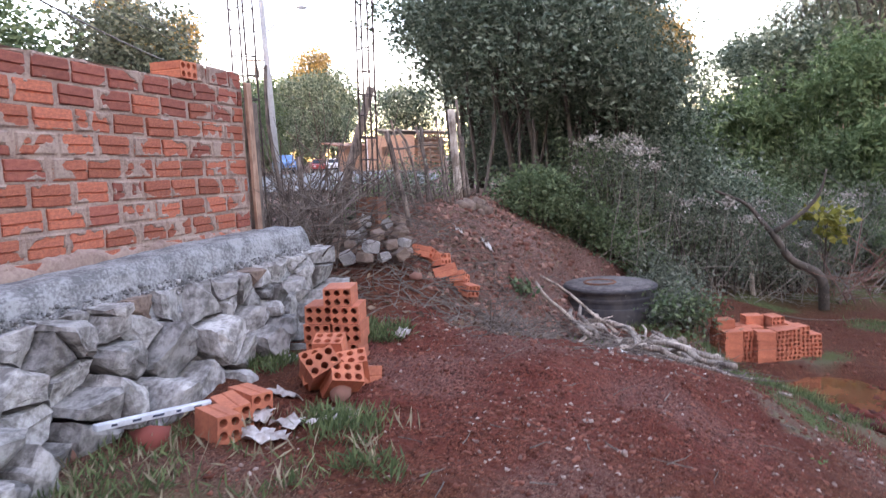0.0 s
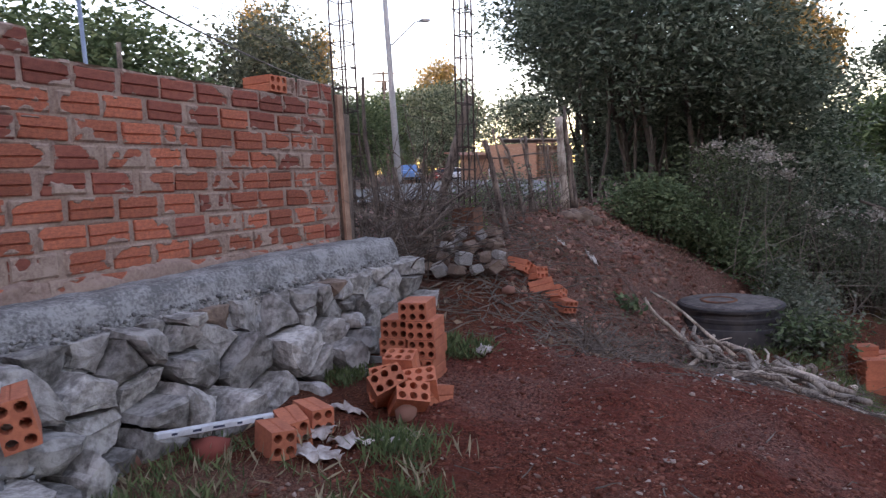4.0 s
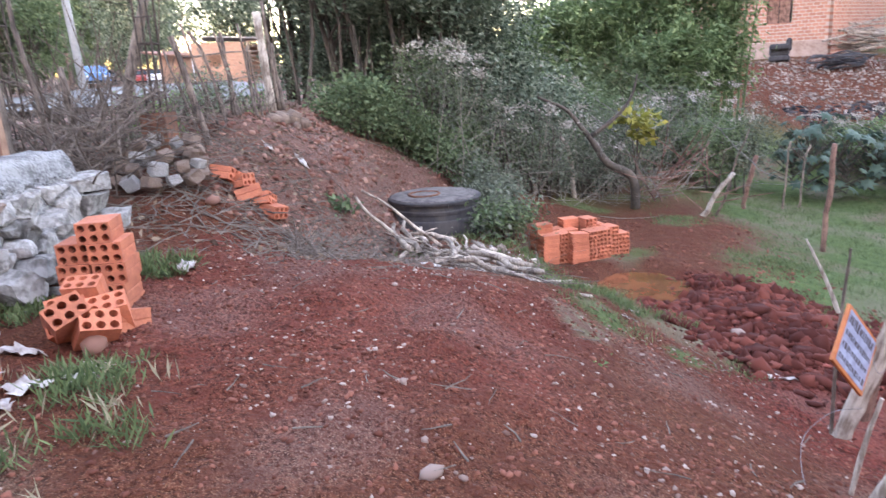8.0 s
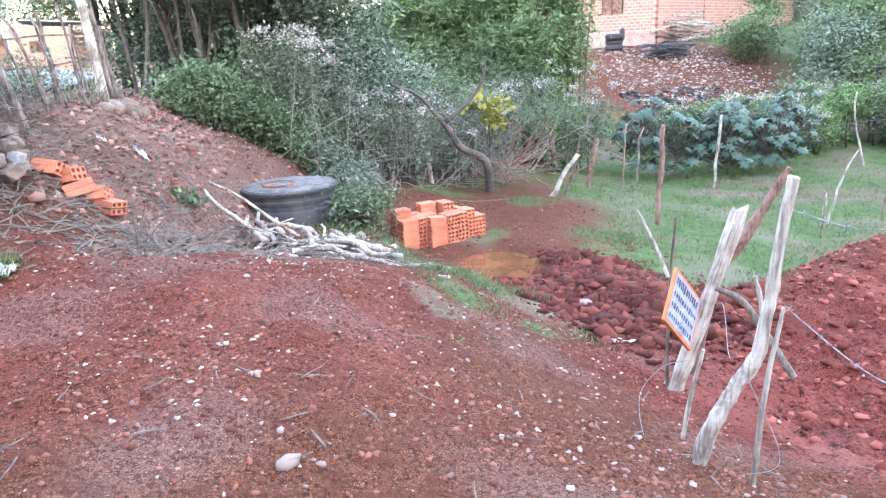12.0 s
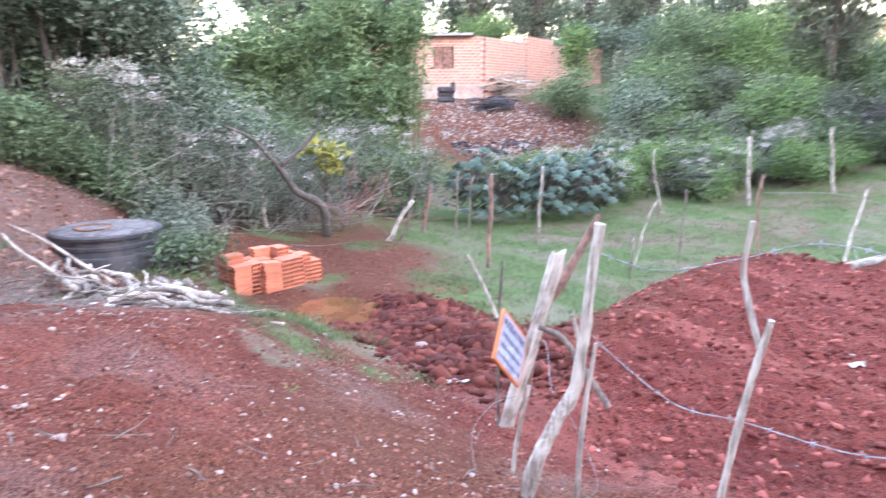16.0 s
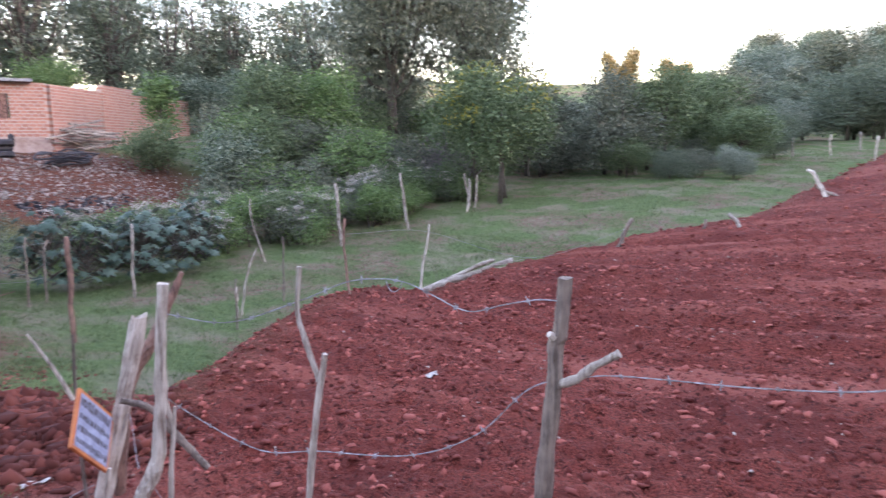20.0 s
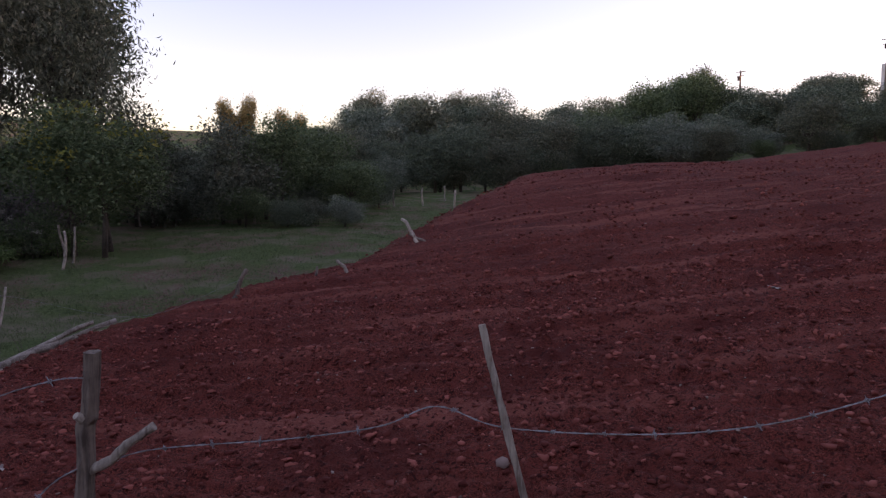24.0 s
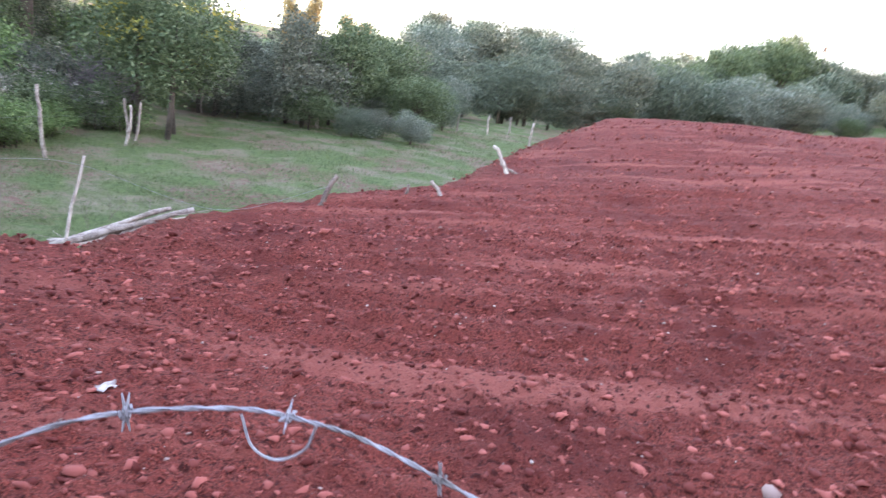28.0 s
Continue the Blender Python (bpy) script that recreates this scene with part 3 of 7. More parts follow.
# backing sheet coloured dark to deepen the shade between the stones
rough_slab("stone_bedding", 1.15, 4.0, lambda x, z: stone_front(x, z) + 0.15, lambda x: 0.86, 0.3, material("dark_gap_backing", (0.10, 0.09, 0.085), 0.95, 40, 0.3, 0.004), "backing behind the rubble stones, gap shade in its dark colour", 0.02, 5.0, lambda x: 0.3)
rough_slab("plastered_block", 0.2, 1.37, lambda x, z: 2.41, lambda x: 1.79, 0.16, CONCRETE, "grey plastered pillar at the end of the brick wall", 0.003, 9.0, lambda x: 0.9, 5.0)
ob = thing("site_board", (1.02, 2.24, 1.29), "white painted board smeared with grey cement leaning on the wall", "board", turn=1.5)
bm = bmesh.new()
box(bm, (0.54, 0.018, 0.55), pose(0, 0, 0, -4, 1.5, 0), 0.003)
part("panel", bm, PAINT_WHITE, ob)
bm = bmesh.new()
box(bm, (0.50, 0.006, 0.012), pose(0.0, -0.014, 0.02, -4, 1.5, 0), 0.002)
part("batten", bm, CONCRETE, ob, "grey strip across the panel")
board("wood_peg", (0.022, 0.02, 0.16), pose(1.205, 2.17, 1.07, -8, 3, 10), WOOD_FRESH, "short reddish wooden peg stuck in the concrete", "peg")
hollow_brick(pose(1.28, 1.855, 0.81, 3, 80, -28), "red hollow brick cast into the grey concrete", "bricks in the footing")


# ---- rubble stones: cells of a jittered face, each cut to its own block ----
def clip_cell(poly, a, b, n):
    """Keep the part of poly nearer to a than to b."""
    mid, d = ((a[0] + b[0]) / 2, (a[1] + b[1]) / 2), (b[0] - a[0], b[1] - a[1])
    side = lambda p: (p[0] - mid[0]) * d[0] + (p[1] - mid[1]) * d[1]
    out = []
    for p, q in zip(poly, poly[1:] + poly[:1]):
        sp, sq = side(p), side(q)
        if sp <= 0:
            out.append(p)
        if sp * sq < 0:
            f = sp / (sp - sq)
            out.append((p[0] + f * (q[0] - p[0]), p[1] + f * (q[1] - p[1])))
    return out


STONE_TAN = material("tan_sandy_stone", (0.26, 0.18, 0.135), 0.95, 40, 0.35, 0.006, (0.13, 0.085, 0.064), 8)


def rubble_wall():
    top = thing("rubble_stone_wall", (2.5, 2.0, 0.4), "dry grey basalt rubble stones packed under the brick wall", "stone wall", kind="structure")
    rs = random.Random(11)
    seeds = []
    for _ in range(6000):
        p = (rs.uniform(1.12, 3.98), rs.uniform(0.30, 0.90))
        need = 0.062 + 0.135 * rs.random() ** 1.3 * (1.2 if p[1] < 0.8 else 0.7)
        if all(math.hypot((p[0] - q[0]) * 0.72, (p[1] - q[1]) * 1.15) > max(need, q[2]) for q in seeds):
            seeds.append((*p, need))
    for s in seeds:
        poly = [(s[0] - 0.24, s[1] - 0.17), (s[0] + 0.24, s[1] - 0.17), (s[0] + 0.24, min(s[1] + 0.17, 0.915)), (s[0] - 0.24, min(s[1] + 0.17, 0.915))]
        for o in seeds:
            if o is not s and math.hypot(o[0] - s[0], o[1] - s[1]) < 0.6:
                poly = clip_cell(poly, (s[0] * 0.72, s[1] * 1.15), (o[0] * 0.72, o[1] * 1.15), 0) if False else clip_cell(poly, s, o, 0)
        if len(poly) < 3:
            continue
        rough = []
        for a, b in zip(poly, poly[1:] + poly[:1]):
            L = math.hypot(b[0] - a[0], b[1] - a[1])
            rough.append((a[0] + rs.uniform(-0.008, 0.008), a[1] + rs.uniform(-0.008, 0.008)))
            if L > 0.07:
                f = rs.uniform(0.35, 0.65)
                rough.append((a[0] + f * (b[0] - a[0]) + rs.uniform(-0.014, 0.014), a[1] + f * (b[1] - a[1]) + rs.uniform(-0.014, 0.014)))
        poly = rough
        cx, cz = sum(p[0] for p in poly) / len(poly), sum(p[1] for p in poly) / len(poly)
        bm = bmesh.new()
        push = rs.uniform(0.0, 0.13)
        tilt = (rs.uniform(-0.4, 0.4), rs.uniform(-0.5, 0.3))
        rings = []
        for shrink, depth in ((0.84, 0.16), (0.89, 0.02), (0.88, -push * 0.75), (0.74 + rs.uniform(-0.14, 0.10), -push)):
            ring = []
            for x, z in poly:
                dx, dz = (x - cx) * shrink, (z - cz) * shrink
                j = 0.008 if depth < 0.1 else 0.0
                y = stone_front(cx, cz) + depth + (tilt[0] * dx + tilt[1] * dz) * (0.9 if depth < 0 else 0.3)
                ring.append(bm.verts.new((cx + dx + rs.uniform(-j, j), y + rs.uniform(-j, j), cz + dz + rs.uniform(-j, j))))
            rings.append(ring)
        n = len(poly)
        for a, b in zip(rings, rings[1:]):
            for k in range(n):
                bm.faces.new((a[k], a[(k + 1) % n], b[(k + 1) % n], b[k]))
        c = bm.verts.new((cx + rs.uniform(-0.03, 0.03), stone_front(cx, cz) - push - rs.uniform(0.0, 0.02), cz + rs.uniform(-0.03, 0.03)))
        for k in range(n):
            bm.faces.new((rings[-1][k], rings[-1][(k + 1) % n], c))
        bmesh.ops.recalc_face_normals(bm, faces=bm.faces[:])
        bmesh.ops.subdivide_edges(bm, edges=bm.edges[:], cuts=2, use_grid_fill=True)
        bm.normal_update()
        for v in bm.verts:
            p = v.co
            v.co = p + v.normal * (0.007 * noise.noise((p.x * 17, p.y * 17, p.z * 17)) + 0.004 * noise.noise((p.x * 45, p.y * 45, p.z * 45)))
        ob = part("stone", bm, STONE_TAN if cz > 0.84 and rs.random() < 0.35 else STONE, top)
        ob.matrix_parent_inverse = top.matrix_world.inverted()
    return top


bpy.context.view_layer.update()
rubble_wall()


# ---- irregular rocks and clods ----
ICO = None


def ico_data():
    bm = bmesh.new()
    bmesh.ops.create_icosphere(bm, subdivisions=1, radius=1)
    v = np.array([q.co[:] for q in bm.verts])
    f = np.array([[q.index for q in p.verts] for p in bm.faces], np.int32)
    bm.free()
    return v, f


ICO_V, ICO_F = ico_data()
RN = np.random.default_rng(17)


def rock_field(name, places, sizes, mat, flat=0.7, jag=0.5, smooth=False):
    """One mesh of many small rocks. places: n x 3, sizes: n."""
    p, s = np.asarray(places, float), np.asarray(sizes, float)
    n, m = len(p), len(ICO_V)
    v = np.repeat(ICO_V[None], n, 0) * RN.uniform(1 - jag, 1 + jag, (n, m, 1))
    v *= RN.uniform(0.65, 1.3, (n, 1, 3)) * np.array([1, 1, flat])
    a = RN.uniform(0, 2 * np.pi, n)
    c, d = np.cos(a)[:, None], np.sin(a)[:, None]
    x, y = v[..., 0] * c - v[..., 1] * d, v[..., 0] * d + v[..., 1] * c
    v = np.stack([x, y, v[..., 2]], -1) * s[:, None, None] + p[:, None]
    f = (ICO_F[None] + (np.arange(n) * m)[:, None, None]).reshape(-1, 3)
    me = bpy.data.meshes.new(name)
    me.vertices.add(n * m)
    me.vertices.foreach_set("co", v.ravel())
    me.loops.add(f.size)
    me.loops.foreach_set("vertex_index", f.ravel().astype(np.int32))
    me.polygons.add(len(f))
    me.polygons.foreach_set("loop_start", np.arange(0, f.size, 3, dtype=np.int32))
    me.update(calc_edges=True)
    me.materials.append(mat)
    return new(name, me)


def surface(x, y):
    return height(x, y) + relief(x, y, math.hypot(x - 0.6, y + 0.4))


def island_material(name, a, b, rough=0.95):
    m = leaf_material(name, a, b, rough)
    n = m.node_tree.nodes
    m.node_tree.links.new(n["Principled BSDF"].outputs[0], n["Material Output"].inputs["Surface"])
    n["Principled BSDF"].inputs["Specular IOR Level"].default_value = 0.2
    return m


CLOD = island_material("red_clay_clods", (0.100, 0.0195, 0.014), (0.37, 0.105, 0.077))
LUMP = island_material("dug_clay_lumps", (0.060, 0.014, 0.0095), (0.175, 0.046, 0.030))
CRUMB = island_material("trodden_soil_crumbs", (0.10, 0.031, 0.019), (0.27, 0.100, 0.066))
PEBBLE = island_material("pale_grit", (0.15, 0.075, 0.056), (0.43, 0.33, 0.275))
EMBANK = island_material("broken_red_stones", (0.16, 0.06, 0.04), (0.36, 0.20, 0.15))


def spread(n, rng, x0, x1, y0, y1, size, keep, fall=1.6):
    out, siz = [], []
    while len(out) < n:
        x, y = rng.uniform(x0, x1), rng.uniform(y0, y1)
        k = keep(x, y)
        if rng.random() < k:
            s = size[0] + (size[1] - size[0]) * rng.random() ** (2 + fall)
            out.append((x, y, surface(x, y) + s * 0.08))
            siz.append(s)
    return out, siz


def in_field(x, y):
    return 1.0 if x < field_edge(y) + 0.9 and y < -2.0 else 0.0


def on_heap(x, y):
    return sm(0.3, 1.2, x) * sm(5.2, 3.5, x) * sm(-2.2, -1.2, y) * (0.35 + 0.65 * sm(-0.1, 0.4, noise.noise((x * 1.2, y * 1.2, 5.0))))


rr = random.Random(23)
for name, n, area, size, keep, mat, label, fall in (
    ("soil_clods", 40000, (-5, 6.5, -10, -2), (0.003, 0.034), in_field, CLOD, "loose clods of red clay on the tilled field", 3.2),
    ("soil_clods", 18000, (-14, 5, -26, -9), (0.007, 0.046), in_field, CLOD, "larger clods of red clay further up the field", 2.0),
    ("soil_clods", 3600, (3.6, 7.0, -3.3, -1.3), (0.006, 0.05), lambda x, y: sm(1.2, 0.8, math.hypot((x - 5.35) / 1.6, (y + 2.2) / 0.95)), LUMP, "crumbled red clay between dug-out lumps", 1.6),
    ("clay_lumps", 1500, (3.7, 6.9, -3.2, -1.4), (0.014, 0.075), lambda x, y: sm(1.15, 0.85, math.hypot((x - 5.4) / 1.45, (y + 2.2) / 0.85)), LUMP, "heap of dug-out red clay lumps", 0.9),
    ("soil_clods", 3600, (1.9, 4.5, -0.7, 1.7), (0.002, 0.013), heap, CRUMB, "crumbs of fresh red soil on the tipped heap", 3.0),
    ("soil_clods", 17000, (0.6, 5.4, -1.9, 1.5), (0.0015, 0.013), on_heap, CRUMB, "crumbs of red soil on the trodden heap", 2.0),
    ("pebbles", 8500, (0.8, 5, -1.9, 1.4), (0.0011, 0.012), on_heap, PEBBLE, "pale pebbles and grit strewn on red soil", 5.5),
    ("pebbles", 3600, (-5, 6, -10, -2.0), (0.0018, 0.014), in_field, PEBBLE, "pale pebbles in the tilled red soil", 4.0),
    ("pebbles", 900, (-14, 5, -26, -9), (0.005, 0.024), in_field, PEBBLE, "pale stones scattered up the field", 3.0),
    ("broken_stones", 4600, (4.6, 9.0, 0.3, 2.4), (0.004, 0.040), lambda x, y: 0.3 + 0.7 * sm(1.3, 0.2, abs(y - 0.25 * (x - 5) - 0.9)), EMBANK, "broken reddish stones on the embankment path", 2.5),
):
    tagged(rock_field(name, *spread(n, rr, *area, size, keep, fall), mat, 0.85 if name == "clay_lumps" else 0.7, 0.66 if mat in (LUMP, CLOD) else 0.5), label, "soil" if "cl" in name else "stones", kind="stuff")

# gravel that shows in the poured concrete
GRIT = island_material("concrete_gravel", (0.12, 0.115, 0.11), (0.42, 0.40, 0.38))
pl, sz = [], []
for k in range(5200):
    x, z = rr.uniform(0.35, 1.32), rr.uniform(0.36, 0.99)
    pl.append((x, stone_front(x, z) - 0.03 + 0.02 * z - 0.012, z)), sz.append(0.003 + 0.020 * rr.random() ** 5)
for k in range(700):
    x, y = rr.uniform(0.35, 1.25), rr.uniform(1.75, 2.3)
    pl.append((x, y, 1.0)), sz.append(0.003 + 0.016 * rr.random() ** 5)
for k in range(1900):
    x, z = rr.uniform(1.25, 3.92), 0.87 + 0.075 * rr.random() ** 1.6
    pl.append((x, 2.27 - 0.25 * (1.06 - z) - 0.008, z)), sz.append(0.003 + 0.010 * rr.random() ** 3)
tagged(rock_field("concrete_gravel", pl, sz, GRIT, 0.9), "grey gravel showing in the rough concrete", "gravel", kind="stuff")

# ---- brick stack, loose bricks and scraps in front of the stones ----
BASE = 0.435
for row in range(4):
    for y in (1.655, 1.505):
        hollow_brick(pose(3.085 + rr.uniform(-0.008, 0.008), y + 0.055 + rr.uniform(-0.005, 0.005), BASE - 0.01 + row * 0.0915, 0, 0, -80 + rr.uniform(-3, 3)), "orange hollow brick in a small stack beside the rubble wall", "small brick stack")
hollow_brick(pose(3.08, 1.60, BASE - 0.01 + 4 * 0.0915, 0, 0, -76), "pale orange hollow brick on top of the stack", "small brick stack")
for x, y, z, rx, ry, rz in ((2.74, 1.58, 0.07, 50, 8, 128), (2.64, 1.50, 0.06, 38, 15, 112), (2.58, 1.38, 0.065, 44, -12, 130), (2.70, 1.38, 0.075, 62, 6, 118), (2.80, 1.53, 0.12, 70, 0, 100), (2.56, 1.47, 0.13, 36, 20, 140)):
    hollow_brick(pose(x, y, BASE + z, rx, ry, rz), "orange hollow brick tumbled with its holes up")
hollow_brick(pose(2.74, 1.375, BASE + 0.045, 14, 4, 80), "orange half-turned brick lying by the tumbled ones")
for x, y, rz, ry in ((2.02, 1.61, -14, 96), (2.145, 1.63, -20, 84), (2.265, 1.63, -12, 93)):
    hollow_brick(pose(x, y, BASE + 0.055, 16, ry, rz), "orange hollow brick lying on its side over torn plastic", "bricks on torn plastic")

RULE = board("builders_rule", (0.62, 0.032, 0.022), pose(2.03, 1.78, BASE + 0.115, 0, 6, -20), PAINT_WHITE, "white marked builder's rule lying against the stones", "rule")
MARK = material("rule_marks", (0.05, 0.06, 0.10), 0.7, 30, 0.2)
for k in range(7):
    bm = bmesh.new()
    box(bm, (0.02 + 0.012 * (k % 3), 0.0012, 0.008), Matrix.Translation((-0.25 + k * 0.08, -0.0166, 0.001)))
    ob = part("marking", bm, MARK, RULE)

PLASTIC = material("torn_white_plastic", (0.52, 0.46, 0.41), 0.55, 18, 0.3, 0.002, (0.24, 0.18, 0.15), 9)


def rag(at, size, label, seed, mat=None, name="plastic_scrap", lift=0.03):
    """A crumpled, torn sheet."""
    q = random.Random(seed)
    bm = bmesh.new()
    n = 8
    g = {}
    for i in range(n + 1):
        for j in range(n + 1):
            u, v = i / n - 0.5, j / n - 0.5
            if abs(u) + abs(v) + 0.25 * noise.noise((u * 4 + seed, v * 4, 0)) > 0.72:
                continue
            x, y = at[0] + u * size[0], at[1] + v * size[1]
            z = surface(x, y) + 0.006 + 0.55 * lift * (0.6 + noise.noise((u * 5, v * 5, seed))) + lift * 0.3 * noise.noise((u * 11, v * 11, seed + 3))
            g[i, j] = bm.verts.new((x, y, z))
    for i in range(n):
        for j in range(n):
            k = [(i, j), (i + 1, j), (i + 1, j + 1), (i, j + 1)]
            if all(c in g for c in k):
                bm.faces.new([g[c] for c in k])
    ob = mesh_object(name, bm, mat or PLASTIC, True)
    ob.modifiers.new("thickness", "SOLIDIFY").thickness = 0.0015
    return tagged(ob, label, "litter", "scraps of litter")


for k, (x, y, w, d, l) in enumerate(((2.04, 1.44, 0.13, 0.22, 0.05), (2.16, 1.38, 0.10, 0.20, 0.05), (2.24, 1.24, 0.09, 0.12, 0.04), (2.38, 1.28, 0.07, 0.16, 0.03), (2.18, 1.55, 0.20, 0.12, 0.07), (2.47, 1.62, 0.06, 0.22, 0.04))):
    rag((x, y), (w, d), "torn dirty white plastic beside the bricks", k + 1, lift=l)
for k, (x, y, w, d, l) in enumerate(((6.08, 1.80, 0.14, 0.10, 0.04), (6.37, 1.60, 0.10, 0.12, 0.07), (3.46, 1.42, 0.13, 0.10, 0.07), (6.02, -1.15, 0.16, 0.12, 0.09), (5.35, 0.05, 0.09, 0.08, 0.05), (5.2, -0.2, 0.12, 0.08, 0.05), (4.6, -0.35, 0.08, 0.06, 0.03), (4.05, -1.78, 0.05, 0.2, 0.04), (4.75, -1.05, 0.07, 0.05, 0.02), (4.4, -0.95, 0.05, 0.06, 0.02), (3.25, -4.4, 0.12, 0.09, 0.03), (-3.1, -7.9, 0.16, 0.1, 0.03))):
    rag((x, y), (w, d), "crumpled white plastic on the soil", k + 20, lift=l)

# single larger stones
for k, (x, y, s, lab) in enumerate(((2.52, 1.36, 0.06, "flat brownish stone by the bricks"), (4.63, 1.74, 0.06, "reddish stone on the dug bank"), (1.85, 0.06, 0.03, "pale stone on the grit"), (2.0, 0.09, 0.02, "pale stone on the red heap"), (2.34, 0.19, 0.018, "pale stone on the red heap"), (4.88, -1.83, 0.06, "pale flat stone on red clay lumps"), (-0.10, -4.32, 0.055, "whitish stone lying in the tilled soil"), (1.75, 2.02, 0.06, "reddish stone in the grass"), (1.9, 1.80, 0.075, "dark red boulder of clay by the rubble wall"))):
    ob = rock_field("stone", [(x, y, surface(x, y) + s * 0.35)], [s], CLOD if "clay by" in lab else (PEBBLE if "pale" in lab or "whit" in lab else EMBANK), 0.7, 0.2)
    tagged(ob, lab, "stone", "single stones")

# ---- cobble pile with its rusty column form, rebar cages ----
RUST = material("rusty_tin", (0.22, 0.085, 0.04), 0.85, 22, 0.35, 0.002, (0.10, 0.045, 0.03), 6)
STEEL = material("dark_reinforcing_steel", (0.10, 0.075, 0.06), 0.6, 60, 0.3, 0.0006, (0.05, 0.035, 0.03), 12, metal=0.6)
pile = random.Random(31)


def cobble_mesh():
    bm = bmesh.new()
    box(bm, (1.9, 1.7, 1.5), Matrix(), 0.22)
    for v in bm.verts:
        v.co += Vector((pile.uniform(-1, 1), pile.uniform(-1, 1), pile.uniform(-1, 1))) * 0.16
    me = bpy.data.meshes.new("cobblestone")
    bm.to_mesh(me)
    bm.free()
    me.materials.append(STONE if pile.random() < 0.5 else STONE_TAN)
    return me


COB = [cobble_mesh() for _ in range(6)]
made = 0
for layer in range(4):
    for k in range(13 - 3 * layer):
        u = (k + 0.5 * (layer % 2)) / (13 - 3 * layer)
        x = 4.80 + (0.35 - 0.12 * layer * 0.4) * math.cos(u * 6.28) * 0.8 + 0.05 * layer
        y = 2.16 + (0.30 - 0.035 * layer) * math.sin(u * 6.28)
        ob = new("cobblestone", COB[made % 6])
        s = pile.uniform(0.040, 0.060)
        ob.matrix_world = Matrix.Translation((x, y, height(4.8, 2.1) + 0.01 + layer * 0.075)) @ pose(0, 0, 0, pile.uniform(-35, 35), pile.uniform(-35, 35), pile.uniform(0, 360)) @ Matrix.Scale(s, 4)
        tagged(ob, "grey squared cobblestone in a heap on the bank", "stone", "cobblestone heap")
        made += 1


def rebar_cage(at, height_m, side, lean, label):
    top = thing("rebar_cage", at, label, "rebar")
    for i in (-1, 1):
        for j in (-1, 1):
            a = Vector((i * side / 2, j * side / 2, 0))
            b = a + Vector((lean[0], lean[1], height_m + 0.12 * (i * j > 0)))
            part("bar", tube(bmesh.new(), [a, a.lerp(b, 0.5) + Vector((0.006 * i, 0.004, 0)), b], 0.0075, 6), STEEL, top)
    n = int(height_m / 0.17)
    for k in range(1, n):
        f = k / n
        bm = bmesh.new()
        c = Vector((lean[0] * f, lean[1] * f, height_m * f + pile.uniform(-0.012, 0.012)))
        h = side / 2 + 0.006
        pts = [c + Vector((p * h, q * h, pile.uniform(-0.01, 0.01))) for p, q in ((-1, -1), (1, -1), (1, 1), (-1, 1))]
        for p, q in zip(pts, pts[1:] + pts[:1]):
            tube(bm, [p, q], 0.0048, 5)
        part("stirrup", bm, STEEL, top)
    return top


rebar_cage((5.15, 2.28, 0.98), 2.3, 0.10, (0.05, -0.02), "slim rusty rebar cage rising from a tin form")
rebar_cage((4.65, 3.05, 0.8), 3.6, 0.125, (0.03, 0.02), "tall dark rebar cage behind the brick wall end")
ob = thing("column_form", (5.15, 2.28, 0.95), "rusty tin column form standing on the cobbles", "form")
for k, (x, y, r) in enumerate(((0, -0.09, 0), (0.09, 0, 90), (0, 0.09, 0), (-0.09, 0, 90))):
    bm = bmesh.new()
    box(bm, (0.19, 0.006, 0.27), pose(x, y, 0.12, 0, 0, r), 0.001)
    part("side", bm, RUST, ob)
bm = bmesh.new()
box(bm, (0.05, 0.004, 0.05), pose(-0.096, -0.02, 0.09, 0, 0, 90))
part("patch", bm, CONCRETE, ob, "grey cement splash")
for k in range(5):
    x, y = 5.05 - 0.01 * k + rr.uniform(-0.05, 0.05), 1.80 - 0.082 * k
    hollow_brick(pose(x, y, surface(x, y) + 0.035, rr.uniform(-14, 14), rr.uniform(-8, 30), 8 + rr.uniform(-34, 34)), "orange hollow brick fallen in a row down the bank", "bricks on the bank")

# ---- rough fence of poles on the bank ----
def pole(name, a, b, r0, r1, mat, label, group, wob=0.03, sink=0.12, cat="post"):
    a, b = Vector(a), Vector(b)
    d = (b - a).normalized()
    bm = stick(a - d * sink, b, r0, r1, wob, 7, 8, pile)
    return tagged(mesh_object(name, bm, mat, True), label, cat, group)


BANK = "poles on the street bank"
WOOD_DARK = timber("dark_weathered_wood", (0.22, 0.165, 0.13), (0.055, 0.040, 0.032))
pole("fence_post", (7.46, 2.17, 1.2), (7.44, 2.21, 2.08), 0.044, 0.042, WOOD_PALE, "pale squared fence post on the bank", BANK, 0.004)
pole("fence_pole", (7.54, 2.12, 1.2), (7.50, 2.16, 2.19), 0.024, 0.016, WOOD_DARK, "thin weathered pole tied to the pale post", BANK)
pole("fence_pole", (7.60, 2.10, 1.2), (7.62, 2.14, 1.78), 0.024, 0.018, WOOD_DARK, "short weathered pole behind the pale post", BANK)
pole("fence_pole", (5.13, 2.65, 0.88), (5.31, 2.29, 2.11), 0.046, 0.034, WOOD_DARK, "thick leaning weathered pole above the brush", BANK, 0.02)
pole("fence_pole", (4.62, 2.74, 0.78), (4.56, 2.82, 2.23), 0.020, 0.013, WOOD_DARK, "thin dead stick standing in the brush", BANK, 0.04)
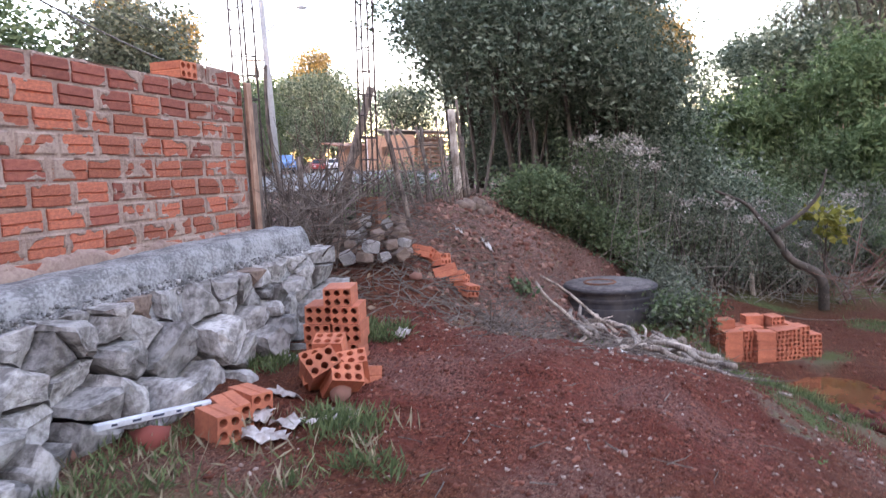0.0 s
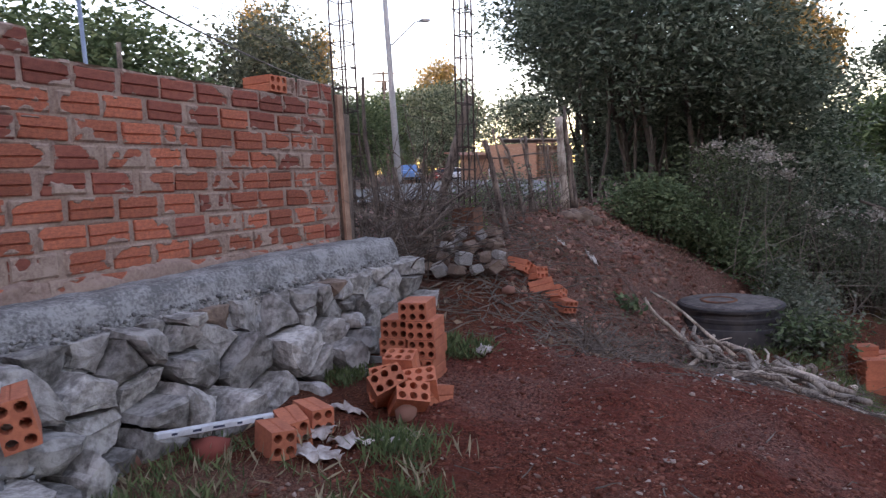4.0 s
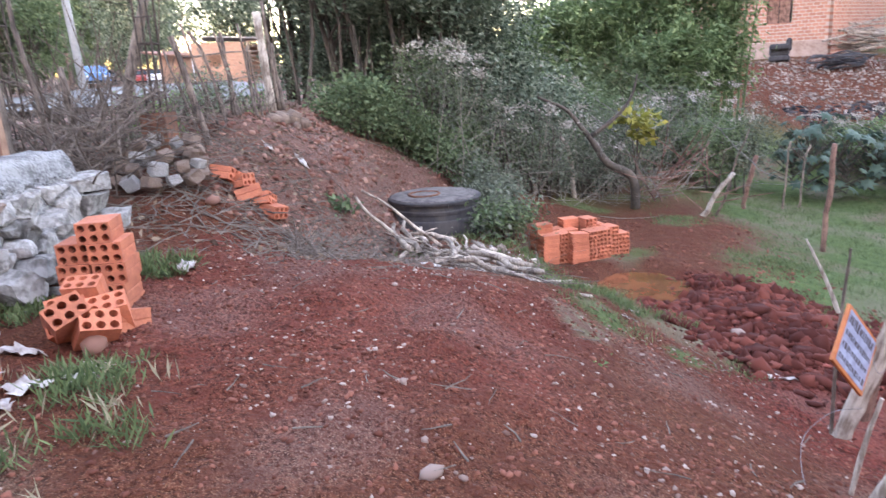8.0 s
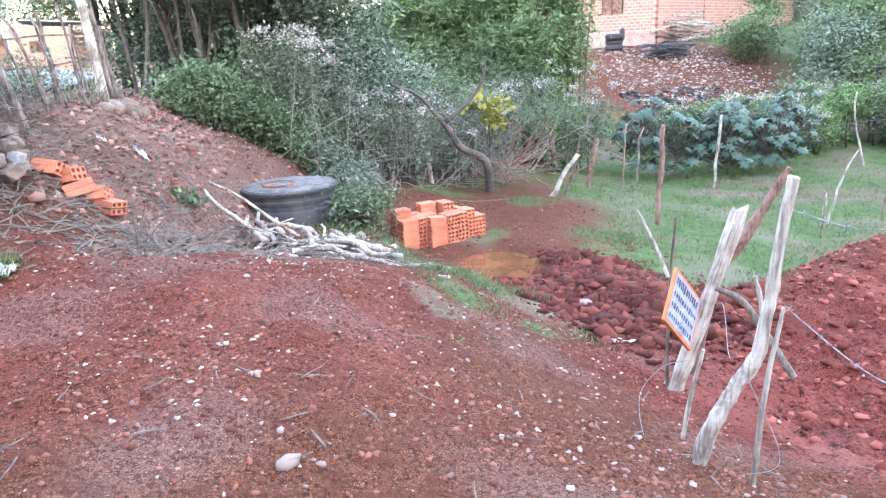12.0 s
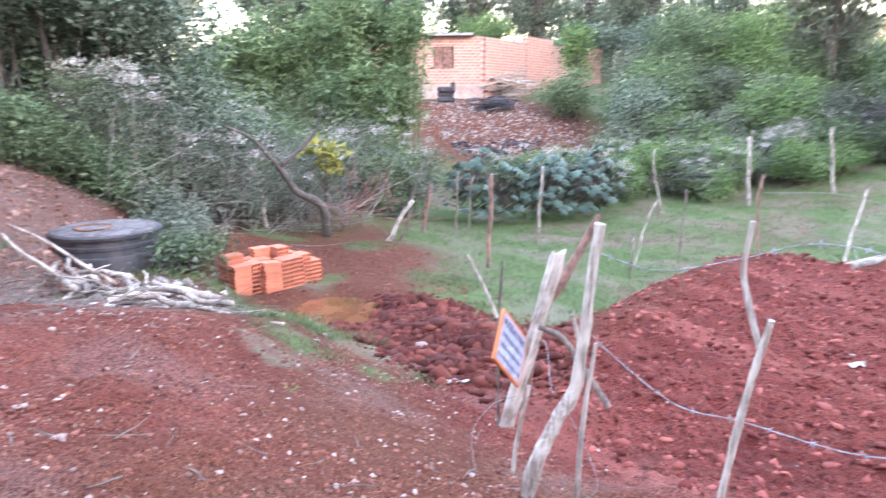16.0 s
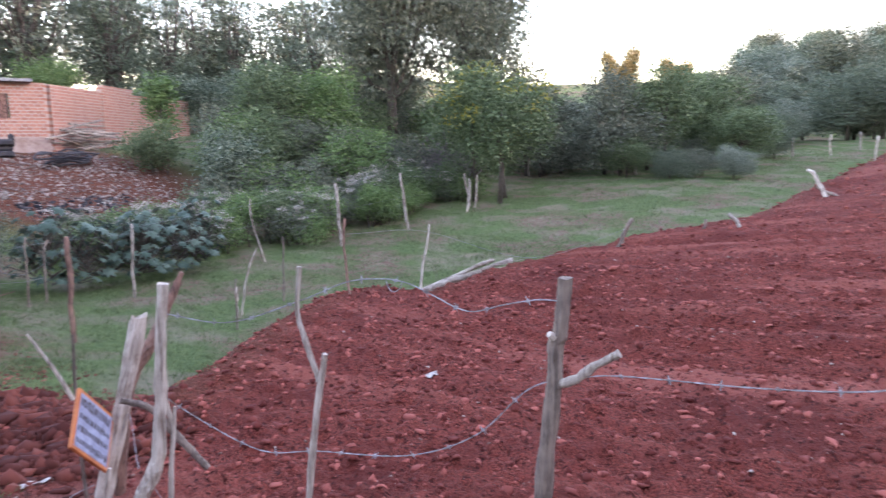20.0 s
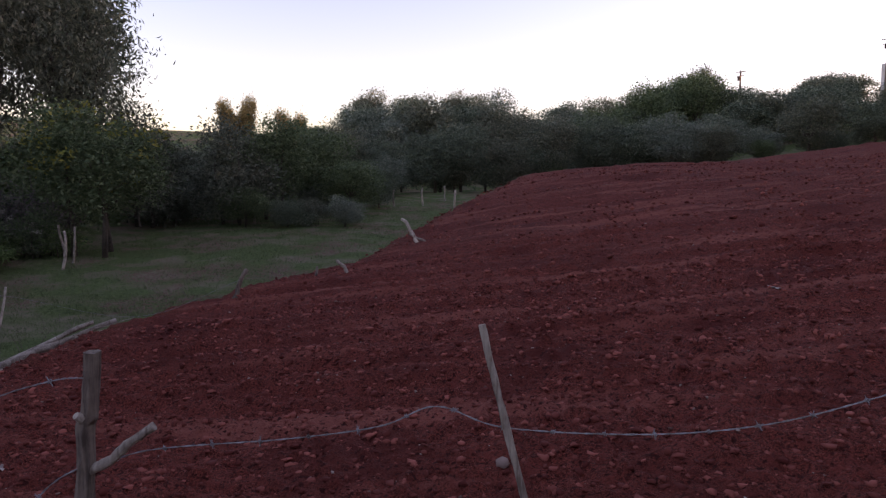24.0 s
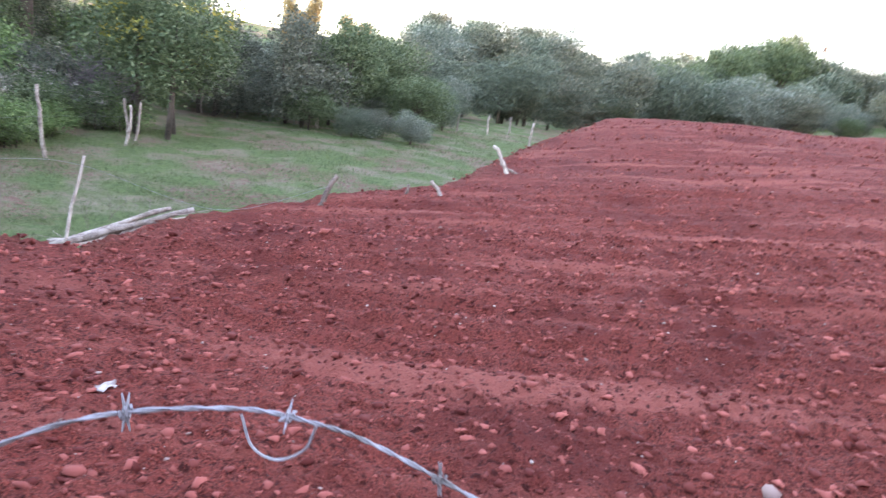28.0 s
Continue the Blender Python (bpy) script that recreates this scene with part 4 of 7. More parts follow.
pole("fence_pole", (4.75, 2.70, 0.8), (4.78, 2.72, 1.55), 0.026, 0.02, WOOD_DARK, "dark broken stub in the brush", BANK, 0.04)
pole("fence_pole", (5.51, 2.06, 0.83), (5.44, 2.23, 1.75), 0.030, 0.024, WOOD_DARK, "leaning pole with a forked head by the cobbles", BANK, 0.03)
for x, y, tx, ty, tz, r in ((6.62, 2.24, 6.58, 2.35, 1.85, 0.016), (6.87, 2.12, 6.84, 2.21, 1.93, 0.015), (6.21, 2.20, 6.13, 2.39, 1.83, 0.017), (6.09, 2.23, 6.02, 2.40, 1.89, 0.014), (6.72, 2.24, 6.69, 2.33, 1.85, 0.024), (7.05, 2.20, 7.05, 2.21, 1.77, 0.014), (6.4, 2.25, 6.3, 2.4, 1.7, 0.012), (7.2, 2.2, 7.12, 2.25, 1.72, 0.013), (5.85, 2.3, 5.75, 2.45, 1.68, 0.012)):
    pole("fence_pole", (x, y, height(x, y) - 0.02), (tx, ty, tz), r, r * 0.7, WOOD_DARK, "crooked thin fence pole leaning over the bank", BANK, 0.04)
for z0, z1 in ((1.62, 1.70), (1.40, 1.46)):
    pole("fence_rail", (5.95, 2.38, z0), (7.45, 2.22, z1), 0.009, 0.006, WOOD_DARK, "thin stick rail tied across the fence poles", BANK, 0.03, 0.0, "rail")
for k, (x, y, s) in enumerate(((7.3, 2.05, 0.15), (7.12, 1.98, 0.12), (7.46, 1.97, 0.16), (6.95, 2.0, 0.09), (7.55, 1.87, 0.12), (7.25, 1.86, 0.08))):
    ob = rock_field("boulder", [(x, y, surface(x, y) + s * 0.15)], [s], STONE_TAN, 0.75, 0.3)
    tagged(ob, "tan boulder at the foot of the pale post", "stone", "boulders by the post")

# dead brush and twigs
TWIG = material("dead_twigs", (0.19, 0.145, 0.115), 0.95, 30, 0.3, 0.0, (0.075, 0.055, 0.042), 6)


def twigs(name, n, place, length, r, label, seed, mat=TWIG, upright=0.3, kind="stuff", bend=0.25):
    q = random.Random(seed)
    bm = bmesh.new()
    for _ in range(n):
        x, y, z = place(q)
        L = q.uniform(*length)
        a = q.uniform(0, 2 * math.pi)
        e = q.uniform(-0.15, 1.0) * upright * math.pi / 2 + q.uniform(-0.1, 0.15)
        d = Vector((math.cos(a) * math.cos(e), math.sin(a) * math.cos(e), math.sin(e)))
        pts = [Vector((x, y, z))]
        for k in range(3):
            d = (d + Vector((q.uniform(-1, 1), q.uniform(-1, 1), q.uniform(-1, 0.8))) * bend).normalized()
            pts.append(pts[-1] + d * L / 3)
        for p in pts[1:]:
            p.z = max(p.z, height(p.x, p.y) + 0.01)
        w = q.uniform(*r)
        tube(bm, pts, [w, w * 0.85, w * 0.65, w * 0.35], 4, False)
    return tagged(mesh_object(name, bm, mat), label, "twigs", kind=kind)


def on_land(x0, x1, y0, y1, up=0.02):
    def f(q):
        x, y = q.uniform(x0, x1), q.uniform(y0, y1)
        return x, y, height(x, y) + q.uniform(0, up)
    return f


twigs("dead_brush", 340, on_land(4.1, 5.2, 2.15, 3.3, 0.5), (0.3, 0.8), (0.003, 0.008), "tangle of dead grey brush beside the wall end", 41, upright=0.5)
twigs("dead_brush", 170, on_land(5.0, 7.3, 2.1, 3.0, 0.12), (0.25, 0.6), (0.0025, 0.006), "dry upright stalks along the stick fence", 42, upright=0.95, bend=0.15)
twigs("straw_litter", 800, on_land(3.6, 6.0, 0.7, 2.2), (0.1, 0.45), (0.0015, 0.007), "dry stalks and straw on the dug bank", 43, upright=0.05)
twigs("straw_litter", 160, on_land(5.2, 7.6, 0.3, 1.8), (0.1, 0.35), (0.002, 0.006), "dry twigs on the embankment path", 44, upright=0.05)
twigs("straw_litter", 130, on_land(0.9, 5.2, -1.6, 1.3), (0.05, 0.16), (0.0015, 0.004), "bits of straw on the trodden red heap", 45, upright=0.02)
twigs("dead_brush", 26, on_land(4.40, 4.55, 0.95, 1.15), (0.2, 0.42), (0.003, 0.008), "small dead weed stalk on the bank", 46, upright=0.8)

twigs("dead_brush", 150, on_land(4.3, 5.6, 2.35, 3.2, 0.2), (0.5, 1.2), (0.003, 0.008), "upright dead canes beside the wall end", 47, upright=0.95, bend=0.12)
twigs("straw_litter", 220, on_land(3.7, 5.2, 0.3, 1.3, 0.02), (0.1, 0.4), (0.002, 0.006), "dry stalks strewn behind the heap", 48, upright=0.05)

# ---- cut branches and rubbish below the path ----
BLEACH = timber("bleached_branch_wood", (0.46, 0.37, 0.29), (0.12, 0.085, 0.065), 0.35)
deb = random.Random(51)
for k in range(44):
    f = deb.random()
    x, y = 5.3 + 1.2 * f + deb.uniform(-0.25, 0.25), -0.15 + 0.75 * f + deb.uniform(-0.3, 0.3)
    a = math.radians(deb.gauss(36, 30))
    L = deb.uniform(0.35, 0.85)
    p = Vector((x - math.cos(a) * L / 2, y - math.sin(a) * L / 2, 0))
    q = Vector((x + math.cos(a) * L / 2, y + math.sin(a) * L / 2, 0))
    lift = deb.uniform(0.02, 0.13)
    p.z, q.z = surface(p.x, p.y) + 0.02 + lift * deb.random(), surface(q.x, q.y) + 0.02 + lift
    r = deb.uniform(0.009, 0.032)
    tagged(mesh_object("cut_branch", stick(p, q, r, r * 0.6, 0.05, 6, 7, deb), BLEACH, True), "bleached cut branch in a rubbish heap", "branch", "cut branches")
for a, b, r in (((4.85, -0.32), (5.75, -0.95), 0.02), ((5.1, -0.2), (4.5, -0.75), 0.017), ((6.0, -0.25), (6.6, -0.52), 0.045), ((5.05, 0.3), (5.0, -0.1), 0.03)):
    p, q = Vector((*a, surface(*a) + 0.03)), Vector((*b, surface(*b) + 0.03))
    tagged(mesh_object("cut_branch", stick(p, q, r, r * 0.7, 0.06, 7, 8, deb), BLEACH, True), "long pale branch lying on the soil", "branch", "cut branches")
twigs("twig_litter", 190, on_land(4.7, 6.6, -0.6, 0.8, 0.06), (0.15, 0.5), (0.002, 0.006), "thin twigs strewn through the rubbish heap", 52, upright=0.1)
TRASH = island_material("mixed_rubbish", (0.22, 0.20, 0.18), (0.66, 0.63, 0.60), 0.6)
tagged(rock_field("rubbish_bits", *spread(300, deb, 4.6, 6.9, -0.5, 1.0, (0.005, 0.03), lambda x, y: sm(1.0, 0.2, abs(y - 0.15 + 0.5 * (x - 5.6)))), TRASH, 0.6, 0.35), "pale bits of rubbish and rubble below the path", "litter", kind="stuff")
for x, y, s in ((6.35, -0.1, 0.055), (6.5, -0.2, 0.05), (6.28, 0.05, 0.06)):
    tagged(rock_field("wood_stump", [(x, y, surface(x, y) + s * 0.5)], [s], BLEACH, 1.3, 0.25), "broken pale stump in the rubbish", "stump", "stumps in the rubbish")

# ---- dark round cistern ----
TANK = material("black_weathered_plastic", (0.060, 0.050, 0.045), 0.75, 9, 0.4, 0.001, (0.026, 0.024, 0.026), 3)
LID = material("dusty_tank_lid", (0.16, 0.135, 0.12), 0.9, 16, 0.4, 0.002, (0.075, 0.06, 0.055), 4)


def lathe(prof, sides=48):
    bm = bmesh.new()
    rings = [[bm.verts.new((r * math.cos(2 * math.pi * k / sides), r * math.sin(2 * math.pi * k / sides), z)) for k in range(sides)] for r, z in prof]
    for a, b in zip(rings, rings[1:]):
        for k in range(sides):
            bm.faces.new((a[k], a[(k + 1) % sides], b[(k + 1) % sides], b[k]))
    bm.faces.new(rings[-1])
    bm.faces.new(rings[0][::-1])
    return bm


tank = thing("water_tank", (7.62, 0.51, -0.43), "squat black ribbed water tank with a dusty lid", "tank")
part("body", lathe([(0.56, -0.1), (0.55, 0.05), (0.52, 0.28), (0.515, 0.30), (0.50, 0.31), (0.495, 0.36), (0.50, 0.37), (0.50, 0.40), (0.488, 0.41), (0.485, 0.47)]), TANK, tank)
part("rim", lathe([(0.485, 0.465), (0.512, 0.468), (0.514, 0.495), (0.50, 0.505)]), TANK, tank)
part("lid", lathe([(0.49, 0.49), (0.485, 0.512), (0.40, 0.528), (0.2, 0.538), (0.03, 0.54)]), LID, tank, "dusty brown lid")
bm = bmesh.new()
tube(bm, [(0.17 * math.cos(a) - 0.12, 0.17 * math.sin(a) + 0.1, 0.541) for a in (k * 0.5236 for k in range(13))], 0.012, 6)
part("hatch", bm, RUST, tank, "rusty ring on the lid")

# ---- stacks of new bricks ----
pal = random.Random(61)
PX, PY, PT = 7.62, -1.15, -66.0


def stacked(u, v, rows, deg, rx=0.0):
    m = pose(PX, PY, -0.745, 0, 0, PT) @ pose(u, v, 0, 0, 0, deg)
    for k in range(rows):
        hollow_brick(m @ pose(pal.uniform(-0.006, 0.006), pal.uniform(-0.008, 0.008), 0.047 + k * 0.0915, rx, 0, pal.uniform(-3, 3)), "new orange hollow brick in a stack by the puddle", "new brick stacks")


# front row, then the row behind it: along, back, courses, turn (0: holes to the front, 90: grooved sides)
for u, v, rows, deg in (
    (-0.475, 0.0, 4, 88), (-0.305, 0.03, 4, 2), (-0.165, -0.10, 3, 86), (-0.165, 0.12, 4, 91),
    (0.005, -0.06, 4, 1), (0.150, -0.05, 4, -2), (0.300, 0.03, 4, 2), (0.445, 0.02, 3, -3),
    (-0.475, 0.16, 5, 92), (-0.275, 0.24, 4, 89), (-0.075, 0.25, 5, 88), (0.10, 0.16, 5, 1), (0.245, 0.23, 4, 0),
):
    stacked(u, v, rows, deg)
hollow_brick(pose(PX, PY, -0.745, 0, 0, PT) @ pose(-0.165, -0.10, 0.047 + 3 * 0.0915, 4, 0, 80), "new orange hollow brick lying askew on a stack", "new brick stacks")

# ---- puddle ----
WATER = material("muddy_water", (0.20, 0.069, 0.032), 0.06, 3, 0.2)
bm = bmesh.new()
ring = []
for k in range(48):
    a = 2 * math.pi * k / 48
    x, y = 6.72 + 0.85 * math.cos(a), -1.58 + 0.62 * math.sin(a)
    ring.append(bm.verts.new((x, y, -0.765)))
bm.faces.new(ring)
tagged(mesh_object("puddle", bm, WATER), "shallow muddy orange puddle on red soil", "puddle", kind="structure")

# ---- near wire fence with its posts and hand-painted sign ----
NEAR = "posts of the near wire fence"


def gz(x, y):
    return height(x, y)


def smooth_path(pts, n=10):
    out = []
    p = [Vector(q) for q in pts]
    p = [2 * p[0] - p[1], *p, 2 * p[-1] - p[-2]]
    for i in range(1, len(p) - 2):
        for k in range(n):
            t = k / n
            a, b, c, d = p[i - 1], p[i], p[i + 1], p[i + 2]
            out.append(0.5 * (2 * b + (c - a) * t + (2 * a - 5 * b + 4 * c - d) * t * t + (3 * b - a - 3 * c + d) * t ** 3))
    return [*out, p[-2]]


def gnarled(pts, rad, sides=12):
    """A rough stick with ridges, knots and splits along it."""
    line = smooth_path(pts, 7)
    rads = np.interp(np.linspace(0, len(rad) - 1, len(line)), range(len(rad)), rad).tolist()
    rads = [r * (1 + 0.16 * noise.noise((i * 0.31, len(pts), r * 90))) for i, r in enumerate(rads)]
    bm = tube(bmesh.new(), line, rads, sides)
    bm.normal_update()
    for v in bm.verts:
        p = v.co
        v.co = p + v.normal * rad[0] * (0.26 * noise.noise((p.x * 70, p.y * 70, p.z * 9)) + 0.06 * noise.noise((p.x * 120, p.y * 120, p.z * 40)))
    return bm


def jointed(name, pts, rad, mat, label, group, cat="post"):
    return tagged(mesh_object(name, gnarled(pts, rad), mat), label, cat, group)


kp = thing("fence_post", (0.875, -1.70, gz(0.875, -1.70) - 0.1), "weathered knotty post with a side branch and wire", "post", NEAR)
h = 1.046 - kp.location.z
part("trunk", gnarled([(0.012, 0.004, 0), (0.006, 0, h * 0.4), (-0.016, 0.0, h - 0.30), (-0.022, 0.0, h - 0.17), (-0.034, 0.0, h - 0.13), (-0.041, -0.003, h)], [0.026, 0.022, 0.020, 0.020, 0.018, 0.0165]), WOOD_GREY, kp)
part("side_branch", gnarled([(-0.012, 0.0, h - 0.275), (-0.08, 0.005, h - 0.24), (-0.125, 0.015, h - 0.20), (-0.188, 0.02, h - 0.155)], [0.012, 0.011, 0.0105, 0.009]), WOOD_PALE, kp, "pale lopped branch")
part("knot", tube(bmesh.new(), [(-0.022, 0.014, h - 0.145), (-0.016, 0.026, h - 0.135)], [0.012, 0.008], 8), WOOD_PALE, kp, "pale knot")
jointed("fence_post", [(-0.24, -1.78, gz(-0.24, -1.78) - 0.1), (-0.165, -1.78, 0.5), (-0.075, -1.78, 0.87), (-0.046, -1.78, 0.98), (-0.017, -1.78, 1.106)], [0.010, 0.0095, 0.009, 0.0085, 0.0075], WOOD_PALE, "thin leaning split fence stake", NEAR)
jointed("fence_post", [(1.50, -1.43, gz(1.50, -1.43) - 0.1), (1.457, -1.43, 0.37), (1.41, -1.43, 0.65), (1.367, -1.43, 0.838)], [0.0105, 0.0095, 0.009, 0.0075], WOOD_PALE, "pale forked stick of the wire fence", NEAR)
jointed("fence_stick", [(1.392, -1.43, 0.76), (1.44, -1.43, 0.87), (1.463, -1.43, 0.939), (1.447, -1.43, 1.056)], [0.008, 0.0075, 0.007, 0.0062], WOOD_PALE, "curved upper fork of the pale stick", NEAR)
jointed("fence_post", [(2.075, -1.20, gz(2.07, -1.21) - 0.1), (2.07, -1.20, 0.02), (2.042, -1.205, 0.13), (2.032, -1.235, 0.22), (2.015, -1.275, 0.32), (1.995, -1.312, 0.40), (1.98, -1.325, 0.482), (1.97, -1.328, 0.60), (1.96, -1.333, 0.70), (1.948, -1.354, 0.968)], [0.024, 0.024, 0.026, 0.023, 0.022, 0.023, 0.019, 0.018, 0.017, 0.016], WOOD_PALE, "crooked bleached post of the wire fence", NEAR)
jointed("fence_stick", [(1.97, -1.325, gz(1.97, -1.325) - 0.08), (1.97, -1.34, 0.3), (1.965, -1.372, 0.582)], [0.009, 0.008, 0.006], WOOD_PALE, "thin forked stick beside the crooked post", NEAR)
bm = gnarled([(0, 0, -0.58), (0.006, 0.004, -0.2), (-0.004, 0, 0.2), (0, 0, 0.58)], [0.04, 0.042, 0.040, 0.036], 14)
for v in bm.verts:
    v.co.x *= 0.75
    v.co.z += 0.05 * sm(0.4, 0.58, v.co.z) * noise.noise((v.co.x * 40, v.co.y * 40, 3.0))
ob = mesh_object("sign_post", bm, WOOD_PALE)
ob.matrix_world = Matrix.Translation((3.235, -1.84, 0.0)) @ (Vector((-0.12, -0.22, 1.0)).to_track_quat("Z", "Y").to_matrix().to_4x4())
tagged(ob, "split grey plank post carrying the sign", "post", NEAR)
jointed("fence_stick", [(3.33, -1.70, 0.20), (3.36, -1.64, 0.36), (3.40, -1.56, 0.54)], [0.010, 0.008, 0.005], WOOD_PALE, "pale twig tied above the sign", NEAR)
jointed("fence_stick", [(3.33, -1.72, gz(3.33, -1.72) - 0.08), (3.33, -1.71, 0.1), (3.32, -1.72, 0.51)], [0.009, 0.008, 0.006], WOOD_GREY, "thin upright stick behind the sign", NEAR)
jointed("fence_stick", [(2.35, -1.28, gz(2.35, -1.28) - 0.08), (2.33, -1.30, 0.1), (2.31, -1.33, 0.30)], [0.008, 0.008, 0.006], WOOD_PALE, "thin straight stick in front of the sign", NEAR)
jointed("fence_stick", [(2.72, -1.60, 0.36), (2.66, -1.69, 0.31), (2.60, -1.77, 0.17), (2.53, -1.85, 0.02)], [0.012, 0.014, 0.016, 0.015], WOOD_GREY, "crossed dead branch tied in the fence", NEAR)
jointed("fence_stick", [(2.61, -1.75, 0.24), (2.62, -1.73, 0.36), (2.63, -1.71, 0.43)], [0.010, 0.009, 0.007], WOOD_PALE, "short twig of the crossed branch", NEAR)
RED_WOOD = timber("reddish_rotten_wood", (0.26, 0.14, 0.10), (0.09, 0.045, 0.032))
jointed("fence_post", [(3.58, -1.98, gz(3.58, -1.98) - 0.1), (3.52, -2.06, 0.08), (3.46, -2.16, 0.30), (3.41, -2.25, 0.50), (3.36, -2.33, 0.70)], [0.034, 0.034, 0.032, 0.025, 0.012], RED_WOOD, "splintered reddish post leaning behind the sign", NEAR)

# sign: tilted board, orange rim, pale face, unreadable brush lettering as bars
SIGN_BLUE = material("pale_blue_sign_paint", (0.30, 0.32, 0.42), 0.6, 20, 0.3, 0.0004, (0.16, 0.17, 0.23), 8)
SIGN_EDGE = material("orange_sign_rim", (0.55, 0.17, 0.045), 0.7, 20, 0.25, 0.0006, (0.38, 0.10, 0.03), 8)
INK = material("dark_sign_paint", (0.06, 0.045, 0.05), 0.7, 30, 0.2)

sign = thing("sign_board", (3.29, -1.765, 0.03), "small hand-painted board, orange rim, pale blue face with brush lettering", "sign")
ex = Vector((0.345, -0.609, -0.714)).normalized()
ez = Vector((0.157, -0.133, 0.189))
ez = (ez - ex * ez.dot(ex)).normalized()
ey = ez.cross(ex)
sign.matrix_world = Matrix(((ex.x, ey.x, ez.x, 3.115), (ex.y, ey.y, ez.y, -1.670), (ex.z, ey.z, ez.z, 0.107), (0, 0, 0, 1)))
bm = bmesh.new()
box(bm, (0.321, 0.016, 0.279), Matrix(), 0.003)
part("panel", bm, SIGN_EDGE, sign, "orange-edged wooden panel")
for s in (-1, 1):
    bm = bmesh.new()
    box(bm, (0.286, 0.002, 0.244), Matrix.Translation((0, s * 0.008, 0)))
    part("face", bm, SIGN_BLUE, sign, "pale blue painted face")
    sg = random.Random(7)
    for row, hh in ((0.085, 0.05), (0.02, 0.03), (-0.035, 0.03), (-0.09, 0.03)):
        x = -0.130
        while x < 0.120:
            w = sg.uniform(0.008, 0.02)
            bm = bmesh.new()
            box(bm, (w, 0.0012, hh * sg.uniform(0.6, 1)), pose(x + w / 2, s * 0.0098, row, 0, sg.uniform(-12, 12), 0))
            part("lettering", bm, INK, sign)
            x += w + sg.uniform(0.008, 0.014)

WIRE = material("galvanised_wire", (0.30, 0.29, 0.30), 0.55, 60, 0.3, 0.0003, (0.14, 0.12, 0.11), 20, metal=0.3)


def barbed_wire(pts, label, group="barbed wires", r=0.0011, barbs=True, gap=0.11):
    top = thing("barbed_wire", pts[0], label, "wire", group)
    o = Vector(pts[0])
    line = [p - o for p in smooth_path(pts, 14)]
    fine, acc = [line[0]], 0.0
    for a, b in zip(line, line[1:]):
        n = max(1, int((b - a).length / 0.008))
        fine += [a.lerp(b, k / n) for k in range(1, n + 1)]
    q = random.Random(len(pts))
    for phase in (0, math.pi):
        if not barbs and phase:
            break
        tw = []
        for k, p in enumerate(fine):
            d = (fine[min(k + 1, len(fine) - 1)] - fine[max(k - 1, 0)]).normalized()
            s = d.orthogonal().normalized()
            u = d.cross(s)
            a = k * 0.008 * 110 + phase
            tw.append(p + (s * math.cos(a) + u * math.sin(a)) * (r * 0.85 if barbs else 0))
        part("strand", tube(bmesh.new(), tw, r, 5), WIRE, top)
    if barbs:
        run = q.uniform(0, gap)
        for a, b in zip(fine, fine[1:]):
            run += (b - a).length
            if run > gap:
                run = 0
                d = (b - a).normalized()
                bm = bmesh.new()
                for e in range(2):
                    v = (d.orthogonal() * q.uniform(-1, 1) + d.cross(d.orthogonal()) * q.uniform(-1, 1) + d * q.uniform(-0.4, 0.4)).normalized() * 0.013
                    tube(bm, [a - v, a, a + v], [0.0006, 0.0016, 0.0006], 4)
                coil = [a + d * (0.004 * (k / 12 - 0.5) * 2) + (d.orthogonal().normalized() * math.cos(k * 1.05) + d.cross(d.orthogonal().normalized()) * math.sin(k * 1.05)) * 0.0042 for k in range(13)]
                tube(bm, coil, 0.0012, 4)
                part("barb", bm, WIRE, top)
    return top


barbed_wire([(0.845, -1.685, 0.992), (0.902, -1.69, 0.986), (0.979, -1.67, 0.968), (1.06, -1.66, 0.942), (1.129, -1.68, 0.938), (1.197, -1.69, 0.954), (1.288, -1.713, 0.970), (1.337, -1.71, 0.980), (1.40, -1.699, 0.983), (1.493, -1.65, 0.972), (1.60, -1.56, 0.92), (1.782, -1.45, 0.855), (1.95, -1.35, 0.88)], "twisted grey barbed wire slung between two posts")
barbed_wire([(1.975, -1.33, 0.64), (1.926, -1.40, 0.557), (1.713, -1.48, 0.466), (1.515, -1.53, 0.495), (1.226, -1.58, 0.54), (1.042, -1.63, 0.625), (0.923, -1.67, 0.753), (0.85, -1.69, 0.795)], "slack lower barbed wire of the fence")
barbed_wire([(0.86, -1.72, 0.765), (0.755, -1.78, 0.796), (0.421, -1.78, 0.834), (0.21, -1.78, 0.87), (0.082, -1.78, 0.919), (-0.072, -1.785, 0.873), (-0.39, -1.80, 0.862), (-0.656, -1.82, 0.887), (-0.882, -1.82, 0.954), (-0.991, -1.82, 0.994), (-1.4, -1.90, 1.03), (-2.2, -2.0, 1.0)], "wavy barbed wire running along the field edge")
barbed_wire([(1.389, -1.702, 0.979), (1.38, -1.705, 0.955), (1.361, -1.705, 0.949), (1.342, -1.705, 0.961), (1.336, -1.708, 0.979)], "loose wire loop hanging from the barbed wire", barbs=False, r=0.0011)
barbed_wire([(2.03, -1.28, 0.42), (2.35, -1.45, 0.25), (2.7, -1.62, 0.30), (3.0, -1.72, 0.05), (3.25, -1.82, 0.02)], "curled rusty wire between post and sign", barbs=False, r=0.0013)
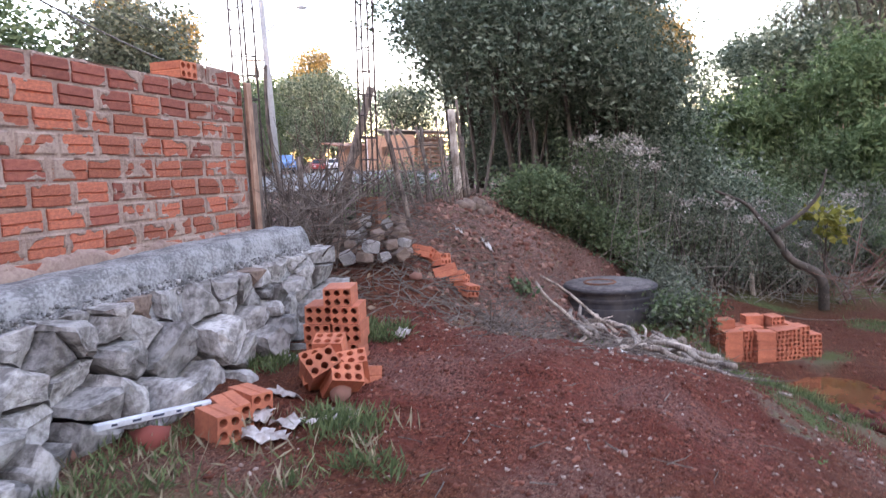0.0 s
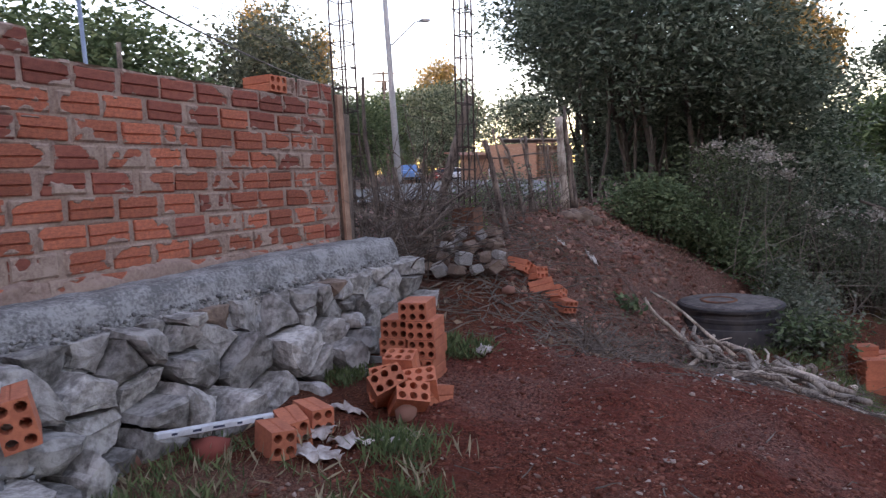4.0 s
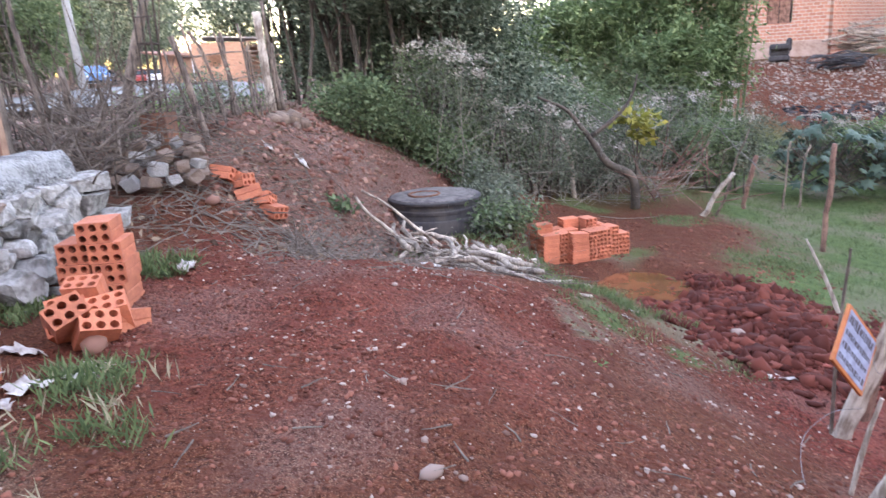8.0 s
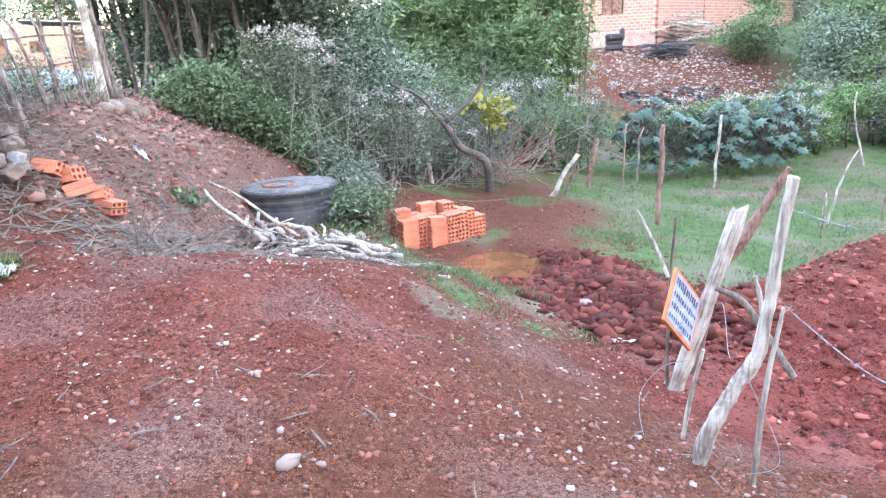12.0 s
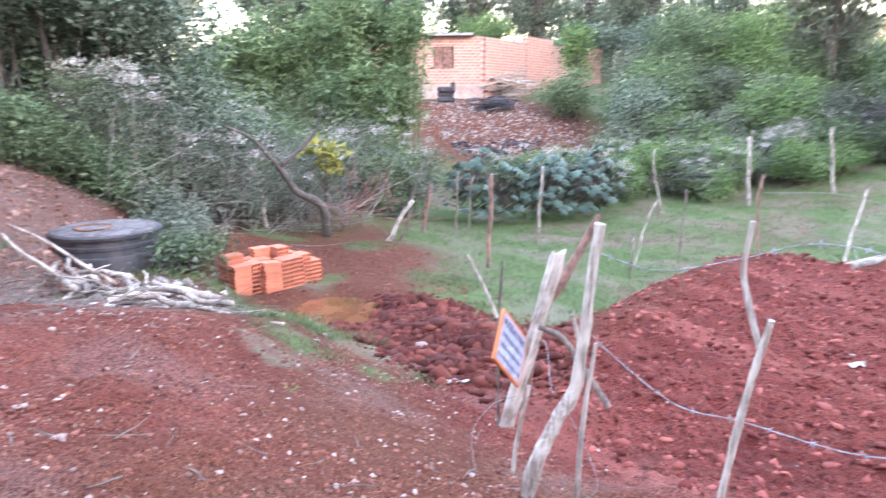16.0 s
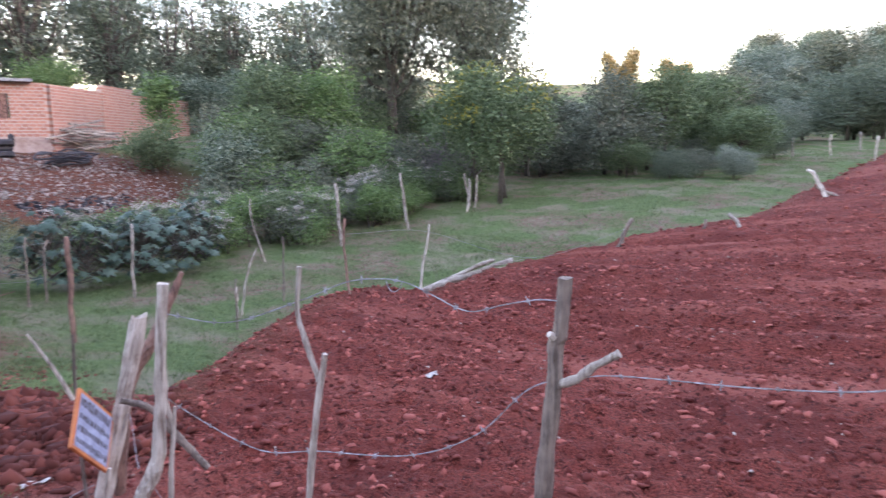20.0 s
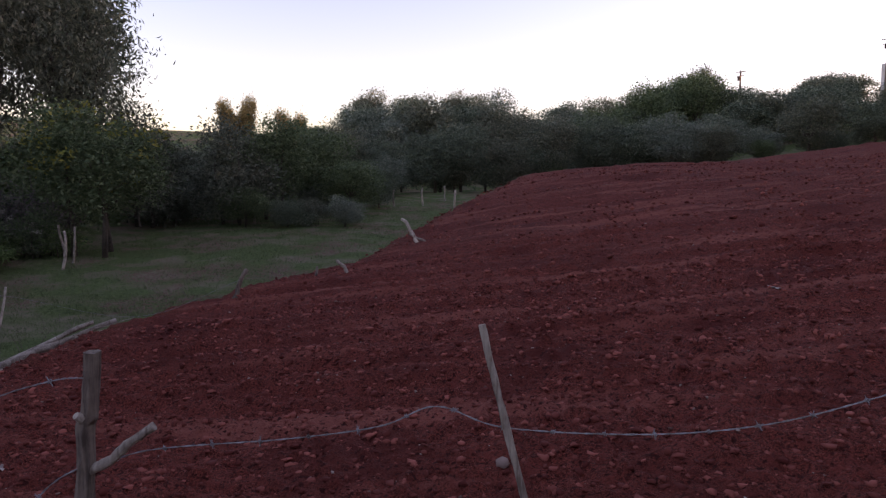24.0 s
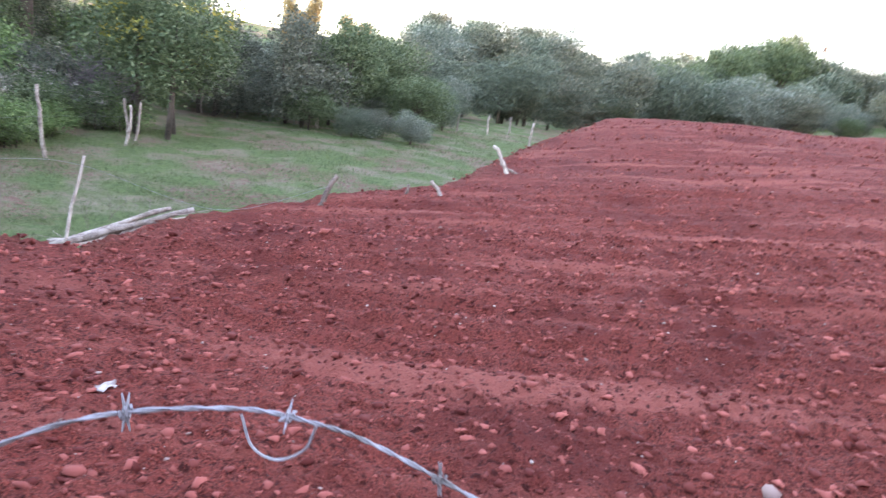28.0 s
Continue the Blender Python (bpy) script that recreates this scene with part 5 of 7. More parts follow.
barbed_wire([(2.06, -1.22, 0.05), (2.25, -1.12, -0.02), (2.42, -1.15, 0.08), (2.40, -1.22, 0.2), (2.36, -1.3, 0.24)], "loose curled wire on the ground", barbs=False, r=0.0013)
barbed_wire([(2.0, -1.3, 0.35), (1.9, -1.36, 0.12), (1.98, -1.28, 0.02)], "wire tail hanging from the crooked post", barbs=False, r=0.0012)

# ---- stakes of the garden and pasture fences ----
STK = "stakes of the pasture fences"


def planted(x, y, top, r0, r1, mat, label, wob=0.05, name="fence_stake"):
    return pole(name, (x, y, height(x, y)), top, r0 * 0.8, r1 * 0.75, mat, label, STK, wob * 1.5, 0.2)


for x, y, top, r0, r1, mat, label in (
    (11.5, -4.25, (11.45, -4.38, -0.19), 0.055, 0.05, RED_WOOD, "thick reddish stake by the garden edge"),
    (8.94, -4.32, (8.93, -4.35, 0.26), 0.045, 0.04, RED_WOOD, "tall brown stake standing in the grass"),
    (12.03, -6.92, (12.01, -6.96, -0.02), 0.04, 0.03, WOOD_PALE, "pale straight stake before the castor plants"),
    (12.39, -5.23, (12.36, -5.29, -0.10), 0.03, 0.02, WOOD_GREY, "thin grey stake by the garden"),
    (12.55, -5.61, (12.51, -5.7, -0.2), 0.03, 0.02, WOOD_GREY, "thin grey stake by the garden"),
    (10.6, -3.51, (10.47, -3.89, 0.34), 0.03, 0.015, WOOD_GREY, "long leaning stick by the brush heap"),
    (10.3, -3.22, (10.2, -3.6, -0.25), 0.05, 0.045, WOOD_PALE, "leaning pale log against the brush heap"),
    (13.07, -10.84, (13.23, -10.65, 0.13), 0.03, 0.02, WOOD_PALE, "pale crooked stake in the hedge fence"),
    (9.49, -8.3, (9.47, -8.32, -0.25), 0.025, 0.02, WOOD_GREY, "thin bent stake in the pasture"),
    (9.16, -7.02, (9.16, -7.02, -0.88), 0.025, 0.025, WOOD_PALE, "short pale stake stub in the grass"),
    (9.13, -7.09, (8.95, -7.32, -0.28), 0.025, 0.015, WOOD_PALE, "thin leaning pale stake in the grass"),
    (8.49, -6.52, (8.48, -6.53, -0.6), 0.02, 0.015, WOOD_GREY, "short thin stake in the grass"),
    (13.11, -13.56, (13.2, -13.47, 0.34), 0.06, 0.055, WOOD_PALE, "pale round fence post at the pasture's far side"),
    (12.7, -16.03, (12.88, -15.88, 0.53), 0.06, 0.05, WOOD_PALE, "pale round fence post at the pasture's far side"),
    (13.28, -20.17, (13.4, -20.09, 0.33), 0.06, 0.05, WOOD_PALE, "pale fence post under the trees"),
    (12.79, -19.83, (12.73, -19.87, 0.29), 0.05, 0.04, WOOD_PALE, "pale fence post under the trees"),
    (10.49, -29.21, (10.56, -29.19, 0.88), 0.06, 0.05, WOOD_PALE, "pale fence post far up the pasture"),
    (5.78, -6.18, (5.82, -6.14, 0.50), 0.022, 0.016, RED_WOOD, "thin reddish stake on the soil bank"),
    (7.2, -9.3, (7.246, -9.758, -0.04), 0.03, 0.022, WOOD_PALE, "tall bent bleached stick at the pasture edge"),
    (4.40, -11.4, (4.2, -11.5, 0.06), 0.06, 0.045, WOOD_GREY, "leaning old fence stump on the soil edge"),
    (1.76, -15.7, (2.152, -15.92, 0.748), 0.06, 0.045, WOOD_PALE, "pale fence post pushed over by the soil"),
    (2.60, -12.45, (2.885, -12.55, 0.112), 0.05, 0.04, WOOD_PALE, "pale fence post pushed over by the soil"),
    (1.6, -15.6, (1.95, -15.8, 0.42), 0.05, 0.03, WOOD_GREY, "broken post leaning on another"),
    (3.3, -12.5, (3.25, -12.5, 0.0), 0.03, 0.03, WOOD_GREY, "short dark stake at the soil edge"),
    (10.92, -1.41, (10.94, -1.22, 0.31), 0.05, 0.045, WOOD_PALE, "pale leaning post under the shrubs"),
    (7.86, -33.3, (7.89, -33.29, 1.27), 0.06, 0.06, WOOD_PALE, "pale post far up the pasture"),
    (5.44, -36.42, (5.45, -36.42, 1.47), 0.06, 0.06, WOOD_PALE, "pale post far up the pasture"),
    (3.89, -36.68, (3.93, -36.68, 1.59), 0.06, 0.06, WOOD_PALE, "pale post far up the pasture"),
    (2.94, -39.33, (2.95, -39.33, 1.69), 0.06, 0.06, WOOD_PALE, "pale post far up the pasture"),
    (1.5, -26.0, (1.5, -26.0, 1.45), 0.06, 0.05, WOOD_PALE, "pale post beyond the bank"),
    (12.59, -19.0, (12.56, -19.1, 0.2), 0.05, 0.05, WOOD_PALE, "pale post under the round tree"),
    (14.79, -27.43, (14.79, -27.43, 0.68), 0.06, 0.05, WOOD_PALE, "pale post among the trunks"),
    (10.69, -29.56, (10.73, -29.55, 0.85), 0.06, 0.05, WOOD_PALE, "pale post among the trunks"),
):
    planted(x, y, top, r0, r1, mat, label)
ob = pole("fallen_stick", (3.9, -12.75, height(3.9, -12.75) + 0.05), (4.5, -13.1, height(4.5, -13.1) + 0.12), 0.03, 0.02, WOOD_PALE, "pale stick lying at the soil edge", STK, 0.03, 0.0, "branch")
for a, b, r, up in (((7.45, -9.3), (6.1, -10.7), 0.05, 0.10), ((7.5, -9.6), (6.3, -10.4), 0.042, 0.2), ((7.2, -9.9), (6.5, -10.2), 0.03, 0.12), ((7.7, -9.7), (6.2, -11.0), 0.036, 0.06), ((7.3, -9.2), (6.7, -10.3), 0.018, 0.25), ((7.6, -10.1), (6.25, -10.9), 0.022, 0.14)):
    lift = max(height(a[0] + (b[0] - a[0]) * f / 8, a[1] + (b[1] - a[1]) * f / 8) - height(*a) - (height(*b) - height(*a)) * f / 8 for f in range(9))
    pole("fallen_stick", (*a, height(*a) + 0.12 + lift), (*b, height(*b) + up + 0.1 + lift), r * 1.25, r * 0.8, WOOD_PALE, "bleached fallen branch beside the tilled soil", "fallen branches", 0.08, 0.0, "branch")
twigs("twig_litter", 60, on_land(6.2, 7.4, -11.5, -9.6, 0.15), (0.3, 0.8), (0.004, 0.010), "bleached twigs beside the fallen branches", 71, WOOD_PALE, 0.2)
twigs("brush_heap", 40, lambda q: (10.75 + q.uniform(-0.5, 0.5), -3.0 + q.uniform(-0.5, 0.5), height(10.75, -3) + q.uniform(0.05, 0.7)), (0.5, 1.0), (0.007, 0.014), "heap of cut brown sticks propped at the pasture edge", 72, RED_WOOD, 0.9, bend=0.1)
twigs("weed_stalks", 200, lambda q: (lambda x, y: (x, y, height(x, y)))(q.uniform(4.5, 9), q.uniform(-19, -11)), (0.2, 0.55), (0.002, 0.005), "thin brown weed stalks in the pasture", 73, TWIG, 1.0, bend=0.1)
for pts, label in (
    ([(8.94, -4.33, 0.1), (10.2, -4.3, -0.35), (11.47, -4.35, -0.3), (12.4, -5.25, -0.25), (12.02, -6.94, -0.2)], "thin wire along the garden stakes"),
    ([(12.02, -6.94, -0.1), (13.2, -10.7, 0.0), (13.17, -13.5, 0.2), (12.85, -15.9, 0.4), (13.3, -20.1, 0.2)], "thin wire along the pasture's far fence"),
    ([(12.02, -6.94, -0.6), (13.15, -10.75, -0.5), (13.15, -13.5, -0.4), (12.8, -15.95, -0.2), (13.3, -20.1, -0.2)], "lower thin wire of the far fence"),
    ([(5.81, -6.15, 0.3), (6.98, -9.3, -0.1), (5.6, -10.5, -0.6), (4.25, -11.45, -0.1)], "slack wire along the soil edge"),
):
    barbed_wire(pts, label, "far wires", 0.0022, False)

# ---- trees, shrubs and woods ----
RG = np.random.default_rng(101)
tq = random.Random(102)


def tree(name, x, y, h, rad, leaves, size, mat, label, clear=0.35, clump=0.28, blobs=9, stems=1, trunk=0.12, long=2.2, droop=0.0, flat=1.0, hollow=0.5, per=18, category="tree", group="", lean=(0, 0), bark=None, z=None):
    """A tree: tapered trunk, limbs, and a crown of leaf clumps in uneven lobes."""
    z0 = height(x, y) if z is None else z
    top = thing(name, (x, y, z0 - 0.05), label, category, group)
    lo = h * clear
    mid, half = (h + lo) / 2, (h - lo) / 2
    lobes = [(lean[0], lean[1], mid, rad * 0.62, rad * 0.62, half * 0.8)]
    for k in range(blobs):
        a = 2 * math.pi * (k + tq.random()) / blobs
        f = tq.uniform(-0.75, 0.85)
        d = rad * 0.62 * math.sqrt(max(0.1, 1 - f * f)) * tq.uniform(0.75, 1.15)
        s = tq.uniform(0.30, 0.52)
        lobes.append((lean[0] + d * math.cos(a), lean[1] + d * math.sin(a), mid + f * half * 0.8, rad * s, rad * s, half * s * 0.9 * flat))
    bm = bmesh.new()
    for s in range(stems):
        a = 2 * math.pi * s / stems + 0.4
        foot = Vector((math.cos(a), math.sin(a), 0)) * (0 if stems == 1 else rad * 0.35 * tq.uniform(0.3, 1))
        head = Vector((lean[0], lean[1], mid + half * 0.4)) + Vector((math.cos(a), math.sin(a), 0)) * (0 if stems == 1 else rad * 0.35)
        pts = [foot, foot.lerp(head, 0.3) + Vector((tq.uniform(-1, 1), tq.uniform(-1, 1), 0)) * rad * 0.05, foot.lerp(head, 0.65) + Vector((tq.uniform(-1, 1), tq.uniform(-1, 1), 0)) * rad * 0.06, head]
        w = trunk / math.sqrt(stems)
        tube(bm, pts, [w, w * 0.78, w * 0.5, w * 0.15], 8)
        for b in lobes[1:: max(1, stems)]:
            start = pts[1].lerp(pts[2], tq.random())
            end = Vector(b[:3])
            tube(bm, [start, start.lerp(end, 0.5) + Vector((0, 0, -0.04 * h)), end], [w * 0.42, w * 0.26, w * 0.08], 6, False)
    part("trunk", bm, bark or BARK, top, smooth=True)
    pts = crown_points(RG, lobes, leaves // per, per, clump, hollow)
    part_leaf = leaf_cloud("crown", pts, size, RG, mat, top, long, droop)
    part_leaf["label"] = "uneven leafy crown"
    return top


LEAF_OLIVE = leaf_material("olive_drooping_leaves", (0.094, 0.110, 0.073), (0.250, 0.256, 0.169))
LEAF_CASTOR = leaf_material("blue_green_broad_leaves", (0.040, 0.072, 0.048), (0.105, 0.150, 0.108), 0.5)
LEAF_FRESH = leaf_material("fresh_green_leaves", (0.077, 0.143, 0.046), (0.209, 0.292, 0.105))
LEAF_YELLOW = leaf_material("yellowing_leaves", (0.155, 0.171, 0.031), (0.403, 0.341, 0.078))
# gold of the low sun on treetops, put into the leaf colour
LEAF_GOLD = leaf_material("sunlit_gold_leaves", (0.217, 0.155, 0.054), (0.465, 0.310, 0.109))
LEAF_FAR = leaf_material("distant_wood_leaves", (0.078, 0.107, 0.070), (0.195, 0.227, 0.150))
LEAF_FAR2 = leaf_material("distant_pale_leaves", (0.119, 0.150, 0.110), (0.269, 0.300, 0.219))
FLUFF = island_material("white_seed_fluff", (0.30, 0.27, 0.225), (0.52, 0.47, 0.41))

# the big dark tree over the embankment, its thicket of stems and undergrowth
big = tree("broadleaf_tree", 10.6, 1.75, 4.3, 2.35, 46000, 0.088, LEAF_DARK, "large dense dark-green tree of many stems on the bank", 0.36, 0.22, 17, 7, 0.13, 2.4, 0.1, z=0.65)
tree("broadleaf_tree", 10.9, 0.75, 3.1, 1.35, 17000, 0.088, LEAF_DARK, "dark-green tree with low hanging boughs beside the big one", 0.30, 0.2, 11, 4, 0.09, 2.4, 0.1, z=0.45)
tree("broadleaf_tree", 11.9, 3.2, 3.4, 1.3, 12000, 0.092, LEAF_DARK, "dark-green tree beside the street behind the bank", 0.42, 0.22, 9, 4, 0.14, 2.4, z=1.1)
tree("broadleaf_tree", 12.4, 0.3, 3.1, 1.4, 13500, 0.092, LEAF_DARK, "dark-green tree leaning over the thicket", 0.2, 0.24, 9, 4, 0.14, 2.4, z=0.3)
for k in range(11):
    x, y = 11.6 + 0.5 * (k % 3) + tq.uniform(-0.3, 0.3), 2.6 - 0.36 * k
    tree("thicket_shrub", x, y, tq.uniform(1.5, 2.2), 0.95, 4200, 0.082, LEAF_DARK, "dark undergrowth closing the thicket behind the stems", 0.02, 0.2, 7, 3, 0.04, 2.2, category="shrub", group="thicket undergrowth")
for k in range(26):
    a = tq.uniform(0, 1)
    x, y = 9.5 + 1.9 * a + tq.uniform(-0.3, 0.3), 2.3 - 2.3 * a + tq.uniform(-0.5, 0.5)
    pole("sapling_stem", (x, y, height(x, y)), (x + tq.uniform(-0.25, 0.25), y + tq.uniform(-0.25, 0.25), height(x, y) + tq.uniform(1.2, 1.9)), 0.028, 0.016, BARK, "thin dark stem in the thicket", "thicket stems", 0.08, 0.1, "stem")


def shrub(x, y, h, rad, mat, label, leaves=2600, size=0.085, name="shrub", fluff=0, long=2.2, clump=0.12, category="shrub"):
    top = tree(name, x, y, h, rad, int(leaves * 1.7), size * 0.72, mat, label, 0.08, clump, 7, 4, 0.035, long, 0.05, 1.0, 0.35, 14, category, "shrubs along the creek")
    if fluff:
        n = fluff
        c = np.stack([RG.uniform(-rad, rad, n) * 0.8, RG.uniform(-rad, rad, n) * 0.8, h * RG.uniform(0.72, 1.06, n)], -1)
        pts = (c[:, None] + RG.normal(size=(n, 46, 3)) * np.array([0.06, 0.06, 0.035])).reshape(-1, 3)
        tagged(leaf_cloud("flower_head", pts, 0.042, RG, FLUFF, top, 1.3), "dry white seed heads", kind="stuff")
    return top


GREY_LAB = "dusty grey-green shrub with dry seed heads by the creek"
for k in range(20):
    f = k / 19
    x, y = 9.3 + 3.4 * f + tq.uniform(-0.3, 0.3), 0.75 - 3.3 * f + tq.uniform(-0.35, 0.35)
    if math.hypot(x - 10.4, y + 1.75) < 0.75:
        continue
    shrub(x, y, tq.uniform(0.9, 1.7), tq.uniform(0.55, 0.8), LEAF_GREY if k % 3 else LEAF_MID, GREY_LAB if k % 3 else "leafy green shrub in the creek thicket", 1200, 0.075, fluff=(13 if k % 3 == 1 else 0), long=3.0)
for k in range(9):
    x, y = 8.55 + 0.28 * k + tq.uniform(-0.2, 0.2), 1.55 - 0.22 * k + tq.uniform(-0.25, 0.25)
    shrub(x, y, tq.uniform(0.5, 0.95), tq.uniform(0.35, 0.5), LEAF_MID, "green undergrowth at the foot of the dark tree", 1500, 0.085)
for k in range(14):
    x, y = 13.2 + 2.2 * tq.random(), 0.4 - 0.42 * k + tq.uniform(-0.3, 0.3)
    shrub(x, y, tq.uniform(1.3, 2.05), tq.uniform(0.7, 1.0), LEAF_GREY if k % 2 else LEAF_MID, "tall tangled shrub behind the creek", 2000, 0.10, fluff=8 if k % 2 else 0, long=2.8, clump=0.16)
for k in range(5):
    x, y = 16.2 + 1.2 * tq.random(), -0.6 - 0.95 * k
    shrub(x, y, tq.uniform(2.0, 3.0), 1.1, LEAF_MID, "dark green shrub below the bamboo", 2600, 0.13, clump=0.2)
CANE = material("pale_dry_canes", (0.30, 0.265, 0.215), 0.9, 12, 0.25, 0.0, (0.16, 0.135, 0.11), 3)


def creek(q):
    f = q.random()
    x, y = 9.3 + 4.2 * f + q.gauss(0, 0.35), 0.7 - 4.0 * f + q.gauss(0, 0.4)
    return x, y, height(x, y)


twigs("dry_canes", 330, creek, (0.8, 1.9), (0.004, 0.010), "pale dry canes and stems through the creek shrubs", 83, CANE, 0.95, bend=0.16)
# crooked bare tree in the thicket and the yellow-leaved sprig
lt = thing("crooked_tree", (10.6, -2.2, height(10.6, -2.2) - 0.05), "crooked grey trunk bending through the shrubs", "tree")
z0 = -lt.location.z
part("trunk", tube(bmesh.new(), smooth_path([(0.05, -0.12, 0), (0.0, -0.05, z0 - 0.32), (0, 0.32, z0 - 0.08), (0, 0.54, z0 + 0.25), (0, 0.70, z0 + 0.46), (0.05, 0.93, z0 + 0.74), (0.1, 1.34, z0 + 0.94)], 5), [0.075 - 0.0019 * k for k in range(31)], 9), BARK, lt, smooth=True)
part("limb", tube(bmesh.new(), smooth_path([(0, 0.56, z0 + 0.33), (0, 0.20, z0 + 0.60), (0.05, -0.03, z0 + 0.88), (0.1, -0.12, z0 + 1.2)], 5), [0.042 - 0.002 * k for k in range(16)], 7), BARK, lt, smooth=True)
tree("papaya_sprig", 11.3, -2.45, 1.55, 0.30, 260, 0.13, LEAF_YELLOW, "small plant with yellow and green leaves", 0.5, 0.1, 4, 1, 0.03, 1.6)

# bamboo
for k in range(15):
    f = min(k, 12) / 12
    x, y = 17.8 - 0.3 * f + tq.uniform(-0.5, 0.5), -1.4 - 4.8 * f + tq.uniform(-0.25, 0.25)
    h = 3.45 + 1.25 * math.exp(-((y + 4.8) / 0.6) ** 2) + 0.65 * math.exp(-((y + 6.2) / 0.4) ** 2) + tq.uniform(-0.25, 0.2) - height(x, y)
    if k > 12:          # lower clumps in front
        x, y = 16.2, -3.4 - 0.62 * (k - 12)
        h = 2.5 - 0.25 * (k - 13) - height(x, y)
    top = thing("bamboo_clump", (x, y, height(x, y) - 0.05), "tall feathery green bamboo clump", "bamboo", "bamboo grove")
    bm = bmesh.new()
    pts = []
    h += tq.uniform(-0.5, 0.25)
    for s in range(7):
        a = tq.uniform(0, 6.28)
        q = Vector((math.cos(a), math.sin(a), 0))
        line = [q * 0.15, q * 0.25 + Vector((0, 0, h * 0.45)), q * 0.4 + Vector((0, 0, h * 0.8)), q * 0.6 + Vector((0, 0, h * tq.uniform(0.72, 1.04)))]
        part("culm", tube(bmesh.new(), line, [0.03, 0.026, 0.016, 0.005], 6, False), LEAF_BAMBOO, top)
        for t in np.linspace(0.25, 1, 26):
            i = min(2, int(t * 3))
            p = line[i].lerp(line[i + 1], t * 3 - i)
            w = 0.25 - 0.19 * t
            pts.append(np.array(p) + RG.normal(size=(11, 3)) * np.array([w, w, 0.16]))
    bm.free()
    leaf_cloud("foliage", np.concatenate(pts), 0.18, RG, LEAF_BAMBOO, top, 4.0, 0.35)

# castor plants: broad lobed leaves
for k in range(12):
    x, y = 13.5 + tq.uniform(-0.4, 0.5), -5.9 - 0.33 * k + tq.uniform(-0.2, 0.2)
    h = tq.uniform(1.1, 1.75)
    top = thing("castor_plant", (x, y, height(x, y)), "castor plant with broad blue-green lobed leaves", "plant", "castor plants")
    bm = bmesh.new()
    lb = bmesh.new()
    for s in range(30):
        a, f = tq.uniform(0, 6.28), tq.uniform(0.2, 1)
        q = Vector((math.cos(a) * 0.55 * tq.uniform(0.4, 1), math.sin(a) * 0.55 * tq.uniform(0.4, 1), h * f))
        tube(bm, [(0, 0, h * f * 0.6), q], [0.012, 0.006], 4, False)
        n = Vector((math.cos(a) * 0.6, math.sin(a) * 0.6, 0.8)).normalized()
        m = Matrix.Translation(q) @ n.to_track_quat("Z", "Y").to_matrix().to_4x4()
        c = lb.verts.new(m @ Vector((0, 0, 0)))
        ring = []
        R = tq.uniform(0.10, 0.19)
        for e in range(14):
            rr_ = R * (1.0 if e % 2 == 0 else 0.45)
            ring.append(lb.verts.new(m @ Vector((rr_ * math.cos(e * 0.449), rr_ * math.sin(e * 0.449), -0.25 * rr_))))
        for e in range(14):
            lb.faces.new((c, ring[e], ring[(e + 1) % 14]))
    part("stem", bm, BARK, top)
    part("leaves", lb, LEAF_CASTOR, top)

# weeds and hedge on the far side of the pasture fence
for k in range(46):
    f = k / 45
    x, y = 14.4 - 0.6 * f + tq.uniform(-0.1, 1.8), -7.8 - 13.5 * f + tq.uniform(-0.4, 0.4)
    shrub(x, y, tq.uniform(1.0, 1.75), tq.uniform(0.6, 1.0), (LEAF_MID, LEAF_GREY, LEAF_FRESH)[k % 3], ("rank green weeds behind the pasture fence", "dusty weeds with pale seed heads behind the fence", "bright green weeds behind the pasture fence")[k % 3], 1700, 0.10, fluff=12 if k % 3 == 1 else 0)
for k in range(44):
    x, y = 16.6 + tq.uniform(-0.6, 5.0), -13.2 - 0.33 * k + tq.uniform(-0.5, 0.5)
    shrub(x, y, tq.uniform(1.3, 3.2), tq.uniform(0.9, 1.6), (LEAF_MID, LEAF_OLIVE, LEAF_DARK, LEAF_FRESH, LEAF_GREY)[k % 5], "leafy shrub on the slope above the fence", 2200, 0.16, clump=0.22)
tree("young_tree", 23.4, -14.9, 3.0, 0.7, 2000, 0.16, LEAF_FRESH, "bright green young tree beside the ruined wall", 0.08, 0.2, 6, 1, 0.06)
tree("young_tree", 20.4, -17.2, 4.0, 1.7, 8500, 0.125, LEAF_MID, "leafy tree on the slope above the fence", 0.2, 0.25, 8, 2, 0.10)
tree("young_tree", 19.4, -18.9, 4.2, 1.7, 8500, 0.125, LEAF_FRESH, "leafy tree with fresh foliage on the slope", 0.2, 0.25, 8, 2, 0.10)

# gum trees
for x, y, h, r, n, lab in ((18.8, -22.8, 11.5, 3.0, 15000, "tall gum tree with hanging olive foliage"), (21.3, -25.5, 13.0, 3.2, 13000, "tall ragged gum tree with gaps of sky"), (16.6, -25.8, 10.5, 2.6, 12000, "tall gum tree with drooping grey foliage")):
    tree("gum_tree", x, y, h, r, int(n * 1.5), 0.23, LEAF_OLIVE, lab, 0.18, 0.42, 16, 1, 0.26, 3.6, 1.1, 1.3, 0.3, 26)
tree("gum_tree", 22.0, -34.5, 12.5, 3.2, 9000, 0.34, LEAF_DARK, "tall dark gum tree standing behind the others", 0.35, 0.5, 11, 1, 0.28, 2.6, 0.3, 1.2, 0.4)
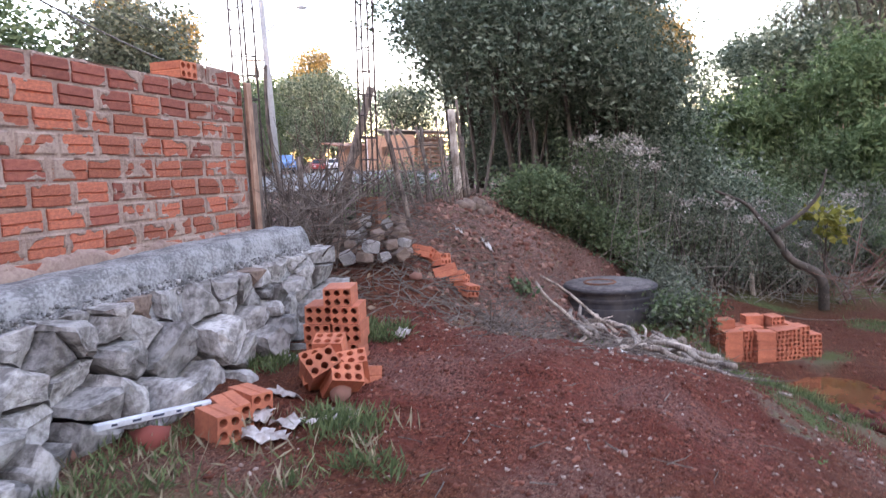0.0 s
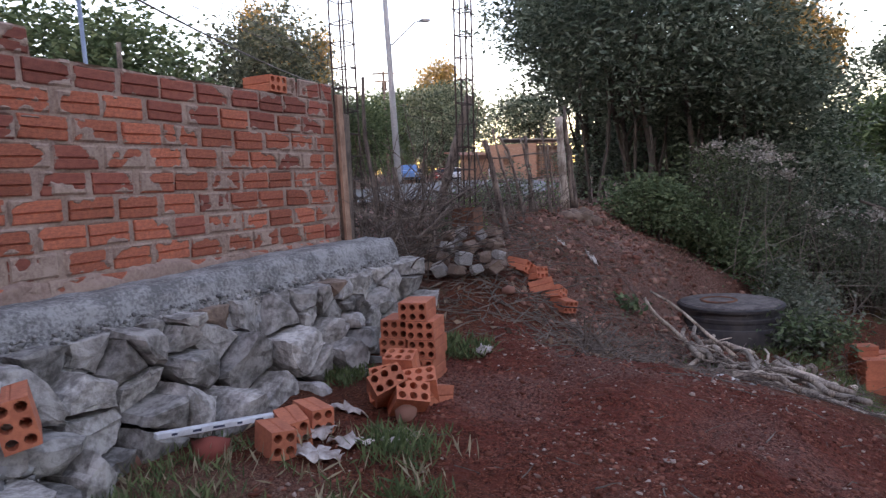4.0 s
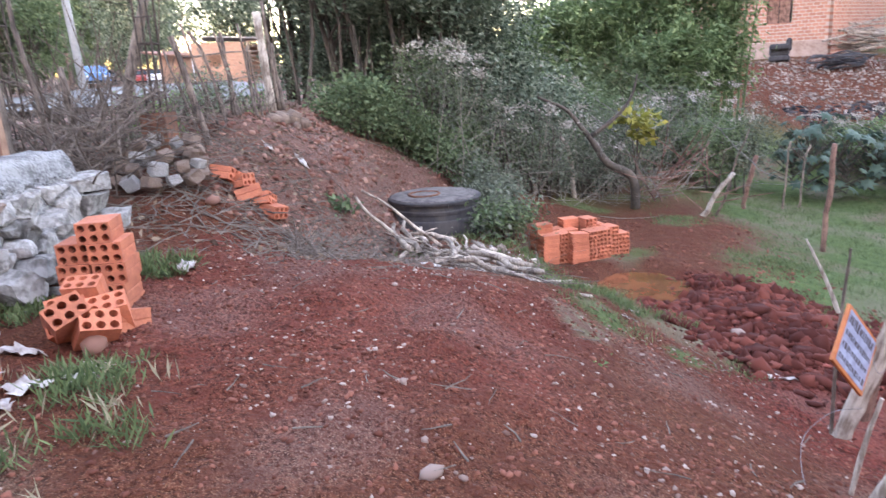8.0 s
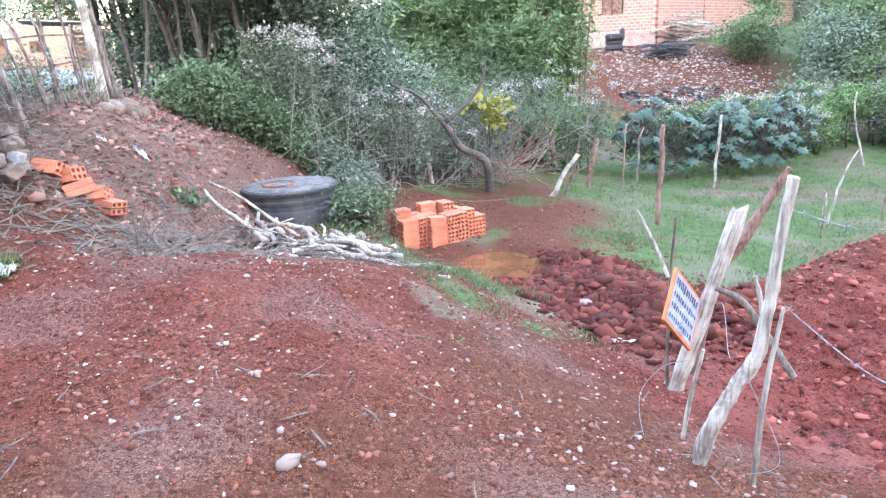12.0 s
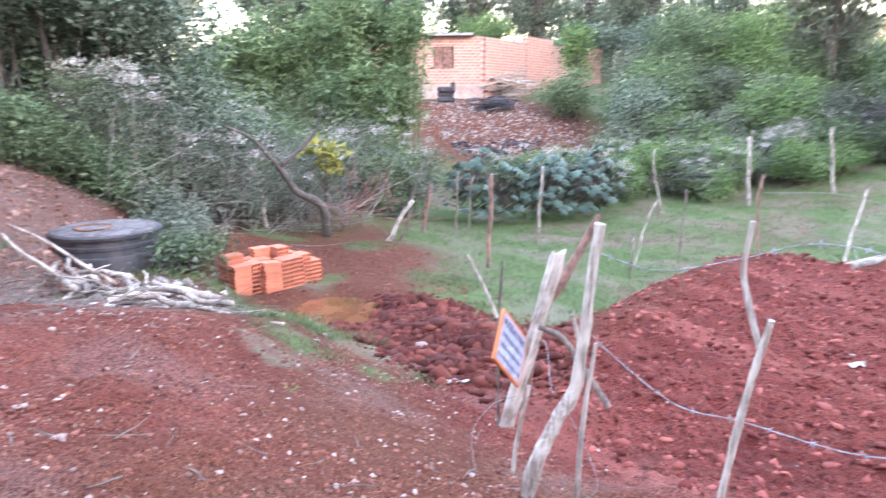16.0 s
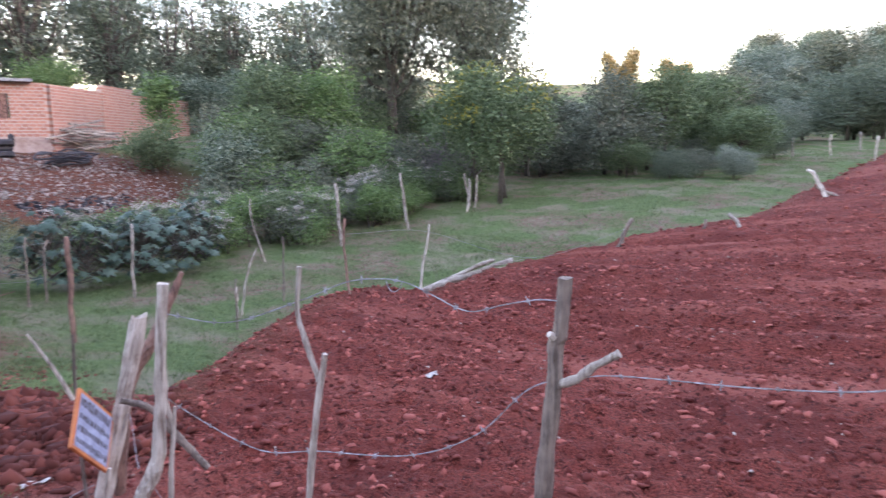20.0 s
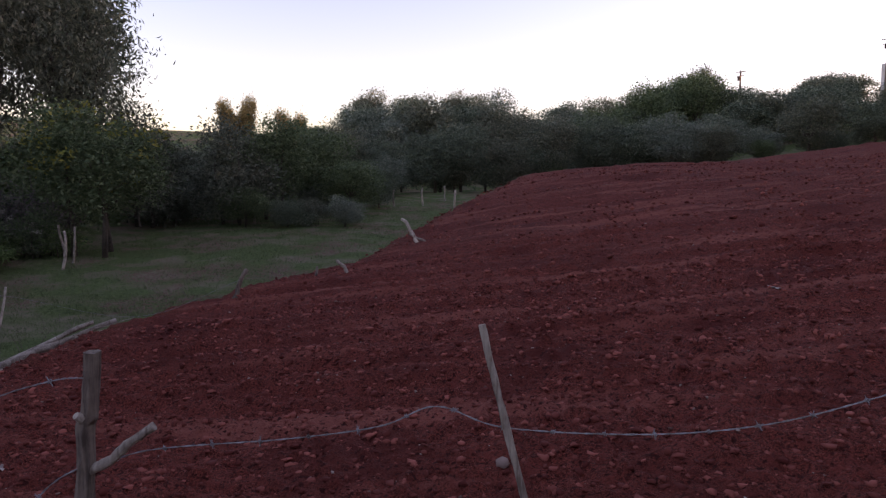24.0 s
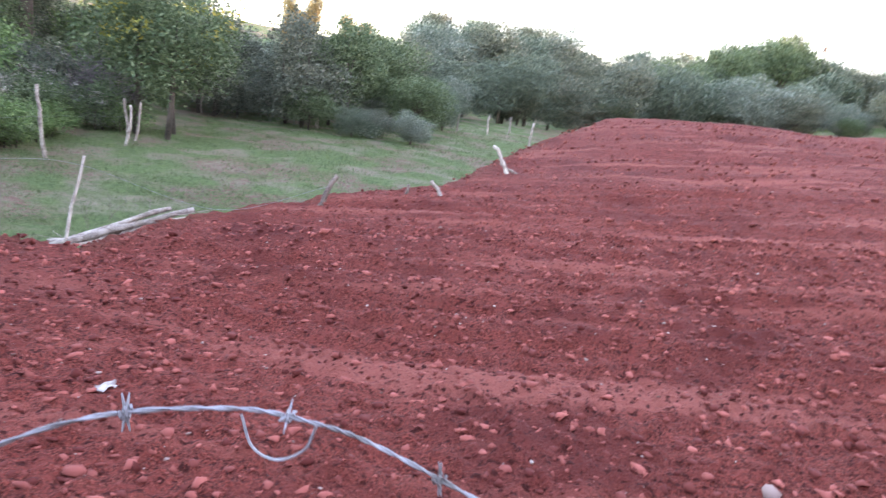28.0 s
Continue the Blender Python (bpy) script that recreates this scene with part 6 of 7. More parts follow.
# pasture trees
tree("round_tree", 12.9, -21.2, 4.9, 2.3, 19000, 0.125, LEAF_MID, "round green tree with yellowing tips by the pasture", 0.12, 0.26, 12, 3, 0.17, 2.0)
leaf_cloud("crown", crown_points(RG, [(0, 0, 3.6, 2.0, 2.0, 1.2)], 40, 16, 0.25, 0.8), 0.16, RG, LEAF_YELLOW, scene.objects["round_tree"])
for x, y, h, r in ((11.4, -28.8, 4.6, 1.9), (10.2, -31.0, 4.7, 2.0), (9.0, -34.5, 4.6, 2.1), (14.4, -27.5, 4.8, 1.9)):
    tree("pasture_tree", x, y, h, r, 12000, 0.145, LEAF_GREY if x > 11 else LEAF_MID, "grey-green tree at the pasture's edge", 0.04, 0.28, 10, 3, 0.15, 2.2)
shrub(7.7, -28.7, 1.2, 0.8, LEAF_GREY, "low grey bush alone in the pasture", 1800, 0.10)
shrub(8.1, -28.2, 0.8, 0.6, LEAF_DARK, "low dark bush alone in the pasture", 1200, 0.10)
twigs("bare_shrub", 240, lambda q: (15.9 + q.gauss(0, 0.5), -22.0 + q.gauss(0, 0.5), height(16, -22) + abs(q.gauss(0.6, 0.5))), (0.8, 1.6), (0.008, 0.018), "bare lilac-grey shrub among green ones", 81, material("lilac_bare_wood", (0.22, 0.18, 0.18), 0.9, 10, 0.2), 0.75)
twigs("bare_shrub", 80, lambda q: (11.9 + q.gauss(0, 0.9), -2.2 + q.gauss(0, 1.3), height(12, -2) + abs(q.gauss(0.6, 0.4))), (0.6, 1.4), (0.004, 0.010), "bare grey branches through the creek shrubs", 82, material("bare_grey_wood", (0.20, 0.18, 0.155), 0.9, 10, 0.2), 0.6)

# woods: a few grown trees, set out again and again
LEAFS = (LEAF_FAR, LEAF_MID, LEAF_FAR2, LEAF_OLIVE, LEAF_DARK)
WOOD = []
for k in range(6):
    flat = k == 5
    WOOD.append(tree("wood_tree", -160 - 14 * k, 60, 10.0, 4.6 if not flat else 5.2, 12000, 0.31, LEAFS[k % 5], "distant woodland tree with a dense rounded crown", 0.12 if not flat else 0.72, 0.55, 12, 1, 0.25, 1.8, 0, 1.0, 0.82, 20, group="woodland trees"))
for k in range(3):       # thin ragged pines with gaps between the boughs
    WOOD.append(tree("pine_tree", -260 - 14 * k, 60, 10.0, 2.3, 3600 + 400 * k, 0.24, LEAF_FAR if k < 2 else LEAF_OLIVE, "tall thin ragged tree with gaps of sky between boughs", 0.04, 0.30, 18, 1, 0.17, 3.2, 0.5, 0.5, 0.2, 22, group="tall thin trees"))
WOOD_GOLD = tree("wood_tree", -160, 90, 10.0, 3.2, 13000, 0.27, LEAF_GOLD, "tall tree with sunlit golden crown", 0.3, 0.5, 12, 1, 0.22, 1.8, 0, 1.1, 0.5, 20, group="woodland trees")


def grow(x, y, h, k=None, wide=1.0, z=None, src=None):
    s = src or WOOD[tq.randrange(5) if k is None else k]
    ob = copy_thing(s, pose(x, y, (height(x, y) if z is None else z) - 0.1, 0, 0, tq.uniform(0, 360)))
    f = h / 10.0
    ob.scale = (f * wide, f * wide, f)
    return ob


# the crest of the wood: rise over eye level per metre of distance, by bearing
BEAR = [-0.80, -0.60, -0.562, -0.527, -0.494, -0.394, -0.36, -0.334, -0.322, -0.298, -0.264, -0.216, -0.184, -0.162, -0.085, -0.028, 0.0, 0.038, 0.088, 0.137, 0.183, 0.204, 0.229, 0.259, 0.30, 0.39, 0.50, 0.80]
RISE = [0.205, 0.153, 0.142, 0.137, 0.152, 0.146, 0.138, 0.144, 0.160, 0.165, 0.160, 0.152, 0.120, 0.135, 0.124, 0.118, 0.144, 0.150, 0.139, 0.138, 0.140, 0.133, 0.116, 0.096, 0.082, 0.072, 0.068, 0.072]


def crest(x, y, share, k=None, wide=1.0, src=None):
    top_z = 1.4 + math.hypot(x, y) * float(np.interp(x / -y, BEAR, RISE)) * share
    h = max(1.5, top_z - height(x, y))
    return grow(x, y, h, k, wide * min(1.5, max(0.8, 6.0 / h)), src=src)


for k in range(15):          # edge of the wood beyond the field
    f = k / 14
    crest(11 - 42 * f + tq.uniform(-1, 1), -46.5 - 3.5 * math.sin(f * 3.1) + tq.uniform(-2, 2), tq.uniform(0.55, 0.85), None, 0.8)
for k in range(34):          # undergrowth at the foot of the wood
    f = k / 33
    crest(14 - 50 * f + tq.uniform(-1, 1), -48 - 4 * math.sin(f * 3.1) + tq.uniform(-4, 4), tq.uniform(0.30, 0.55), None, 0.8)
for k in range(20):          # body of the wood
    f = k / 19
    crest(15 - 56 * f + tq.uniform(-1.0, 1.0), -58 - 4 * math.sin(f * 3.1) + tq.uniform(-3, 3), tq.uniform(0.82, 0.98), None, 1.0)
for k in range(30):          # skyline of the wood
    f = k / 29
    crest(22 - 72 * f + tq.uniform(-0.6, 0.6), -68 + tq.uniform(-4, 4), tq.uniform(0.96, 1.03), None, 0.85)
for x, y, share, k, w in ((-20.0, -69, 1.06, 0, 0.55), (-46, -58, 1.0, 1, 1.0), (-54, -50, 1.0, 3, 1.0), (26, -62, 0.9, 4, 1), (31, -58, 0.9, 0, 1), (36, -50, 0.9, 1, 1), (17, -50, 0.85, 3, 1), (20.5, -45, 0.85, 0, 1), (24, -40, 0.85, 2, 1)):
    crest(x, y, share, k, w)
for x, y, share in ((22.9, -57, 1.85), (21.6, -58, 1.86), (18.2, -58, 1.50), (16.8, -57, 1.36)):
    crest(x, y, share, None, 0.48, src=WOOD_GOLD)
for k in range(46):          # tall thin trees behind the ruined house
    x, y = 31 + tq.uniform(0, 14), 4 - 0.92 * k + tq.uniform(-1.0, 1.0)
    b = y / x * 38
    top_z = (3.7 + 10.0 * sm(-5.0, -8.5, b) * tq.uniform(0.8, 1.15)) * (0.8 + 0.2 * x / 38) + tq.uniform(-0.6, 0.4)
    grow(x, y, max(2.0, top_z - height(x, y)), tq.choice((6, 7, 8, 6)) if b < -7 else 4, tq.uniform(0.85, 1.3) if b < -7 else 1.3)
for x, y, h in ((30.5, -17.5, 2.6), (31.5, -20.5, 3.2), (29.5, -23.5, 3.4), (27, -27, 3.0), (25, -30, 3.2), (32, -14.8, 2.4)):
    grow(x, y, h, 4, 1.5)
grow(40, -4.9, 7.4 - height(40, -4.9), 5, 0.55)
for x, y, h in ((29.5, -5.4, 2.4), (32, -2, 2.5), (27, 1.5, 2.3), (24, 5.5, 2.3)):
    grow(x, y, h, 4, 1.3)
for x, y, h, k, w in ((20.5, 28.5, 9.2, 1, 1.25), (30.2, 26.4, 9.6, 3, 1.0), (27.5, 29, 7.6, 2, 0.7), (33.5, 27.5, 8.0, 4, 0.6), (67, 34, 11.5, 4, 0.8), (74, 36, 12, 0, 0.9), (56.7, 20.2, 8.0, 4, 1.0), (62, 14, 9.0, 4, 1.0), (52, 8, 8.5, 1, 1.0), (44, 5, 7.5, 4, 1.0), (80, 48, 12, 1, 1.2), (96, 52, 13, 0, 1.4), (60, 45, 9, 3, 0.9), (36, 36, 8, 1, 0.9), (14, 33, 7, 0, 0.8)):
    grow(x, y, h, k, w)
for x, y, h, w in ((47.2, 40.4, 17.0, 0.5), (50.5, 38.5, 15, 0.45), (84.6, 43.6, 16.5, 0.7), (60, -0.5, 14.5, 0.7), (62, 1.5, 13, 0.7)):
    grow(x, y, h, None, w, src=WOOD_GOLD)
for k in range(30):          # low growth under the pasture trees
    grow(6 + 14 * k / 29 + tq.uniform(-1, 1), -40 + 8 * math.sin(k * 1.3) + 4, tq.uniform(1.2, 2.6), (0, 2, 1)[k % 3], 1.25)
for x, y, h, k in ((28.4, 18.9, 4.6, 1), (27.2, 20.4, 5.0, 3), (33, 24, 5.5, 2), (60, 40, 7, 1), (66, 46, 8, 2), (55, 39, 7, 3), (72, 53, 9, 4), (50, 37.5, 6, 0), (64, 43, 5, 1), (57, 42, 5, 4), (76, 50, 7, 3), (44, 34, 5, 1), (69, 40.5, 4, 4), (75, 45, 4.5, 0), (82, 48, 5, 4), (62, 37, 3.5, 1), (90, 54, 6, 4), (78, 42, 4, 3), (96, 50, 6, 2)):
    grow(x, y, h, k, 1.0)
for k in range(30):          # unseen tree rows added on the ridge to block the low sun
    grow(-44 + tq.uniform(-4, 4), -52 + 4.2 * k, tq.uniform(11, 15), None, 1.3)
    grow(-52 + tq.uniform(-4, 4), -54 + 4.2 * k, tq.uniform(12, 16), None, 1.3)
    grow(-40 + tq.uniform(-2, 2), -53 + 4.2 * k, tq.uniform(5, 7), None, 1.9)
for s in (*WOOD, WOOD_GOLD):
    sx, sy = -58 + tq.uniform(-5, 5), tq.uniform(-25, 60)
    s.matrix_world = pose(sx, sy, height(sx, sy) - 0.1, 0, 0, 0)

# grass tufts and pasture
GRASS = leaf_material("grass_blades", (0.065, 0.098, 0.038), (0.185, 0.225, 0.095), 0.7)
DRY = leaf_material("dry_grass_blades", (0.20, 0.165, 0.10), (0.42, 0.35, 0.23), 0.8)


def tufts(name, n, area, keep, size, blades, mat, label, seed, spread_=0.04):
    q = random.Random(seed)
    pts = []
    while len(pts) < n:
        x, y = q.uniform(*area[:2]), q.uniform(*area[2:])
        if q.random() < keep(x, y):
            pts.append((x, y, surface(x, y)))
    p = np.repeat(np.array(pts), blades, 0)
    p[:, :2] += RG.normal(size=(len(p), 2)) * spread_
    ob = leaf_cloud(name, p, size, RG, mat, None, 9.0, -1.6)
    return tagged(ob, label, "grass", kind="stuff")


def pasture(x, y):
    return cover(x, y)[0] if y < -1.5 else 0.0


tufts("pasture_grass", 4200, (4.5, 14, -16, -2.2), pasture, 0.07, 9, GRASS, "short green pasture grass", 91, 0.07)
tufts("pasture_grass", 3200, (0.5, 14, -40, -14), pasture, 0.11, 8, GRASS, "short green pasture grass further off", 92, 0.12)
tufts("yard_grass", 200, (0.4, 2.0, 1.05, 1.95), lambda x, y: (0.2 + 0.8 * sm(1.25, 1.75, y)) * (0.3 + sm(-0.1, 0.3, noise.noise((x * 3, y * 3, 2.0)))), 0.055, 12, GRASS, "long green grass under the rubble wall", 93, 0.035)
tufts("dry_grass", 70, (0.4, 2.3, 0.95, 1.9), lambda x, y: 0.6, 0.075, 6, DRY, "dry straw-coloured grass under the rubble wall", 94, 0.04)
for k, (x, y, n, w) in enumerate(((3.52, 1.55, 36, 0.12), (2.30, 1.25, 26, 0.13), (2.15, 1.15, 18, 0.1), (3.6, 1.75, 14, 0.08), (2.9, 1.95, 26, 0.12), (6.25, -0.0, 40, 0.2), (6.9, -0.35, 30, 0.25), (6.1, 0.55, 18, 0.2), (4.75, -1.1, 16, 0.15), (4.9, -0.75, 18, 0.2), (7.0, 0.1, 30, 0.25), (1.9, 0.95, 12, 0.1))):
    tufts("grass_tuft", n, (x - w, x + w, y - w, y + w), lambda a, b: 1.0, 0.065, 14, GRASS, "small tuft of green grass", 200 + k, 0.03)
tree("broadleaf_weed", 6.23, 1.26, 0.16, 0.20, 160, 0.06, LEAF_MID, "low broad-leaved weed on the bank", 0.1, 0.05, 5, 2, 0.008, 1.5, category="plant")
tree("broadleaf_weed", 2.95, -0.55, 0.05, 0.03, 18, 0.022, LEAF_FRESH, "tiny green weed in the red soil", 0.1, 0.03, 3, 1, 0.004, 1.5, category="plant")
for k in range(12):
    x, y = 5.2 + 0.22 * k, 2.5 + tq.uniform(-0.2, 0.35)
    shrub(x, y, tq.uniform(0.25, 0.5), tq.uniform(0.15, 0.3), LEAF_FRESH if k % 2 else LEAF_GREY, "low weeds along the stick fence", 320, 0.05, clump=0.06)
for k in range(9):
    x, y = 7.6 + tq.uniform(-0.5, 1.6), -0.15 + tq.uniform(-0.25, 0.6)
    if math.hypot(x - 7.62, y - 0.51) > 0.75:
        shrub(x, y, tq.uniform(0.35, 0.7), tq.uniform(0.25, 0.4), LEAF_MID if k % 2 else LEAF_GREY, "leafy weeds round the water tank", 700, 0.08)

# ---- ruined brick house on the slope ----
def far_brick(name, light, dark, mortar):
    m = material(name, light, 0.9, 20, 0.3, 0.004, dark, 2)
    t = m.node_tree
    n, l = t.nodes, t.links
    tex, where = n.new("ShaderNodeTexBrick"), n.new("ShaderNodeTexCoord")
    b = n["Principled BSDF"]
    tex.inputs["Scale"].default_value = 1.0
    tex.inputs["Brick Width"].default_value, tex.inputs["Row Height"].default_value = 0.21, 0.11
    tex.inputs["Mortar Size"].default_value = 0.012
    tex.inputs["Color1"].default_value, tex.inputs["Color2"].default_value, tex.inputs["Mortar"].default_value = (*light, 1), (*dark, 1), (*mortar, 1)
    turn = n.new("ShaderNodeMapping")
    turn.inputs["Rotation"].default_value = (math.pi / 2, 0, 0)
    l.new(where.outputs["Object"], turn.inputs["Vector"])
    l.new(turn.outputs[0], tex.inputs["Vector"])
    l.new(tex.outputs["Color"], b.inputs["Base Color"])
    return m


HOUSE_BRICK = far_brick("house_brickwork", (0.42, 0.20, 0.135), (0.32, 0.14, 0.095), (0.42, 0.33, 0.27))
DARK = material("dark_interior", (0.03, 0.022, 0.02), 0.9, 10, 0.2)


def wall_seg(top, name, a, b, z0, z1, mat, thick=0.16, holes=()):
    """A straight wall from a to b with rectangular openings (along, up, width, height)."""
    a, b = Vector((*a, 0)), Vector((*b, 0))
    L = (b - a).length
    cuts = sorted({0.0, L, *(h[0] for h in holes), *(h[0] + h[2] for h in holes)})
    bm = bmesh.new()
    for u, v in zip(cuts, cuts[1:]):
        spans = [(z0, z1)]
        for h in holes:
            if h[0] - 1e-6 <= u and v <= h[0] + h[2] + 1e-6:
                spans = [(z0, z0 + h[1]), (z0 + h[1] + h[3], z1)]
        for lo, hi in spans:
            box(bm, (v - u, thick, hi - lo), Matrix.Translation(((u + v) / 2, 0, (lo + hi) / 2)))
    ob = part(name, bm, mat, top)
    ob.matrix_basis = top.matrix_world.inverted() @ Matrix.Translation(a) @ Matrix.Rotation(math.atan2(b.y - a.y, b.x - a.x), 4, "Z")
    return ob


hx = thing("brick_house", (24.75, -11.45, 0.9), "small unfinished house of bare orange brick on the slope", "house")
bpy.context.view_layer.update()
wall_seg(hx, "wall", (24.75, -11.45), (26.9, -6.3), 0.2, 3.56, HOUSE_BRICK, 0.16, ((1.03, 2.17, 0.78, 0.82),))
wall_seg(hx, "wall", (24.83, -11.5), (28.9, -13.0), 0.2, 3.56, HOUSE_BRICK)
wall_seg(hx, "plinth", (24.66, -11.52), (26.85, -6.3), 0.2, 1.75, material("pale_plinth_plaster", (0.40, 0.30, 0.25), 0.95, 10, 0.3, 0.004, (0.26, 0.17, 0.13), 2), 0.1)
bm = bmesh.new()
box(bm, (5.2, 4.4, 0.10), pose(27.6, -9.5, 3.62, 0, 0, 67))
ob = part("roof", bm, CONCRETE, hx, "flat grey slab roof")
ob.matrix_parent_inverse = hx.matrix_world.inverted()
win = wall_seg(hx, "window", (25.16, -10.48), (25.46, -9.76), 2.37, 3.19, RED_WOOD, 0.05)
for k in range(3):
    bm = bmesh.new()
    box(bm, (0.03, 0.09, 0.82), Matrix.Translation((0.03 + 0.36 * k, -0.01, 2.78)))
    part("mullion", bm, DARK, win)
gw = thing("garden_wall", (25.4, -11.9, 1.2), "crumbling brick retaining wall beside the house", "wall", kind="structure")
bpy.context.view_layer.update()
wall_seg(gw, "panel", (25.0, -11.7), (27.0, -14.6), 1.0, 3.55, HOUSE_BRICK)
wall_seg(gw, "panel", (27.0, -14.6), (28.6, -16.8), 1.0, 3.82, HOUSE_BRICK)
wall_seg(gw, "panel", (28.6, -16.8), (30.2, -20.6), 1.2, 3.6, HOUSE_BRICK)
wall_seg(gw, "pillar", (26.92, -14.5), (27.08, -14.75), 1.0, 3.75, HOUSE_BRICK, 0.25)
for k in range(9):
    a = 0.28 * k
    grow_x, grow_y = 26.6 + a * 0.45, -12.9 - a * 0.9
    if k % 3 == 0:
        shrub(grow_x + 1.3, grow_y + 0.4, 1.5, 0.8, LEAF_FRESH, "green plants growing over the brick wall", 1300, 0.14, clump=0.2).location.z = 3.35
for k in range(22):
    a, b = tq.uniform(-1, 1), tq.uniform(0, 1)
    p = Vector((25.0 + tq.uniform(-0.3, 0.5), -12.75 + a * 0.75, height(25.0, -12.6) + 0.1 + b * 0.9))
    d = Vector((tq.uniform(-0.5, 0.5), tq.choice((-1, 1)), tq.uniform(-0.25, 0.35))).normalized() * tq.uniform(0.5, 1.1)
    tagged(mesh_object("lumber", stick(p - d, p + d, 0.04, 0.035, 0.02, 3, 5, tq), WOOD_PALE), "pale scrap timber heaped by the house", "timber", "scrap timber")
RUBBLE = island_material("slope_rubble", (0.14, 0.10, 0.082), (0.38, 0.31, 0.265))
tagged(rock_field("rubble_slope", *spread(7000, rr, 16.5, 25, -15, -6.5, (0.010, 0.06), lambda x, y: sm(3.6, 1.5, math.hypot((x - 20.8) * 0.75, (y + 10.6)))), RUBBLE, 0.6, 0.35), "building rubble tipped down the slope", "rubble", kind="stuff")
CHAR = island_material("burnt_rubbish", (0.02, 0.018, 0.02), (0.09, 0.08, 0.08))
tagged(rock_field("burnt_heap", *spread(700, rr, 17.3, 19.8, -11.2, -8.2, (0.03, 0.11), lambda x, y: 1.0), CHAR, 0.5, 0.4), "burnt black rubbish on the slope", "rubble", kind="stuff")
PIPE = material("black_pipe_plastic", (0.045, 0.040, 0.042), 0.7, 12, 0.3, 0.0, (0.02, 0.018, 0.02), 3)
coil = thing("tubing_coil", (22.5, -10.9, height(22.5, -10.9)), "tangled heap of black coiled tubing on the slope", "tubing")
for k in range(11):
    r, cx, cy, tilt = tq.uniform(0.3, 0.62), tq.uniform(-0.2, 0.2), tq.uniform(-0.45, 0.35), tq.uniform(-0.25, 0.25)
    line = [(cx + r * math.cos(a), cy + r * 1.1 * math.sin(a), 0.08 + 0.035 * k + tilt * r * math.cos(a + k) + 0.03 * math.sin(3 * a)) for a in (0.349 * j for j in range(19))]
    part("loop", tube(bmesh.new(), line, 0.028, 6), PIPE, coil)
seat = thing("armchair", (24.15, -9.75, height(24.15, -9.75)), "dark discarded armchair by the house wall", "armchair", turn=160)
for name, size, at in (("seat", (0.62, 0.60, 0.22), (0, 0, 0.30)), ("backrest", (0.62, 0.16, 0.42), (0, 0.27, 0.52)), ("armrest", (0.14, 0.60, 0.20), (-0.36, 0, 0.46)), ("armrest", (0.14, 0.60, 0.20), (0.36, 0, 0.46)), ("base", (0.78, 0.62, 0.20), (0, 0, 0.10))):
    bm = bmesh.new()
    box(bm, size, Matrix.Translation(at), 0.05)
    part(name, bm, PIPE, seat)

# fallen leaves on the bank and under the trees
DEAD = island_material("fallen_brown_leaves", (0.09, 0.055, 0.038), (0.27, 0.19, 0.13))
pts = []
while len(pts) < 3400:
    x, y = tq.uniform(3.9, 9.3), tq.uniform(0.5, 2.6)
    if tq.random() < 0.25 + sm(0.0, 0.4, noise.noise((x * 1.4, y * 1.4, 8.0))):
        pts.append((x, y, surface(x, y) + 0.008))
tagged(leaf_cloud("leaf_litter", pts, 0.05, RG, DEAD, None, 2.0, 0.2), "dry brown leaves and chaff on the bank", "leaves", kind="stuff")

# trodden mud, crumbs and grass patches round the brick stacks
tagged(rock_field("soil_crumbs", *spread(5000, rr, 5.2, 9.6, -3.6, -0.2, (0.004, 0.028), lambda x, y: 0.25 + sm(-0.1, 0.3, noise.noise((x * 1.3, y * 1.3, 4.0))), 3.0), CRUMB), "crumbs of brown soil and grit round the brick stacks", "soil", kind="stuff")
tufts("grass_patch", 420, (5.0, 10.2, -3.6, -0.3), lambda x, y: sm(0.08, 0.35, noise.noise((x * 1.1, y * 1.1, 21.0))) * (1 - sm(0.9, 0.6, math.hypot(x - 7.6, y + 1.2))), 0.05, 12, GRASS, "thin patches of green grass on trodden soil", 231, 0.06)
tufts("grass_patch", 160, (3.9, 5.6, -1.6, -0.5), lambda x, y: sm(0.0, 0.3, noise.noise((x * 2.1, y * 2.1, 21.0))), 0.04, 12, GRASS, "thin patches of green grass beside the heap", 232, 0.05)

# ---- the street: roadway, shed, parked cars, poles and wires ----
ASPHALT = material("worn_asphalt", (0.16, 0.155, 0.15), 0.9, 20, 0.25, 0.003, (0.10, 0.098, 0.095), 0.6)
bm = bmesh.new()
rows = []
for k in range(60):
    f = k / 59
    x = 11.0 + 85 * f
    y = 8.6 + 0.36 * (x - 11) + 3.0 * sm(40, 90, x)
    w = 4.2 + 1.5 * math.exp(-((x - 22) / 9) ** 2)
    rows.append([bm.verts.new((x + s * 0.33 * w, y - s * w * 0.9, height(x + s * 0.33 * w, y - s * w * 0.9) + 0.12 - 0.03 * s * s)) for s in (-1, -0.5, 0, 0.5, 1)])
for a, b in zip(rows, rows[1:]):
    for k in range(4):
        bm.faces.new((a[k], a[k + 1], b[k + 1], b[k]))
bmesh.ops.recalc_face_normals(bm, faces=bm.faces[:])
tagged(mesh_object("road", bm, ASPHALT, True), "worn grey asphalt street rising behind the fence", "road", kind="structure")

